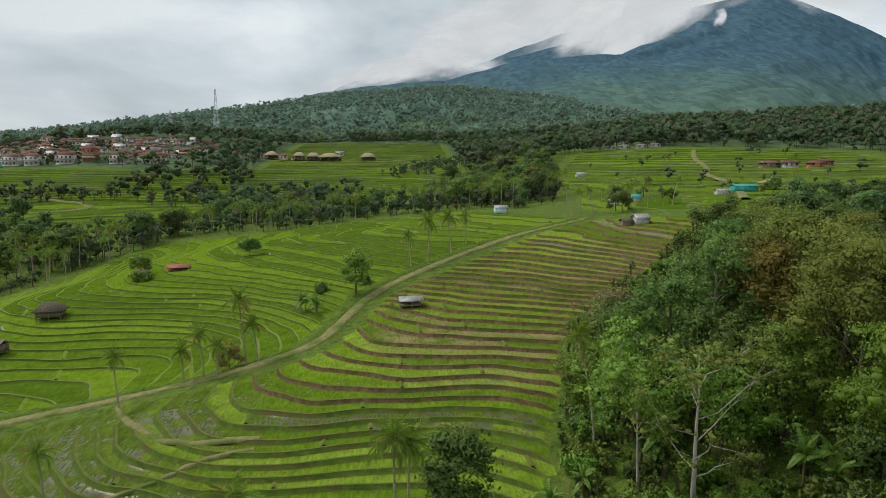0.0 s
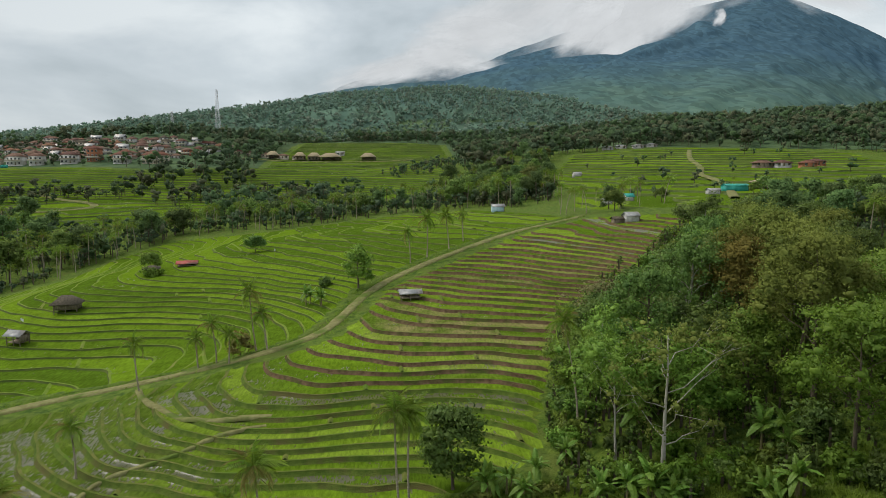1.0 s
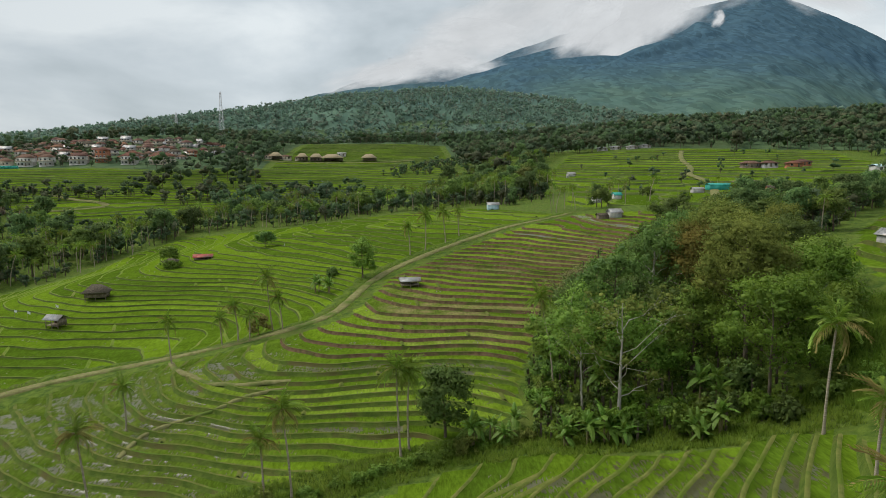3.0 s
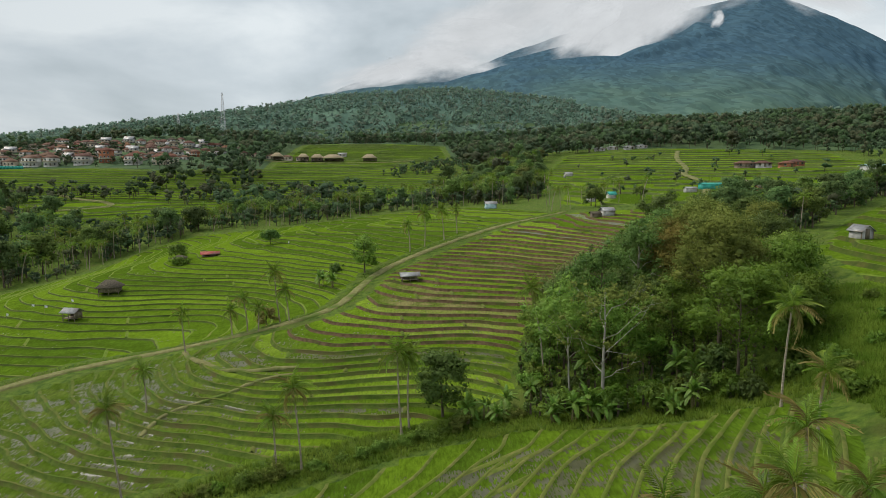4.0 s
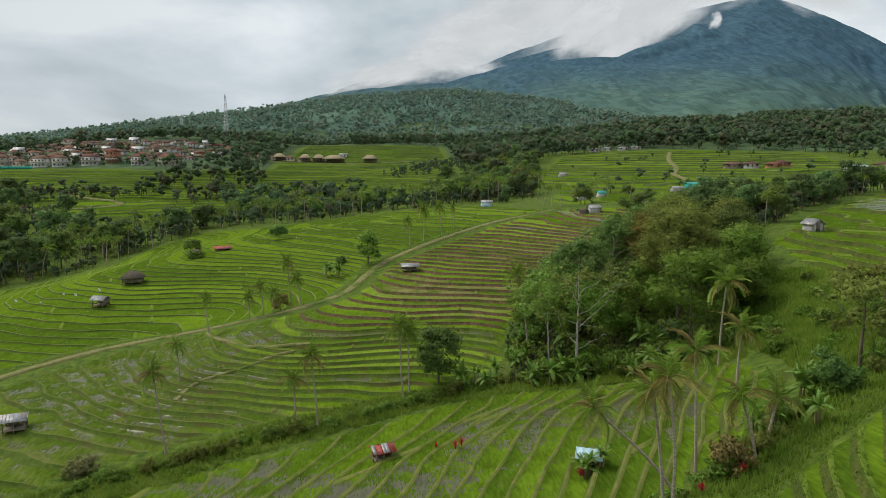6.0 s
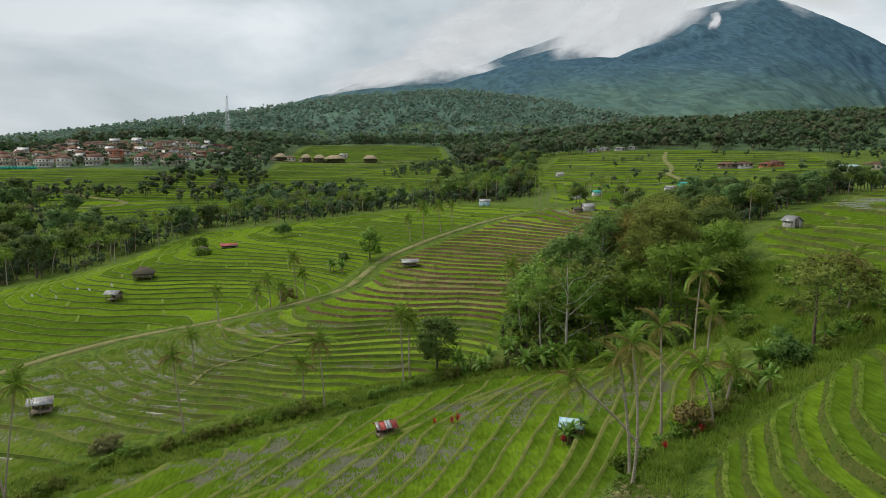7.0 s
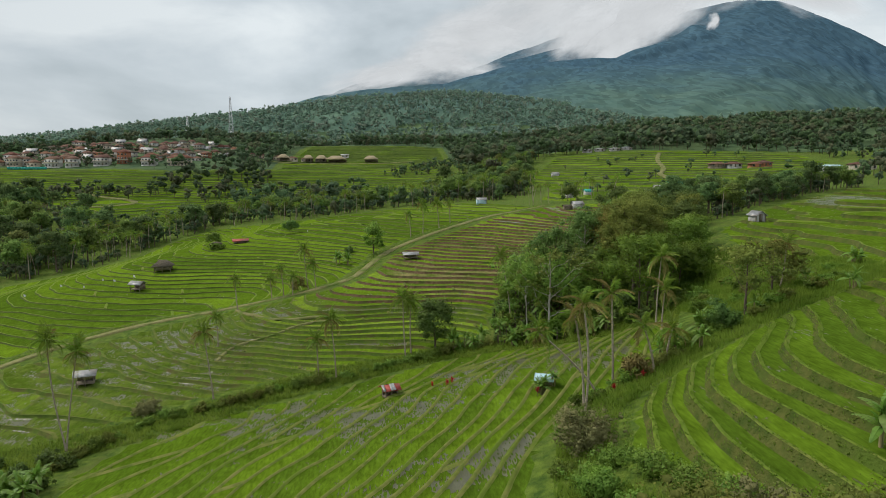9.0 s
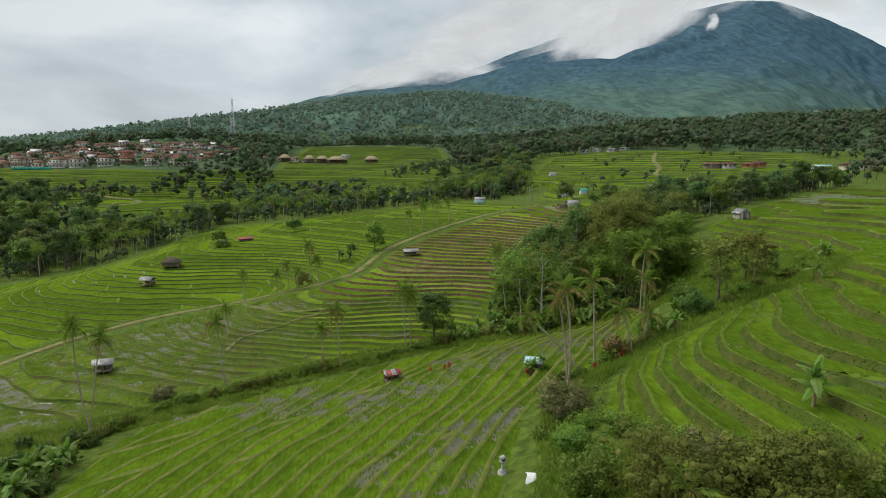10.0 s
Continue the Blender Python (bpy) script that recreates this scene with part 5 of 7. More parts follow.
# trees in the ravine and along the fields
tree("white_barked_tree", 7, M_LEAF[2], M_BARK_PALE, (22.2, 48.5, -3.0), "tall sparse tree with a pale grey trunk and bare spreading limbs", tall=14.5, wide=13.0, bole=0.2,
     clumps=70, per=22, size=0.12, spread=0.8, girth=0.015, upper=0.9, open_limbs=True, sides=9)
tree("white_barked_tree", 8, M_LEAF[1], M_BARK_PALE, (19.5, 53.5, -3.8), "slim pale-trunked tree with feathery green leaves", tall=11.5, wide=9.5, bole=0.45, clumps=90, per=40, size=0.13, spread=1.0, girth=0.012, upper=0.9)
tree("forest_tree", 9, M_LEAF[2], M_BARK, (36.5, 50.0), "very tall olive green tree with a bare brown trunk", tall=16, wide=9.0, bole=0.34, clumps=190, per=72, size=0.125, spread=1.1, girth=0.017)
tree("forest_tree", 10, M_LEAF[3], M_BARK, (34.6, 41.5), "fresh green feathery tree with upright limbs", tall=12.3, wide=8.5, bole=0.28, clumps=130, per=66, size=0.115, spread=1.1, girth=0.014, upper=0.8)
tree("forest_tree", 11, M_LEAF[3], M_BARK, (38.5, 45.5), "fresh green feathery tree at the ravine edge", tall=10, wide=8, bole=0.25, clumps=120, per=66, size=0.115, spread=1.1, girth=0.014, upper=0.8)
tree("forest_tree", 12, M_LEAF[4], M_BARK, (37.5, 66), "forest tree with rust-tinged green leaves", tall=12, wide=7.5, bole=0.35, clumps=130, per=64, size=0.13, spread=1.1, girth=0.016)
tree("forest_tree", 13, M_LEAF[2], M_BARK, (40, 58), "tall olive green forest tree with a dense narrow crown", tall=13.5, wide=8, bole=0.2, clumps=180, per=72, size=0.13, spread=1.1)
RAVINE = [(35, 81, 10.5, 8, 0), (33, 70, 14.5, 9.5, 0), (27, 66, 14, 9.5, 0), (40, 72, 12.5, 8.5, 2), (46, 76, 12, 8.5, 2), (43.5, 66, 12.5, 8.5, 2), (49, 84, 10.5, 9, 0), (43, 88, 9, 7.5, 1),
          (53, 92, 8.5, 8, 0), (48, 97, 8.5, 7, 0), (58, 104, 7, 7, 2), (54, 74, 7, 7.5, 0), (50, 60, 6, 6, 1), (46, 53, 7.5, 7, 3), (42.5, 46, 6.5, 6.5, 3), (25, 70, 8.5, 7.5, 1), (22, 62, 8, 7, 1), (29, 60, 10, 8.5, 0),
          (33, 55, 9, 8, 1), (27, 54, 8, 7.5, 1), (24, 76, 8.0, 7.0, 0), (44, 77, 13.5, 9.5, 2), (64, 96, 6.5, 7, 0), (60, 86, 6.5, 7, 2), (63, 112, 6, 7, 0), (51, 105, 9.5, 7.5, 0),
          (20, 70, 6.5, 6, 1), (38, 78, 12, 8.5, 0)]
for i, (x, y, tall, wide, leaf) in enumerate(RAVINE):
    words = ("dense dark green ravine tree", "mid green ravine tree with layered foliage", "tall olive ravine tree", "fresh green tree at the ravine edge")[leaf]
    tree("forest_tree", 200 + i, M_LEAF[leaf], M_BARK_PALE if i % 4 == 1 else M_BARK, (x, y), words, group="ravine trees", turn=i * 51, tall=tall, wide=wide, bole=0.16 + 0.02 * (i % 5),
         clumps=110, per=52, size=0.155, spread=1.0)
tree("forest_tree", 240, M_LEAF[5], M_BARK_PALE, (26.5, 84), "greyish half-bare shrubby tree", tall=6.5, wide=7.5, bole=0.15, clumps=70, per=26, size=0.15, spread=0.9)
tree("broadleaf_tree", 241, M_LEAF[0], M_BARK, (3.7, 53.2), "dark green small tree in a gully", tall=7.6, wide=5.2, bole=0.16, clumps=110, per=34, size=0.19, spread=0.95)
tree("broadleaf_tree", 242, M_LEAF[2], M_BARK, (36.5, 13.5), "open olive green tree with thin limbs", tall=7.4, wide=7.0, bole=0.3, clumps=40, per=22, size=0.15, spread=0.8)
tree("broadleaf_tree", 243, M_LEAF[1], M_BARK, (-10.3, 115.2), "slim green tree beside a dirt track", tall=7.6, wide=4, bole=0.2, clumps=60, per=22, size=0.2, spread=0.8)
tree("broadleaf_tree", 244, M_LEAF[0], M_BARK, (-39.7, 159.5), "small round-headed tree alone in rice fields", tall=3.6, wide=3.4, bole=0.22, clumps=70, per=26, size=0.17, spread=0.7)
tree("broadleaf_tree", 245, M_LEAF[1], M_BARK, (-62, 150), "small green tree at the edge of rice fields", tall=3.8, wide=3.6, bole=0.2, clumps=50, per=22, size=0.18, spread=0.7)

tree("broadleaf_tree", 246, M_LEAF[2], M_BARK, (43, 20), "open olive green tree with thin limbs", tall=6.0, wide=6.5, bole=0.3, clumps=34, per=22, size=0.15, spread=0.8)

PALMS = [((-30.3, 41.5), 10.2, (-1.0, 0)), ((-12.1, 44.0), 9.2, (-0.7, 0)), ((-14.8, 44.0), 6.3, (-0.2, 0)), ((-1.3, 49.6), 9.8, (-0.4, 0.3)), ((-0.4, 50.8), 9.0, (0.1, 0)),
         ((-34.6, 59), 5.4, (-0.2, 0)), ((-36.2, 79), 6.4, (-0.3, 0)), ((-30.6, 85.5), 4.4, (-0.2, 0)), ((-28.3, 86.5), 5.8, (-0.5, 0)), ((-23.4, 90), 8.8, (-0.7, 0)),
         ((-21.6, 89), 5.5, (-0.6, 0)), ((-0.6, 125.5), 6.2, (-0.5, 0)), ((2.8, 128), 7.9, (0, 0)), ((7.6, 133), 7.0, (-0.7, 0)), ((11.2, 140), 6.0, (-0.3, 0)),
         ((-44.6, 26.6), 13.6, (2.2, 0)), ((-44.9, 27.4), 15.0, (-1.4, 0)), ((33.3, 31), 9.2, (0.4, 0)), ((17.7, 61), 11.8, (-1.9, 0)), ((-26, 84.6), 4.2, (0.2, 0))]
for i, (at, tall, lean) in enumerate(PALMS):
    palm(at, tall, 300 + i, lean, 0.15 if i != 17 else 0.3, 19, 2.7 if tall > 6.5 else 2.1)
palm((13.4, -32.0), 2.6, 360, (0.1, 0), 0.3, 11, 1.9, "young palm with arching yellow-green fronds")
# the ragged palms on the bank above the lower fields
for i, (at, tall, lean, dry) in enumerate((((14.9, -0.9), 8.6, (-1.0, 0), 0.28), ((14.6, -2.2), 9.6, (-0.3, 0.2), 0.36), ((19.0, 4.1), 9.0, (-0.4, 0), 0.32), ((22.8, 3.6), 4.4, (-1.1, 0.3), 0.35),
                                           ((17.2, 2.3), 6.0, (-5.6, 0.6), 0.32), ((24.5, 5.5), 3.4, (0.6, 0), 0.3), ((44.5, 21), 5.5, (0.5, 0), 0.4), ((30, 20.5), 5.0, (0.2, 0), 0.35))):
    palm(at, tall, 340 + i, lean, dry, 15, 2.15, "ragged coconut palm with yellowing and brown fronds")

BANANAS = [(16.1, 46.2, 3.2), (17.9, 45.2, 3.6), (19.4, 44.4, 4.4), (21.5, 44, 3.0), (26.9, 39.6, 2.9), (29.0, 39.4, 3.4), (6.7, 50.6, 3.6), (8.6, 51.2, 3.0), (11.4, 52, 3.1), (14.9, 54.6, 2.8),
           (26.5, -21.3, 3.2), (37.3, 13.2, 2.0), (46.6, 10.4, 2.4), (46.1, 18.4, 2.4), (30.6, 11.8, 3.2), (26.3, 7.6, 3.0), (25.2, 8.6, 2.6), (-19.5, 111.7, 3.6), (-16.4, 109.4, 3.2),
           (14.1, 12.0, 2.0), (13.5, 12.3, 1.8), (14.9, 12.2, 1.9), (22.5, 57, 4.2), (24.3, 58.5, 4.6), (30.5, 47.5, 4.0), (31.5, 46, 4.2), (28.2, 5.6, 2.4), (9.8, 49.4, 2.6), (-42.0, 15.5, 3.6), (-41.5, 12, 4.0), (-43.5, 10.5, 4.2), (-44, 13, 4.2), (-42, 5, 4.0), (-46, 8, 4.4), (55.5, 24, 2.4)]
for i, (x, y, tall) in enumerate(BANANAS):
    banana((x, y), tall, 400 + i)

bush((14.8, -29.5), 7.0, 4.3, 500, M_LEAF[2], "large leafy olive-green bush on the bank", 6.0, 0.075)
bush((19.0, -31.0), 6.0, 3.5, 501, M_LEAF[2], "large leafy green bush on the bank", 5.5, 0.075)
bush((16.6, -27.2), 4.2, 3.0, 511, M_LEAF[5], "bush with pale dry-tipped leaves", 3.4, 0.07)
bush((23.8, -32.5), 4.2, 2.0, 502, M_LEAF[1], "leafy green bush on the terrace bank", 3.6, 0.07)
bush((10.8, -24.5), 3.6, 2.6, 503, M_LEAF[1], "tangled green shrub beside a ditch", 2.6, 0.075)
bush((11.3, -18.5), 3.2, 2.2, 504, M_LEAF[1], "tangled green shrub beside a ditch", 2.4, 0.075)
bush((12.4, -10.5), 4.4, 3.2, 505, M_LEAF[5], "pale half-dry twiggy shrub", 2.4, 0.07)
bush((32.7, 11.0), 3.6, 3.6, 506, M_LEAF[0], "round dark green glossy shrub", 1.6, 0.13)
bush((-39.0, 38.2), 3.6, 2.2, 507, M_LEAF[5], "greyish twiggy shrub in a ditch", 0.9, 0.12)
bush((-58.9, 143.2), 4.2, 2.0, 508, M_LEAF[1], "low green shrubs round a field hut", 1.0, 0.16)
bush((-17.2, 120.0), 2.4, 2.0, 509, M_LEAF[0], "dark purple-green shrub in rice", 0.9, 0.14)
for x, y, w in ((13.2, -14.5, 2.4), (14.6, -17.6, 2.8), (15.8, -20.5, 2.6), (12.6, -21.5, 2.4), (17.3, -23.6, 3.0), (13.6, -25.6, 2.6), (10.2, -13.2, 2.0), (11.4, -15.6, 2.2), (20.6, -27.0, 2.6)):
    bush((x, y), w, w * 0.55, int(x * 37 + 900), M_LEAF[1], "low tangled shrub beside a terrace bank", 1.4, 0.08)
bush((30, -31.5), 3.6, 2.2, 510, M_LEAF[0], "dark green bush on the bank", 2.8, 0.075)
SHRUBS = random.Random(5)
GULLY = [(-46, -4), (-44, 10), (-44.5, 20), (-42, 28), (-37, 36), (-29, 39), (-21, 41.3), (-12, 43.5), (-3, 46), (5, 49), (14, 50.5)]
for (ax, ay), (bx, by) in zip(GULLY[:-1], GULLY[1:]):
    for k in range(5):
        t = (k + SHRUBS.random() * 0.8) / 5
        w = SHRUBS.uniform(1.2, 2.6)
        bush((ax + (bx - ax) * t, ay + (by - ay) * t + SHRUBS.uniform(-0.6, 0.5)), w, w * SHRUBS.uniform(0.5, 0.85), SHRUBS.randrange(9999),
             M_LEAF[SHRUBS.choice((1, 1, 2, 3))], "low green shrub along a gully", 0.55, 0.11)
STRIP = [(12, -6), (15.5, 0.8), (20, 3.2), (26, 7), (31.5, 11), (38, 13), (44, 15), (52, 18)]
for (ax, ay), (bx, by) in zip(STRIP[:-1], STRIP[1:]):
    for k in range(5):
        t = (k + SHRUBS.random() * 0.8) / 5
        w = SHRUBS.uniform(1.2, 2.4)
        bush((ax + (bx - ax) * t + SHRUBS.uniform(-0.8, 0.8), ay + (by - ay) * t + SHRUBS.uniform(-0.6, 1.0)), w, w * SHRUBS.uniform(0.45, 0.8), SHRUBS.randrange(9999),
             M_LEAF[SHRUBS.choice((1, 1, 2, 3))], "low green shrub on a bank", 0.5, 0.12)
FLOOR = [(18, 50), (22, 46), (27, 41.5), (33, 39.5), (38, 37), (30, 45), (24, 51), (28, 48), (35, 46), (20, 56), (18, 64), (22, 70), (27, 70), (38, 27), (34, 36.8), (26, 46), (31, 42), (23, 66), (33, 50), (24, 82), (29, 93)]
HEDGE = [(14.5, 55), (18, 68), (25, 87), (37, 102), (47, 110), (63, 130)]
for (ax, ay), (bx, by) in zip(HEDGE[:-1], HEDGE[1:]):
    for k in range(6):
        t = (k + SHRUBS.random() * 0.8) / 6
        w = SHRUBS.uniform(1.8, 3.6)
        bush((ax + (bx - ax) * t + SHRUBS.uniform(-0.3, 1.4), ay + (by - ay) * t), w, w * SHRUBS.uniform(0.6, 0.95), SHRUBS.randrange(9999), M_LEAF[SHRUBS.choice((0, 1, 1, 2))], "leafy shrub at the edge of terraces", 0.7, 0.15)
for x, y in ((-43, 17), (-45, 19), (-48, 22), (-46, 15), (-47, 10), (-43, 6), (-44, 2), (-50, 12), (-43, 23), (-46, 25), (-50, 18), (-52, 24), (-43.5, -2), (-48, 5), (-41.5, 8)):
    w = SHRUBS.uniform(2.0, 3.2)
    bush((x, y), w, w * 0.7, SHRUBS.randrange(9999), M_LEAF[0], "dark green shrub below a paddy", 0.8, 0.14)
for x, y in FLOOR:
    w = SHRUBS.uniform(2.4, 4.4)
    bush((x + SHRUBS.uniform(-0.7, 0.7), y + SHRUBS.uniform(-0.7, 0.7)), w, w * SHRUBS.uniform(0.5, 0.8), SHRUBS.randrange(9999), M_LEAF[SHRUBS.choice((0, 1, 1, 3))], "leafy green undergrowth in a ravine", 0.9, 0.17)


for x, y in ((41, 40), (44, 44), (48, 50), (52, 47), (46, 36), (50, 33), (40, 32), (43, 26), (47, 22), (51, 40), (54, 30), (40, 22), (45, 30), (53, 23), (49, 27), (42, 36)):
    w = SHRUBS.uniform(1.6, 3.2)
    bush((x + SHRUBS.uniform(-1, 1), y + SHRUBS.uniform(-1, 1)), w, w * SHRUBS.uniform(0.4, 0.7), SHRUBS.randrange(9999), M_LEAF[SHRUBS.choice((1, 2, 3, 3))], "low green shrub on a grassy slope", 0.8, 0.13)


def red_plant(at, tall, seed):
    """A cordyline with upright red leaves."""
    rng = np.random.default_rng(seed)
    ob = tagged(new("cordyline"), "upright ornamental plant with bright red leaves", "plant", "red plants")
    part("stem", Geo().tube([(0, 0, -0.1), (0.02, 0, tall * 0.3), (0, 0.03, tall * 0.6)], [0.04, 0.03, 0.02], 5), M_BARK, ob)
    g = Geo()
    for q in range(26):
        w, e = q * 2.4, rng.uniform(0.5, 1.35)
        d = np.array([math.cos(w) * math.cos(e), math.sin(w) * math.cos(e), math.sin(e)])
        side = np.array([-math.sin(w), math.cos(w), 0]) * 0.06
        r = np.array([0, 0, tall * rng.uniform(0.25, 0.6)])
        ln = tall * rng.uniform(0.35, 0.55)
        g.add([r, r + d * ln * 0.5 + side, r + d * ln - [0, 0, 0.05], r + d * ln * 0.5 - side], [(0, 1, 2), (0, 2, 3)])
    part("foliage", g, M_RED, ob)
    ob.matrix_basis = pose(at[0], at[1], ground(*at))
    return ob


for i, (x, y, h) in enumerate(((2.4, 27.6, 1.0), (4.3, 25.8, 1.3), (4.9, 25.6, 1.3), (13.2, 11.4, 1.2), (18.4, 1.8, 1.0), (21.2, 2.2, 1.0))):
    red_plant((x, y), h, 600 + i)
tree("croton_bush", 247, M_FROND_DRY, M_BARK, (-25.4, 88.5), "yellow-leaved shrub beside a dirt track", "shrub", tall=3.2, wide=2.2, bole=0.2, clumps=40, per=14, size=0.18, spread=0.5)
tree("croton_bush", 248, M_FROND_DRY, M_BARK, (20.8, 3.2), "yellow and red leaved shrub on a bank", "shrub", tall=2.0, wide=1.8, bole=0.2, clumps=30, per=14, size=0.13, spread=0.4)


# huts and houses
def roof_gable(g, lx, ly, z0, rise, over, thick, mat=0):
    """Two sloping slabs with the ridge along x."""
    hx, hy = lx / 2 + over, ly / 2 + over
    for s in (-1, 1):
        v = [(-hx, s * hy, z0 - rise * over / (ly / 2)), (hx, s * hy, z0 - rise * over / (ly / 2)), (hx, 0, z0 + rise), (-hx, 0, z0 + rise)]
        v += [(x, y, z + thick) for x, y, z in v]
        g.solid(v, [(0, 1, 2, 3), (7, 6, 5, 4), (0, 4, 5, 1), (1, 5, 6, 2), (2, 6, 7, 3), (3, 7, 4, 0)], mat)


def roof_hip(g, lx, ly, z0, rise, over, thick, mat=0, ridge=None):
    hx, hy = lx / 2 + over, ly / 2 + over
    r = max(0.05, (lx - ly) / 2 if ridge is None else ridge)
    lo = [(-hx, -hy, z0), (hx, -hy, z0), (hx, hy, z0), (-hx, hy, z0)]
    top = [(-r, 0, z0 + rise), (r, 0, z0 + rise)]
    v = lo + [(x, y, z + thick) for x, y, z in lo] + [(x, y, z + thick) for x, y, z in top]
    g.solid(v, [(3, 2, 1, 0), (0, 1, 5, 4), (1, 2, 6, 5), (2, 3, 7, 6), (3, 0, 4, 7), (4, 5, 9, 8), (6, 7, 8, 9), (5, 6, 9), (7, 4, 8)], mat)


def ribs(ob, lx, ly, z0, rise, over, mat, gap=0.42):
    """Raised seams of a tin roof, each a part."""
    n = int((lx + 2 * over) / gap)
    for s in (-1, 1):
        for k in range(n + 1):
            x = -lx / 2 - over + k * (lx + 2 * over) / n
            hy = ly / 2 + over
            zl = z0 - rise * over / (ly / 2)
            v = [(x - 0.03, s * hy, zl + 0.04), (x + 0.03, s * hy, zl + 0.04), (x + 0.03, 0, z0 + rise + 0.04), (x - 0.03, 0, z0 + rise + 0.04)]
            v += [(a, b, c + 0.05) for a, b, c in v]
            part("roof_seam", Geo().solid(v, [(7, 6, 5, 4), (0, 4, 5, 1), (1, 5, 6, 2), (2, 6, 7, 3), (3, 7, 4, 0)]), mat, ob)


def open_hut(at, lx, ly, wall, rise, roof_mat, label, turn=0.0, thatch=False, sides=0, floor=0.5, category="hut", name="field_hut", stripes=False):
    """A field shelter on posts with a raised floor; sides: how many sides are boarded."""
    ob = tagged(new(name), label, category)
    for sx in (-1, 0, 1):
        for sy in (-1, 1):
            p = Geo().box((sx * (lx / 2 - 0.1) - 0.06, sy * (ly / 2 - 0.1) - 0.06, -0.8), (sx * (lx / 2 - 0.1) + 0.06, sy * (ly / 2 - 0.1) + 0.06, wall + 0.05))
            part("post", p, M_WOOD, ob)
    part("floor", Geo().box((-lx / 2, -ly / 2, floor - 0.08), (lx / 2, ly / 2, floor)), M_WOOD, ob)
    for k in range(sides):
        w = (lx, ly, lx, ly)[k]
        n = min(16, max(4, int(w / 0.3)))
        for b in range(n):
            a0, a1 = -w / 2 + 0.02 + b * w / n, -w / 2 + (b + 1) * w / n - 0.015
            off = (ly / 2, lx / 2, -ly / 2, -lx / 2)[k]
            g = Geo()
            if k % 2 == 0:
                g.box((a0, off - 0.02, floor), (a1, off + 0.02, wall * (0.96 + 0.04 * math.sin(b * 5.3))))
            else:
                g.box((off - 0.02, a0, floor), (off + 0.02, a1, wall * (0.96 + 0.04 * math.sin(b * 4.1))))
            part("board", g, M_WOOD, ob)
    r = Geo()
    if thatch:
        roof_hip(r, lx, ly, wall, rise, 0.5, 0.18, ridge=lx * 0.22)
    else:
        roof_gable(r, lx, ly, wall, rise, 0.35, 0.04)
        ribs(ob, lx, ly, wall, rise, 0.35, roof_mat)
    part("roof", r, roof_mat, ob)
    if stripes:
        n = 7
        for s in (-1, 1):
            for q in ((0, 3, 4) if s < 0 else (2, 5)):
                x0, x1 = -lx / 2 - 0.35 + q * (lx + 0.7) / n, -lx / 2 - 0.35 + (q + 1) * (lx + 0.7) / n
                zl = wall - rise * 0.35 / (ly / 2)
                v = [(x0, s * (ly / 2 + 0.36), zl + 0.1), (x1, s * (ly / 2 + 0.36), zl + 0.1), (x1, s * 0.03, wall + rise + 0.1), (x0, s * 0.03, wall + rise + 0.1)]
                v += [(a, b, c + 0.03) for a, b, c in v]
                part("roof_sheet", Geo().solid(v, [(0, 1, 2, 3), (7, 6, 5, 4), (0, 4, 5, 1), (1, 5, 6, 2), (2, 6, 7, 3), (3, 7, 4, 0)]), M_TIN, ob, "pale tin sheet")
    ob.matrix_basis = pose(at[0], at[1], ground(*at) if len(at) < 3 else at[2], rz=turn)
    return ob


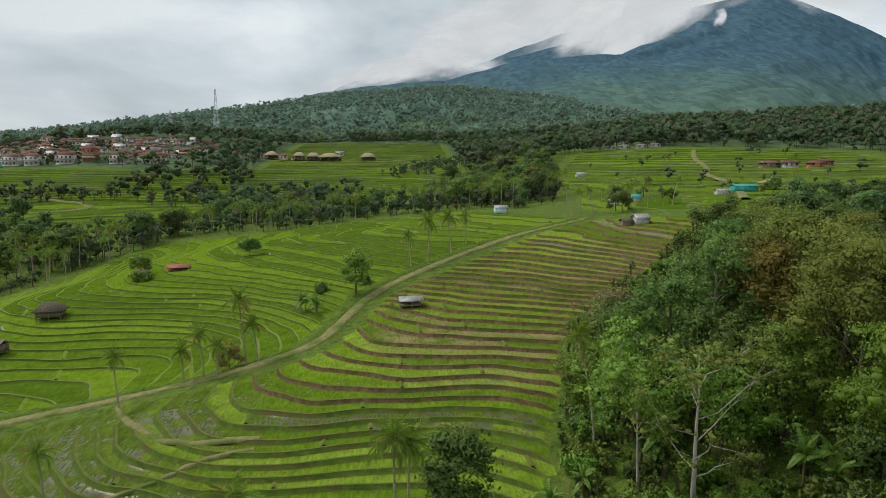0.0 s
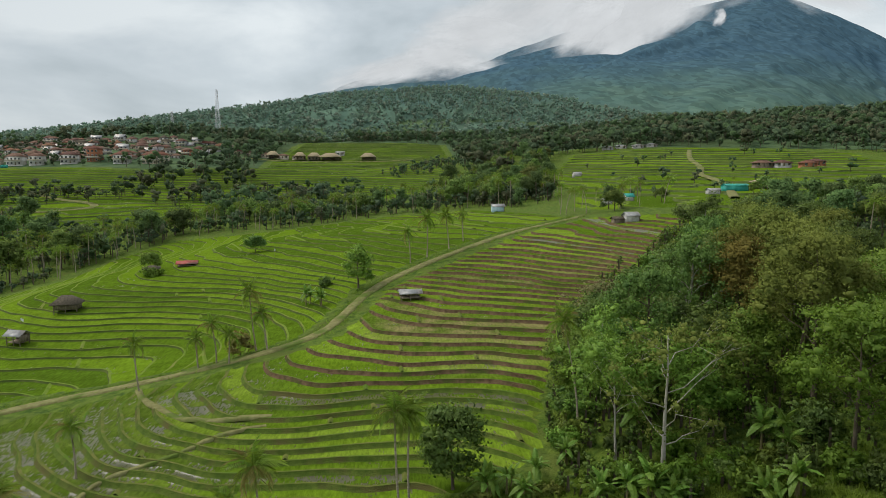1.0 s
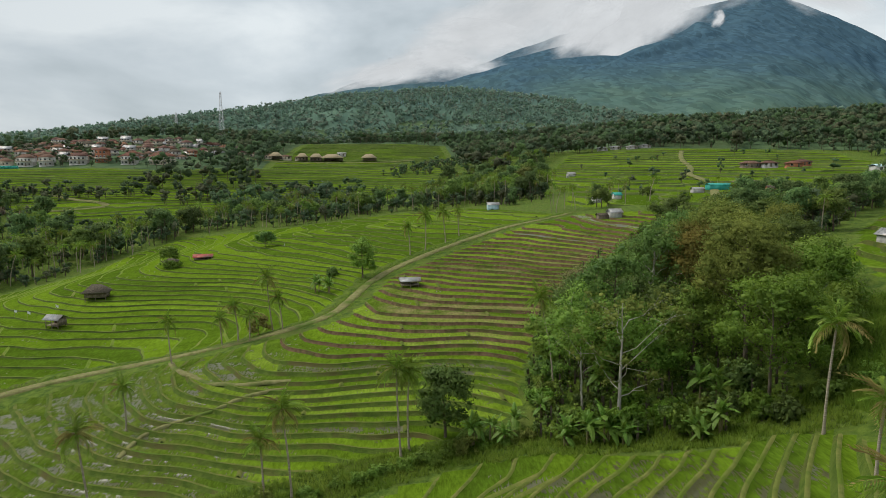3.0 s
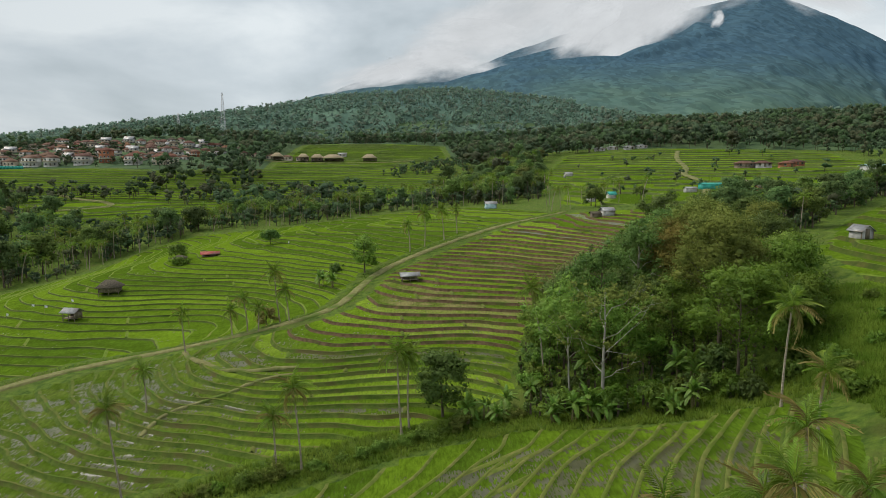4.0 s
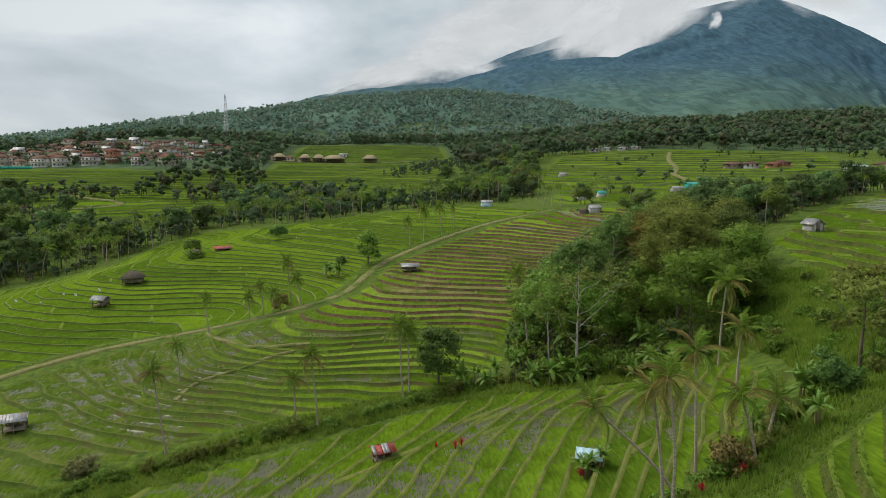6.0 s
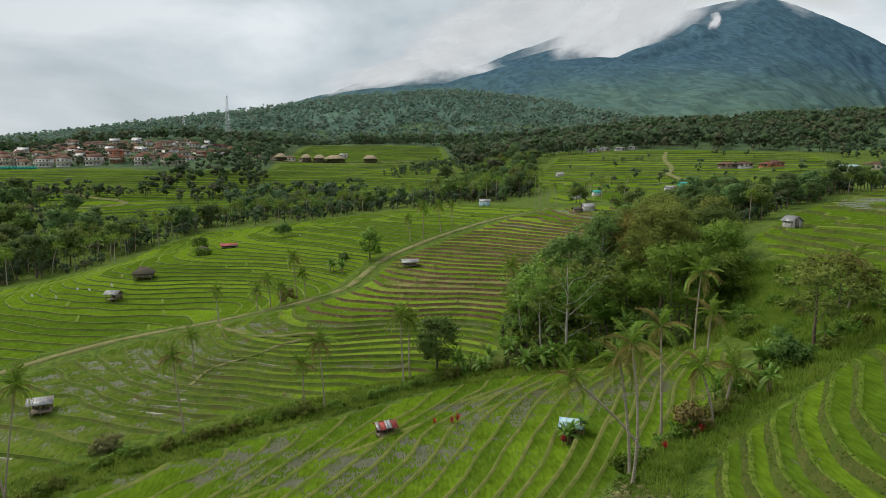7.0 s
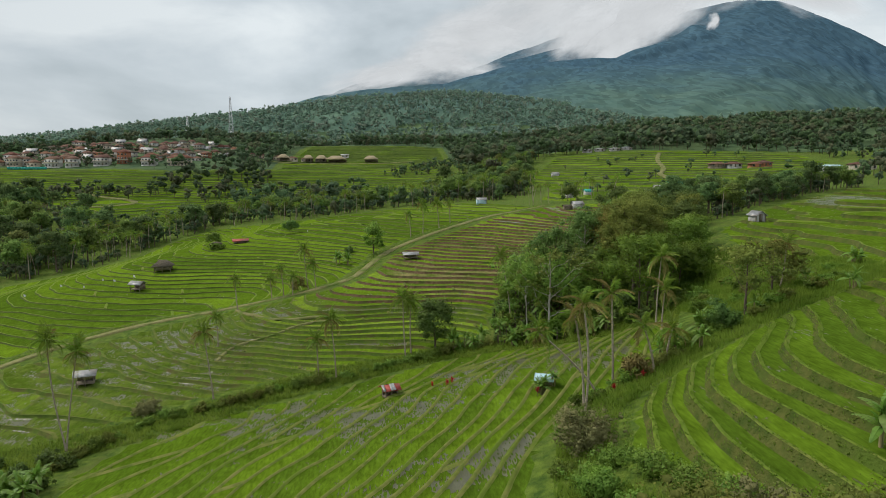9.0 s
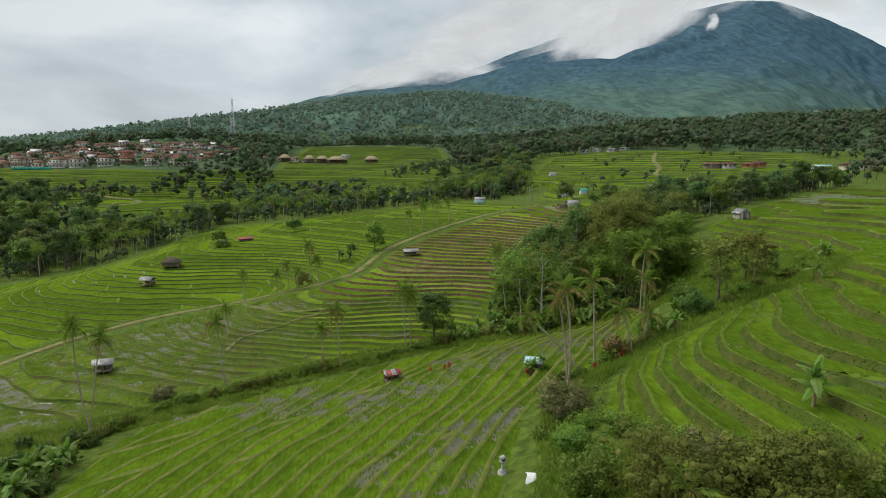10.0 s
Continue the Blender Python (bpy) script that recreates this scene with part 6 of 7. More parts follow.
def house(at, lx, ly, wall, rise, m_wall, m_roof, label, turn=0.0, floors=1, hip=True, category="house", name="house", z=None):
    """A house with storeys, a tiled roof with eaves, a door and windows with frames and sills."""
    ob = tagged(new(name), label, category, "village houses" if name == "house" else "")
    h = wall * floors
    part("wall", Geo().box((-lx / 2, -ly / 2, -2.0), (lx / 2, ly / 2, h)).box((-lx / 2 - 0.1, -ly / 2 - 0.1, -2.0), (lx / 2 + 0.1, ly / 2 + 0.1, 0.25)), m_wall, ob)
    if floors > 1:
        part("floor_band", Geo().box((-lx / 2 - 0.5, -ly / 2 - 0.9, wall - 0.1), (lx / 2 + 0.5, ly / 2 + 0.1, wall + 0.08)), M_WHITE, ob)
        part("balcony_rail", Geo().box((-lx / 2 - 0.5, -ly / 2 - 0.9, wall + 0.08), (lx / 2 + 0.5, -ly / 2 - 0.82, wall + 0.9)), M_CREAM, ob)
    r = Geo()
    (roof_hip if hip else roof_gable)(r, lx, ly, h, rise, 0.7, 0.14)
    if hip:
        k = max(0.2, (lx - ly) / 2)
        r.box((-k - 0.1, -0.12, h + rise + 0.06), (k + 0.1, 0.12, h + rise + 0.26))
    part("roof", r, m_roof, ob)
    n = max(2, int(lx / 2.4))
    for fl in range(floors):
        for q in range(n):
            x = -lx / 2 + lx * (q + 0.5) / n
            z0 = fl * wall
            if fl == 0 and q == n // 2:
                door = part("door", Geo().box((x - 0.45, -ly / 2 - 0.06, 0.1), (x + 0.45, -ly / 2 - 0.01, 2.15)), M_WOOD, ob)
                continue
            win = part("window", Geo().box((x - 0.55, -ly / 2 - 0.04, z0 + 0.95), (x + 0.55, -ly / 2 - 0.01, z0 + 2.1)), M_DARK, ob)
            part("frame", Geo().box((x - 0.65, -ly / 2 - 0.08, z0 + 2.1), (x + 0.65, -ly / 2 - 0.01, z0 + 2.22)).box((x - 0.65, -ly / 2 - 0.08, z0 + 0.83), (x - 0.55, -ly / 2 - 0.01, z0 + 2.1))
                 .box((x + 0.55, -ly / 2 - 0.08, z0 + 0.83), (x + 0.65, -ly / 2 - 0.01, z0 + 2.1)).box((x - 0.03, -ly / 2 - 0.07, z0 + 0.95), (x + 0.03, -ly / 2 - 0.041, z0 + 2.1)), M_WHITE, win)
            part("sill", Geo().box((x - 0.7, -ly / 2 - 0.16, z0 + 0.83), (x + 0.7, -ly / 2 - 0.01, z0 + 0.95)), M_WHITE, win)
    ob.matrix_basis = pose(at[0], at[1], float(land(*at)) if z is None else z, rz=turn)
    return ob


open_hut((-0.6, 104.2), 3.3, 2.0, 1.35, 0.45, M_TIN, "open field hut with a patched tin roof on wooden posts", 8, sides=1)
open_hut((-66.9, 121.5), 4.2, 3.0, 1.4, 1.5, M_THATCH, "dark thatched field hut with low walls", 10, thatch=True, sides=3)
open_hut((-67.6, 106.3), 2.8, 2.2, 1.8, 0.6, M_TIN, "small hut with a pale tin roof among rice", -14, sides=2)
open_hut((-3.2, 29.2), 1.8, 1.5, 1.6, 0.38, M_TIN_RED, "small hut with a rusty red and white tin roof", 22, sides=2, stripes=True)
open_hut((-53.4, 50.2), 2.7, 2.2, 1.9, 0.55, M_TIN, "open field hut with a white tin roof on posts", 20, sides=1)
open_hut((14.3, 13.0), 1.4, 1.2, 1.5, 0.35, M_TIN_BLUE, "tiny shack with a pale blue tin roof behind banana leaves", -20, sides=3)
open_hut((-53.8, 151), 4.2, 2.6, 0.8, 0.5, M_TIN_RED, "low shelter with a faded red tin roof", 14, sides=2, floor=0.2)
open_hut((-59.4, 144), 2.6, 2.0, 1.5, 0.6, M_THATCH, "small dark hut hidden by shrubs", 10, thatch=True, sides=3)
open_hut((127.3, 229), 6.5, 5.5, 2.2, 1.2, M_THATCH_LT, "open pavilion with a pale spreading roof", 5, thatch=True, category="pavilion", name="pavilion")


def gable_hut(at, lx, ly, wall, rise, m_wall, m_roof, label, turn):
    """A closed hut with gabled walls and a tin roof."""
    ob = tagged(new("field_hut"), label, "hut")
    g = Geo().box((-lx / 2, -ly / 2, -0.8), (lx / 2, ly / 2, wall))
    for s in (-1, 1):
        v = [(s * lx / 2 - 0.02, -ly / 2, wall), (s * lx / 2 - 0.02, ly / 2, wall), (s * lx / 2 - 0.02, 0, wall + rise), (s * lx / 2 + 0.02, -ly / 2, wall), (s * lx / 2 + 0.02, ly / 2, wall), (s * lx / 2 + 0.02, 0, wall + rise)]
        g.solid(v, [(0, 1, 2), (5, 4, 3), (0, 2, 5, 3), (1, 4, 5, 2)])
    part("wall", g, m_wall, ob)
    r = Geo()
    roof_gable(r, lx, ly, wall, rise, 0.3, 0.05)
    ribs(ob, lx, ly, wall, rise, 0.3, m_roof)
    part("roof", r, m_roof, ob)
    part("door", Geo().box((lx / 2 + 0.005, -0.4, 0), (lx / 2 + 0.06, 0.4, 1.6)), M_WOOD, ob)
    for s in (-1, 1):
        part("corner_post", Geo().box((lx / 2 - 0.08, s * ly / 2 - 0.06, -0.6), (lx / 2 + 0.07, s * ly / 2 + 0.06, wall)), M_WOOD, ob)
    ob.matrix_basis = pose(at[0], at[1], ground(*at), rz=turn)
    return ob


gable_hut((69.4, 73.6), 2.3, 2.2, 1.35, 0.75, M_CONCRETE, M_TIN, "small grey hut with a pale tin gable roof", -78)
gable_hut((50.5, 144), 3.0, 2.4, 1.4, 0.75, M_CONCRETE, M_TIN, "white-roofed hut beside rice terraces", 12)
gable_hut((47.6, 144.5), 2.4, 1.9, 1.0, 0.45, M_WOOD, M_THATCH, "low dark shed beside a white-roofed hut", 8)
gable_hut((27.5, 207), 3.8, 2.8, 1.8, 0.7, M_TIN_BLUE, M_TIN, "pale blue hut among palms", 5)
gable_hut((112.5, 220), 8.0, 4.2, 1.9, 0.5, M_TEAL, M_TEAL, "teal-painted shed with a low roof", 4)
gable_hut((103, 216), 4.0, 2.6, 1.5, 0.5, M_CONCRETE, M_TIN, "grey shed with a tin roof", 6)
gable_hut((70, 205), 2.6, 2.2, 1.5, 0.8, M_WHITE, M_TEAL, "small white hut with a green roof", 10)
gable_hut((62, 202), 2.8, 2.2, 1.4, 0.5, M_CONCRETE, M_TIN, "small tin-roofed hut in rice fields", 5)
gable_hut((84, 330), 4, 3, 1.4, 0.7, M_CONCRETE, M_TIN, "small pale-roofed hut in distant rice fields", 12)
gable_hut((20, 330), 4, 3, 1.4, 0.7, M_TEAL, M_TIN, "small hut with a pale roof on a green slope", 12)
gable_hut((121, 200), 3.0, 2.4, 1.5, 0.8, M_BRICK, M_THATCH, "small brick shrine hut in rice fields", 12)
gable_hut((-196, 300), 6, 4, 2.0, 1.5, M_WOOD, M_THATCH_LT, "tan-roofed hut beside a lane", 20)
for i, (x, y, lx, ly, col, roof, turn) in enumerate(((188, 324, 8, 4.5, M_CONCRETE, M_TILE_DK, 4), (198, 318, 7, 4.5, M_BRICK, M_TILE, -6), (207, 326, 8, 5, M_BRICK, M_TILE_DK, 8), (179, 326, 9, 4, M_WOOD, M_TILE_DK, 2))):
    house((x, y), lx, ly, 2.0, 1.3, col, roof, "low house with a brown tiled roof below woods", turn)
house((214, 274), 9, 6, 2.6, 0.8, M_WHITE, M_TIN_BLUE, "white house with a pale blue roof", 2, hip=False)
house((232, 276), 12, 6, 2.6, 1.2, M_CREAM, M_TILE_DK, "long house with a brown roof", -2)
for i in range(4):
    house((132 + i * 10.5, 440 + (i % 2) * 4), 7, 4, 1.6, 0.8, M_CONCRETE, M_TIN, "pale low building at a wood's edge", i * 5 - 8)

# village along the plateau
VILLAGE = [(-180, 467, 17, 6, 2, M_CREAM, M_TILE, "long two-storey building with red tiled roof"), (-203, 467, 10, 7, 2, M_WHITE, M_TILE, "white two-storey house with orange tiled roof"),
           (-226, 476, 8, 7, 3, M_BRICK, M_TILE, "tall brick tower-like house with tiled roof"), (-240, 470, 11, 7, 2, M_WHITE, M_TILE_DK, "white two-storey house with brown tiled roof"),
           (-262, 469, 9, 6, 2, M_WHITE, M_TILE_DK, "white house with dark tiled roof"), (-277, 470, 11, 6, 2, M_WHITE, M_TILE_DK, "white two-storey house with dark roof"),
           (-294, 474, 8, 6, 1, M_CREAM, M_TILE_DK, "cream house with old tiled roof"), (-309, 476, 10, 7, 2, M_CREAM, M_TILE_DK, "yellowish two-storey village house"),
           (-327, 470, 11, 8, 1, M_WOOD, M_THATCH_LT, "broad hall with a brown spreading roof"), (-322, 494, 9, 7, 2, M_WHITE, M_TILE, "white gabled house with red roof"), (-345, 492, 9, 7, 2, M_CREAM, M_TILE, "cream house with red tiled roof")]
for x, y, lx, ly, fl, mw, mr, words in VILLAGE:
    house((x, y), lx, ly, 3.0, 2.4, mw, mr, words, SHRUBS.uniform(-8, 8), fl)
for i in range(126):
    row = i // 21
    x = -348 + (i % 21) * 8.2 + SHRUBS.uniform(-3, 3) + row * 5
    y = 484 + row * 20 + SHRUBS.uniform(-6, 6)
    mw = SHRUBS.choice((M_CREAM, M_CREAM, M_BRICK, M_CONCRETE, M_WHITE))
    mr = SHRUBS.choice((M_TILE, M_TILE_DK, M_TILE_DK, M_TILE_DK, M_TILE_DK, M_TIN, M_THATCH))
    house((x, y), SHRUBS.uniform(5.5, 8.5), SHRUBS.uniform(4.5, 6), 2.5, SHRUBS.uniform(1.5, 2.3), mw, mr,
          {M_TILE: "village house with orange tiled roof", M_TILE_DK: "village house with old brown tiled roof", M_TIN: "village house with pale tin roof", M_THATCH: "village shrine house with dark thatch"}[mr],
          SHRUBS.uniform(-25, 25), SHRUBS.choice((1, 1, 1, 2)), hip=mr is not M_TIN)
part_fence = tagged(new("fence"), "green mesh construction fence in front of houses", "fence")
for k in range(12):
    part("panel", Geo().box((k * 2.4, -0.03, 0), (k * 2.4 + 2.34, 0.03, 2.2)), M_TEAL, part_fence)
part_fence.matrix_basis = pose(-306, 459, float(land(-292, 459)), rz=2)

# pavilions beside the far road
for x, y, lx, ly, words in ((-70, 558, 17, 11, "broad open restaurant pavilion with straw roof"), (-84, 562, 10, 9, "straw-roofed open dining pavilion"), (-96, 562, 9, 8, "straw-roofed open dining pavilion"), (-38, 556, 12, 9, "broad two-tier straw-roofed pavilion"), (-118, 558, 9, 7, "small dark-roofed open pavilion")):
    open_hut((x, y, float(land(x, y)) + 0.3), lx, ly, 3.0, 3.2, M_THATCH_LT if x > -130 else M_THATCH, words, SHRUBS.uniform(-8, 8), thatch=True, sides=1, category="pavilion", name="pavilion")
for i in range(6):
    house((-150 + i * 13, 566), 9, 6, 2.6, 1.4, M_CREAM, M_TILE_DK, "low dark-roofed building beside pavilions", SHRUBS.uniform(-5, 5))
ribbon("road", [(-150, 548), (-110, 547), (-70, 546), (-30, 545), (0, 560)], 3.4, M_PATH, "pale road beside pavilions", "road", 0.4)
house((-66, 600), 7, 5, 2.4, 0.8, M_WHITE, M_TIN, "small white hut on a green slope", 0, hip=False)


def mast(at, tall):
    """A four-legged lattice tower with cross braces and aerials."""
    ob = tagged(new("radio_mast"), "tall grey lattice radio mast above woods", "mast")
    for sx, sy in ((-1, -1), (1, -1), (1, 1), (-1, 1)):
        part("leg", Geo().tube([(sx * 2.6, sy * 2.6, -2), (sx * 0.5, sy * 0.5, tall)], [0.16, 0.10], 5), M_STEEL, ob)
    levels = np.linspace(0, tall, 15)
    for a, b in zip(levels[:-1], levels[1:]):
        ra, rb = 2.6 - 2.1 * a / tall, 2.6 - 2.1 * b / tall
        for q in range(4):
            c, s = [(1, 0), (0, 1), (-1, 0), (0, -1)][q]
            p = lambda r, u, z: (c * r - s * u, s * r + c * u, z)
            for u, v in ((p(ra, -ra, a), p(rb, rb, b)), (p(ra, ra, a), p(rb, -rb, b)), (p(rb, -rb, b), p(rb, rb, b))):
                part("brace", Geo().tube([u, v], [0.06, 0.06], 4), M_STEEL, ob)
    for k in range(3):
        part("aerial", Geo().box((0.6, -0.3, tall - 3 - 4 * k), (0.9, 0.3, tall - 1 - 4 * k)), M_WHITE, ob)
    ob.matrix_basis = pose(at[0], at[1], float(land(*at)))
    return ob


mast((-186, 640), 46)
mast((-250, 700), 30)

# small things in the fields
for x, y, h in ((-79.4, 113.4, 1.5), (-72.4, 115.5, 1.4), (-89.5, 112.5, 1.5), (-75.5, 111, 1.7), (-82, 109, 1.4), (-96, 108, 1.4), (-33, 150, 1.8)):
    ob = tagged(new("scare_flag"), "white cloth flag on a thin pole in rice", "flag", "bird scare flags")
    part("pole", Geo().tube([(0, 0, -0.3), (0.03, 0, h)], [0.025, 0.015], 5), M_WOOD, ob)
    w = np.linspace(0, 1, 5)
    v = np.concatenate([np.stack([0.03 + w * 0.55, 0.06 * np.sin(w * 6), h - 0.02 - 0.25 * w], -1), np.stack([0.03 + w * 0.5, 0.06 * np.sin(w * 6 + 1), h - 0.55 - 0.22 * w], -1)])
    part("cloth", Geo().solid(v, [(k, k + 1, k + 6, k + 5) for k in range(4)]), M_FLAG, ob)
    ob.matrix_basis = pose(x, y, ground(x, y), rz=SHRUBS.uniform(0, 90))


def shrine(at):
    """A small stone post on a plinth with a capped niche."""
    ob = tagged(new("shrine_post"), "small weathered stone shrine post beside a ditch", "shrine")
    part("plinth", Geo().box((-0.28, -0.28, -0.3), (0.28, 0.28, 0.25)).box((-0.22, -0.22, 0.25), (0.22, 0.22, 0.35)), M_CONCRETE, ob)
    part("shaft", Geo().tube([(0, 0, 0.35), (0, 0, 0.6), (0, 0, 0.95)], [0.15, 0.12, 0.14], 8), M_CONCRETE, ob)
    cap = Geo().box((-0.22, -0.22, 0.95), (0.22, 0.22, 1.02)).box((-0.18, -0.18, 1.02), (-0.13, 0.18, 1.25)).box((0.13, -0.18, 1.02), (0.18, 0.18, 1.25)).box((-0.18, 0.13, 1.02), (0.18, 0.18, 1.25))
    cap.solid([(-0.25, -0.25, 1.25), (0.25, -0.25, 1.25), (0.25, 0.25, 1.25), (-0.25, 0.25, 1.25), (0, 0, 1.5)], [(0, 1, 4), (1, 2, 4), (2, 3, 4), (3, 0, 4), (3, 2, 1, 0)])
    part("niche", cap, M_CONCRETE, ob)
    ob.matrix_basis = pose(at[0], at[1], ground(*at), rz=20)


shrine((6.4, -17.2))
k = np.linspace(0, 1, 7)
top = float(land(8, -20)) + 0.35
wv = np.concatenate([np.stack([7.6 + 0.1 * np.sin(k * 7), -19.6 - k * 1.0, top - k ** 2 * 0.9], -1), np.stack([8.25 + 0.08 * np.sin(k * 5), -19.7 - k * 1.0, top - k ** 2 * 0.9], -1)])
tagged(new("water", Geo().solid(wv, [(q, q + 1, q + 8, q + 7) for q in range(6)]).mesh("water", [M_FLAG], True)), "white water spilling from a ditch into a paddy", "water", kind="structure")

# grass on the nearer banks
def crop(name, field, spacing, tall, limit, seed, label, mat, table, category):
    """Tufts over the faces of a field, as one mesh."""
    rng = np.random.default_rng(seed)
    tri, wet = table[field]
    c = tri.mean(1)
    use = limit(c[:, 0], c[:, 1])
    tri, wet = tri[use], wet[use]
    area = np.abs(np.cross(tri[:, 1, :2] - tri[:, 0, :2], tri[:, 2, :2] - tri[:, 0, :2])) / 2
    n = rng.poisson(area / spacing ** 2 * np.clip(1 - 1.1 * wet, 0.2, 1))
    t = np.repeat(tri, n, 0)
    a, b = rng.random((len(t), 1)), rng.random((len(t), 1))
    over = (a + b) > 1
    a, b = np.where(over, 1 - a, a), np.where(over, 1 - b, b)
    p = t[:, 0] + (t[:, 1] - t[:, 0]) * a + (t[:, 2] - t[:, 0]) * b
    m = len(p)
    vs = []
    for q in range(3):
        w = rng.uniform(0, 2 * np.pi, (m, 1))
        d = np.concatenate([np.cos(w), np.sin(w)], 1)
        h = tall * rng.uniform(0.7, 1.25, (m, 1))
        s = spacing * 0.5
        base = np.concatenate([p[:, :2] - d * s * 0.4, p[:, 2:] - 0.02], 1)
        base2 = np.concatenate([p[:, :2] + d * s * 0.4, p[:, 2:] - 0.02], 1)
        side = np.concatenate([-d[:, 1:], d[:, :1]], 1)
        tip = np.concatenate([p[:, :2] + side * s * (0.7 + 0.9 * rng.random((m, 1))) + d * s * rng.uniform(-0.5, 0.5, (m, 1)), p[:, 2:] + h], 1)
        flip = np.where((np.cross(base2 - base, tip - base)[:, 2] < 0)[:, None, None], np.stack([base2, base, tip], 1), np.stack([base, base2, tip], 1))
        vs.append(flip)
    v = np.concatenate(vs).reshape(-1, 3)
    return tagged(new(name, mesh_of(name, v, np.arange(len(v)).reshape(-1, 3), [mat], normals=np.tile([0.0, 0.0, 1.0], (len(v), 1)))), label, category, kind="stuff")


crop("grass", "east", 0.24, 0.12, lambda x, y: (y < 40) & (x < 60), 5, "tufts of grass on terrace banks", M_GRASS, BANKS, "grass")


def meadow(name, poly, count, tall, seed, label):
    """Rough grass over untilled ground, as one mesh."""
    rng = np.random.default_rng(seed)
    p = np.array(poly, float)
    q = rng.uniform(p.min(0), p.max(0), (count * 4, 2))
    q = q[inside(q[:, 0], q[:, 1], poly) > 0][:count]
    for f in FIELDS.values():
        q = q[inside(q[:, 0], q[:, 1], f["poly"]) < 2.0]
    z = land(q[:, 0], q[:, 1])
    n, per = len(q), 5
    b = np.repeat(np.column_stack([q, z]), per, 0) + np.column_stack([rng.normal(0, 0.12, (n * per, 2)), np.zeros(n * per)])
    w = rng.uniform(0, 2 * np.pi, n * per)
    d = np.column_stack([np.cos(w), np.sin(w), 0 * w])
    h = tall * rng.uniform(0.5, 1.4, (n * per, 1))
    tip = b + d * h * 0.6 + [0, 0, 1] * h
    side = np.column_stack([-d[:, 1], d[:, 0], 0 * w]) * 0.05
    v = np.stack([b - side - [0, 0, 0.03], b + side - [0, 0, 0.03], tip], 1)[:, ::-1].reshape(-1, 3)
    return tagged(new(name, mesh_of(name, v, np.arange(len(v)).reshape(-1, 3), [M_GRASS], normals=np.tile([0.0, 0.0, 1.0], (len(v), 1)))), label, "grass", kind="stuff")


meadow("grass", [(7, -26), (11, -8), (14, -1), (24, 8), (33, 13), (40, 40), (58, 40), (58, 14), (40, 9), (28, 3), (17, -5), (12, -16), (20, -30), (36, -62), (8, -50)], 14000, 0.5, 51, "rough green grass on the banks between fields")
meadow("grass", [(38, 38), (42, 46), (48, 58), (56, 50), (57, 28), (52, 17), (40, 14), (37, 28)], 9000, 0.6, 54, "tall green grass on a slope above a ravine")
meadow("grass", [(-60, 14), (-46, 24), (-21, 38), (6, 46), (20, 41), (36, 30), (40, 40), (22, 52), (2, 52), (-21, 45), (-46, 33), (-62, 24)], 9000, 0.5, 52, "rough green grass along a gully")
meadow("grass", [(-78, 58), (-68, 68), (-53, 79), (-30, 83), (-12, 92), (-7, 112), (16, 134), (46, 167), (43, 171), (12, 138), (-11, 114), (-16, 94), (-30, 87), (-53, 83), (-70, 72)], 6000, 0.3, 53, "short grass along a dirt track")


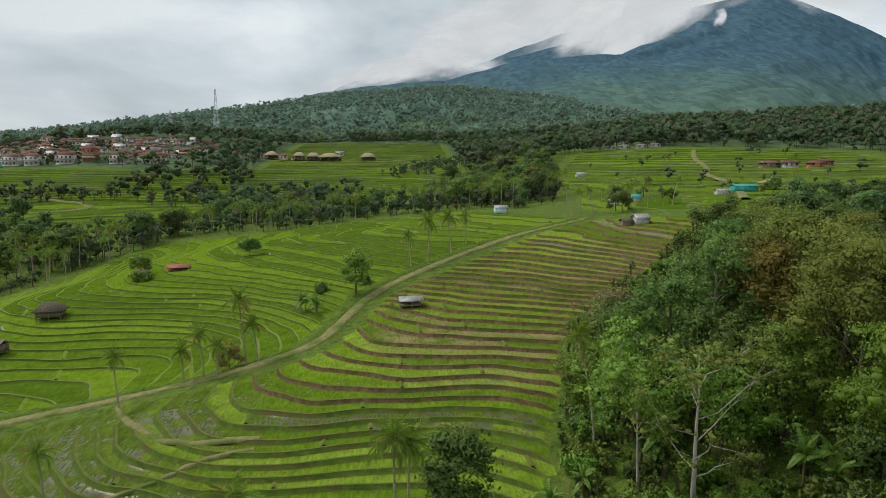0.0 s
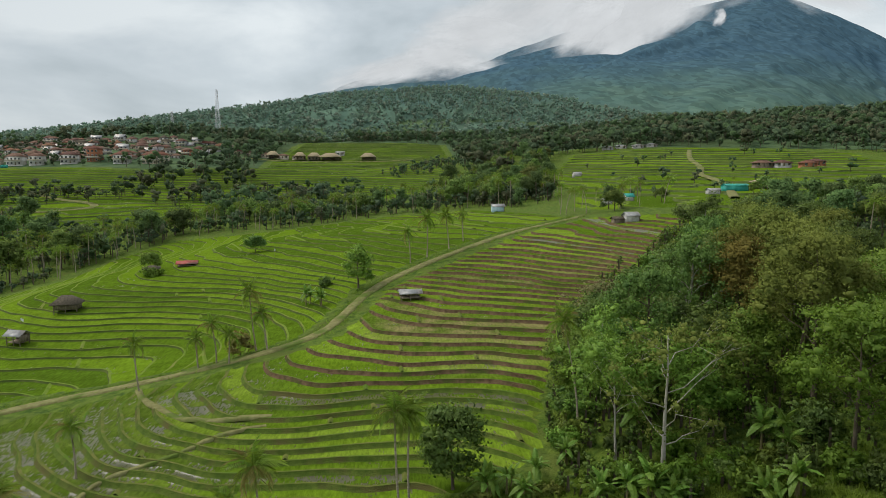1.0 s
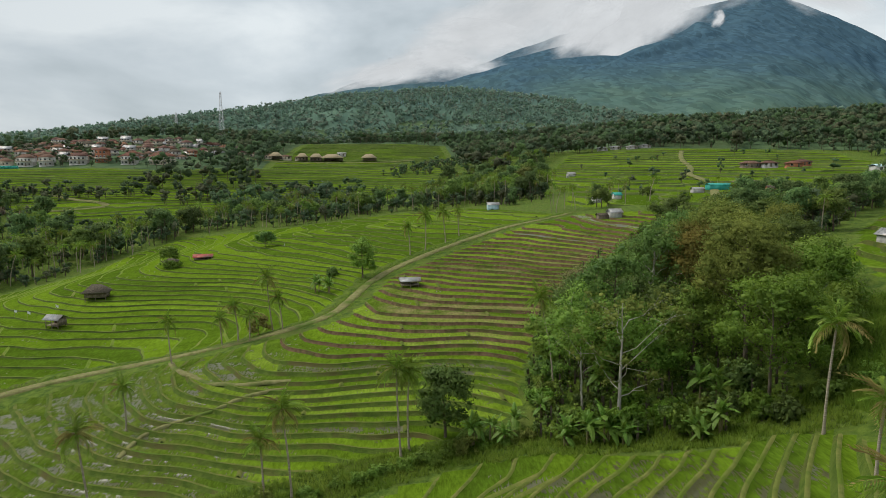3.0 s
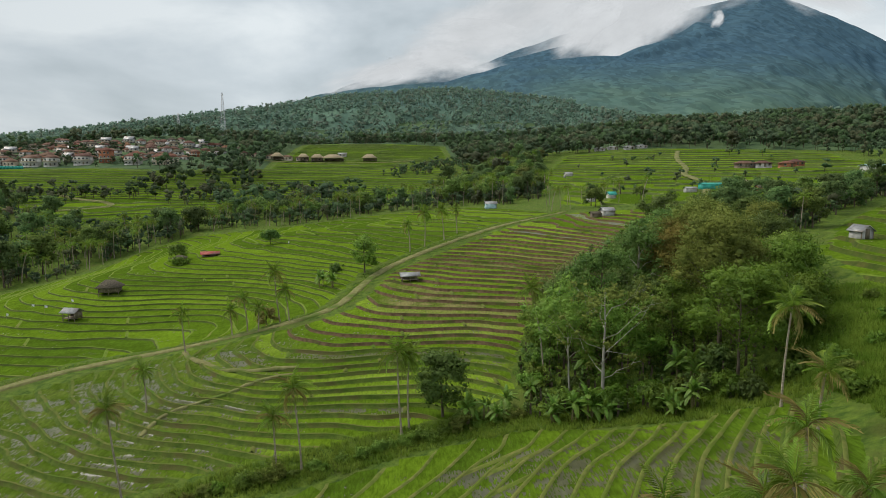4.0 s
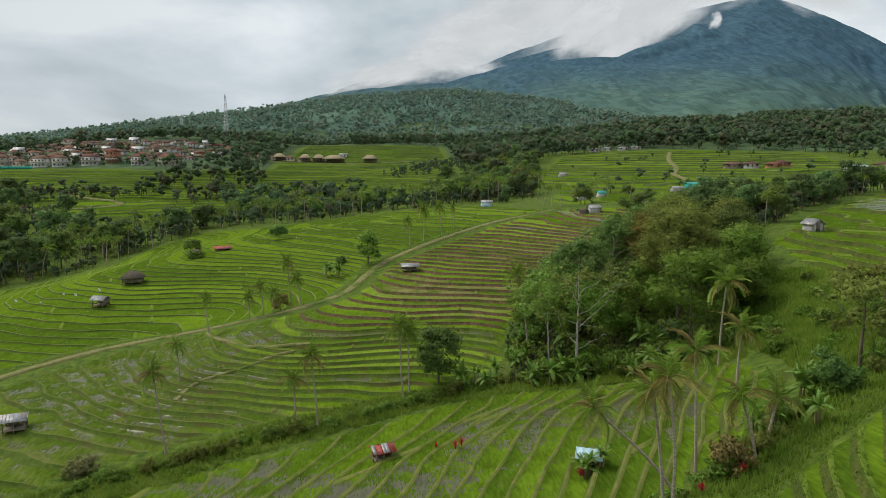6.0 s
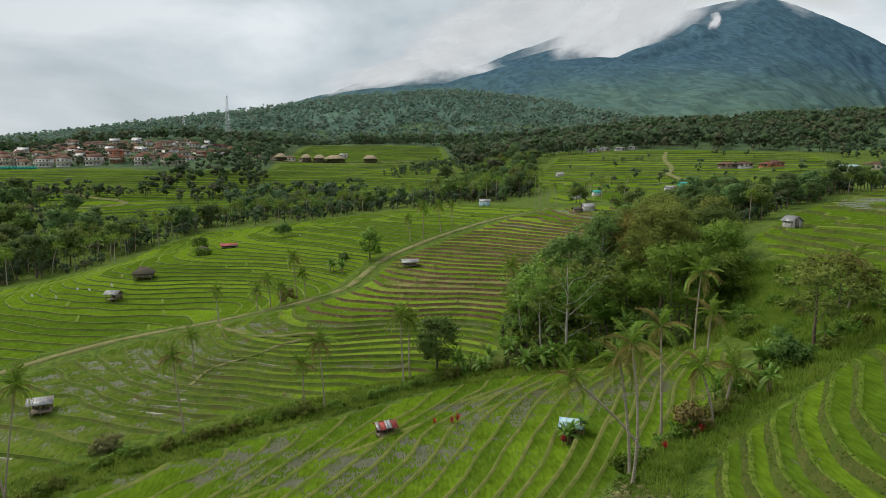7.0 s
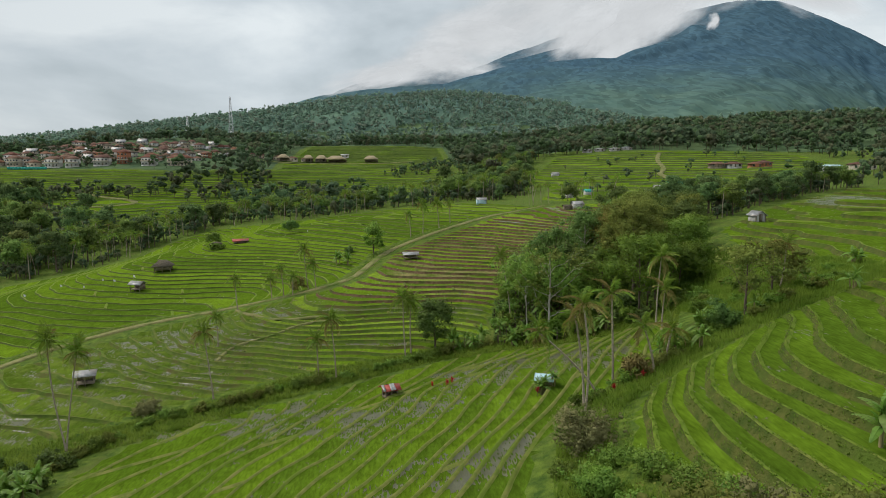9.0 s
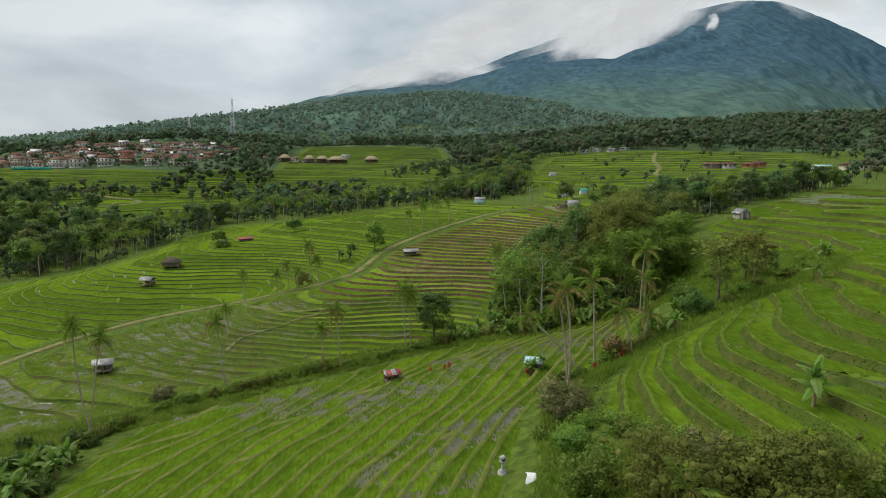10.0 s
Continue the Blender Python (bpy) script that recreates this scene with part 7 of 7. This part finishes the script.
# cloud on the mountain
def cloud_material():
    m = bpy.data.materials.new("cloud")
    m.use_nodes = True
    n, l = m.node_tree.nodes, m.node_tree.links
    n.clear()
    out = n.new("ShaderNodeOutputMaterial")
    co = n.new("ShaderNodeTexCoord")
    fall = n.new("ShaderNodeVectorMath")
    fall.operation = "LENGTH"
    l.new(co.outputs["Object"], fall.inputs[0])
    info = n.new("ShaderNodeObjectInfo")
    noise_n = n.new("ShaderNodeTexNoise")
    noise_n.noise_dimensions = "4D"
    noise_n.inputs["Scale"].default_value, noise_n.inputs["Detail"].default_value, noise_n.inputs["Roughness"].default_value = 1.7, 7, 0.6
    l.new(co.outputs["Object"], noise_n.inputs["Vector"])
    seed = n.new("ShaderNodeMath")
    seed.operation = "MULTIPLY"
    seed.inputs[1].default_value = 30
    l.new(info.outputs["Random"], seed.inputs[0])
    l.new(seed.outputs["Value"], noise_n.inputs["W"])
    add = n.new("ShaderNodeMath")
    add.operation = "MULTIPLY_ADD"
    add.inputs[1].default_value, add.inputs[2].default_value = -0.95, 0.32
    l.new(fall.outputs["Value"], add.inputs[0])
    total = n.new("ShaderNodeMath")
    total.operation = "ADD"
    l.new(add.outputs["Value"], total.inputs[0])
    l.new(noise_n.outputs["Fac"], total.inputs[1])
    edge = n.new("ShaderNodeMapRange")
    edge.interpolation_type = "SMOOTHSTEP"
    edge.inputs["From Min"].default_value, edge.inputs["From Max"].default_value = 0.05, 0.55
    l.new(total.outputs["Value"], edge.inputs["Value"])
    tone = n.new("ShaderNodeMapRange")
    tone.inputs["From Min"].default_value, tone.inputs["From Max"].default_value = 0.3, 0.7
    tone.inputs["To Min"].default_value, tone.inputs["To Max"].default_value = 0.60, 0.74
    l.new(noise_n.outputs["Fac"], tone.inputs["Value"])
    # daylight on the cloud is given as a glow of the sheet itself
    em = n.new("ShaderNodeEmission")
    em.inputs["Color"].default_value = (0.93, 0.97, 1.0, 1)
    l.new(tone.outputs["Result"], em.inputs["Strength"])
    tr = n.new("ShaderNodeBsdfTransparent")
    mix = n.new("ShaderNodeMixShader")
    l.new(edge.outputs["Result"], mix.inputs["Fac"])
    l.new(tr.outputs["BSDF"], mix.inputs[1])
    l.new(em.outputs["Emission"], mix.inputs[2])
    l.new(mix.outputs["Shader"], out.inputs["Surface"])
    return m


M_CLOUD = cloud_material()


def cloud(x, y, z, wide, tall, roll=0.0):
    """A bank of cloud far off, as a soft-edged billowing sheet."""
    u, v = np.meshgrid(np.linspace(-1, 1, 25), np.linspace(-1, 1, 25))
    bulge = -0.22 * (1 - np.clip(u * u + v * v, 0, 1)) + 0.10 * (fbm(u * 3 + x, v * 3 + z, 3, 7) - 0.5)
    i = np.arange(u.size).reshape(u.shape)
    f = np.stack([i[:-1, :-1], i[:-1, 1:], i[1:, 1:], i[1:, :-1]], -1).reshape(-1, 4)
    ob = tagged(new("cloud", mesh_of("cloud", np.stack([u, bulge, v], -1).reshape(-1, 3), f, [M_CLOUD], smooth=True)), "soft grey-white cloud drifting over the mountain", "cloud", kind="structure")
    ob.matrix_basis = pose(x, y, z, 0, roll, 0) @ Matrix.Diagonal((wide, 260, tall, 1))
    ob.visible_shadow = False
    return ob


def bank_place(across, up, far):
    return ((across - 732) / 1162 * far, far, 25 + (286 - up) / 1162 * far)


for px, py, far, wide, tall, roll in ((1100, 15, 3250, 800, 330, -26), (1085, 66, 3000, 380, 230, -30), (1040, 60, 3000, 300, 150, -30), (1150, 30, 3150, 420, 200, -30), (1235, -30, 3300, 700, 240, -10), (1262, 40, 3150, 46, 60, 20),
                                      (1425, -10, 3300, 420, 130, 16), (785, 112, 3100, 380, 150, -4), (690, 134, 3120, 460, 100, -14), (940, 24, 3950, 900, 330, -18), (850, 70, 3950, 560, 210, 0)):
    cloud(*bank_place(px, py, far), wide, tall, roll)
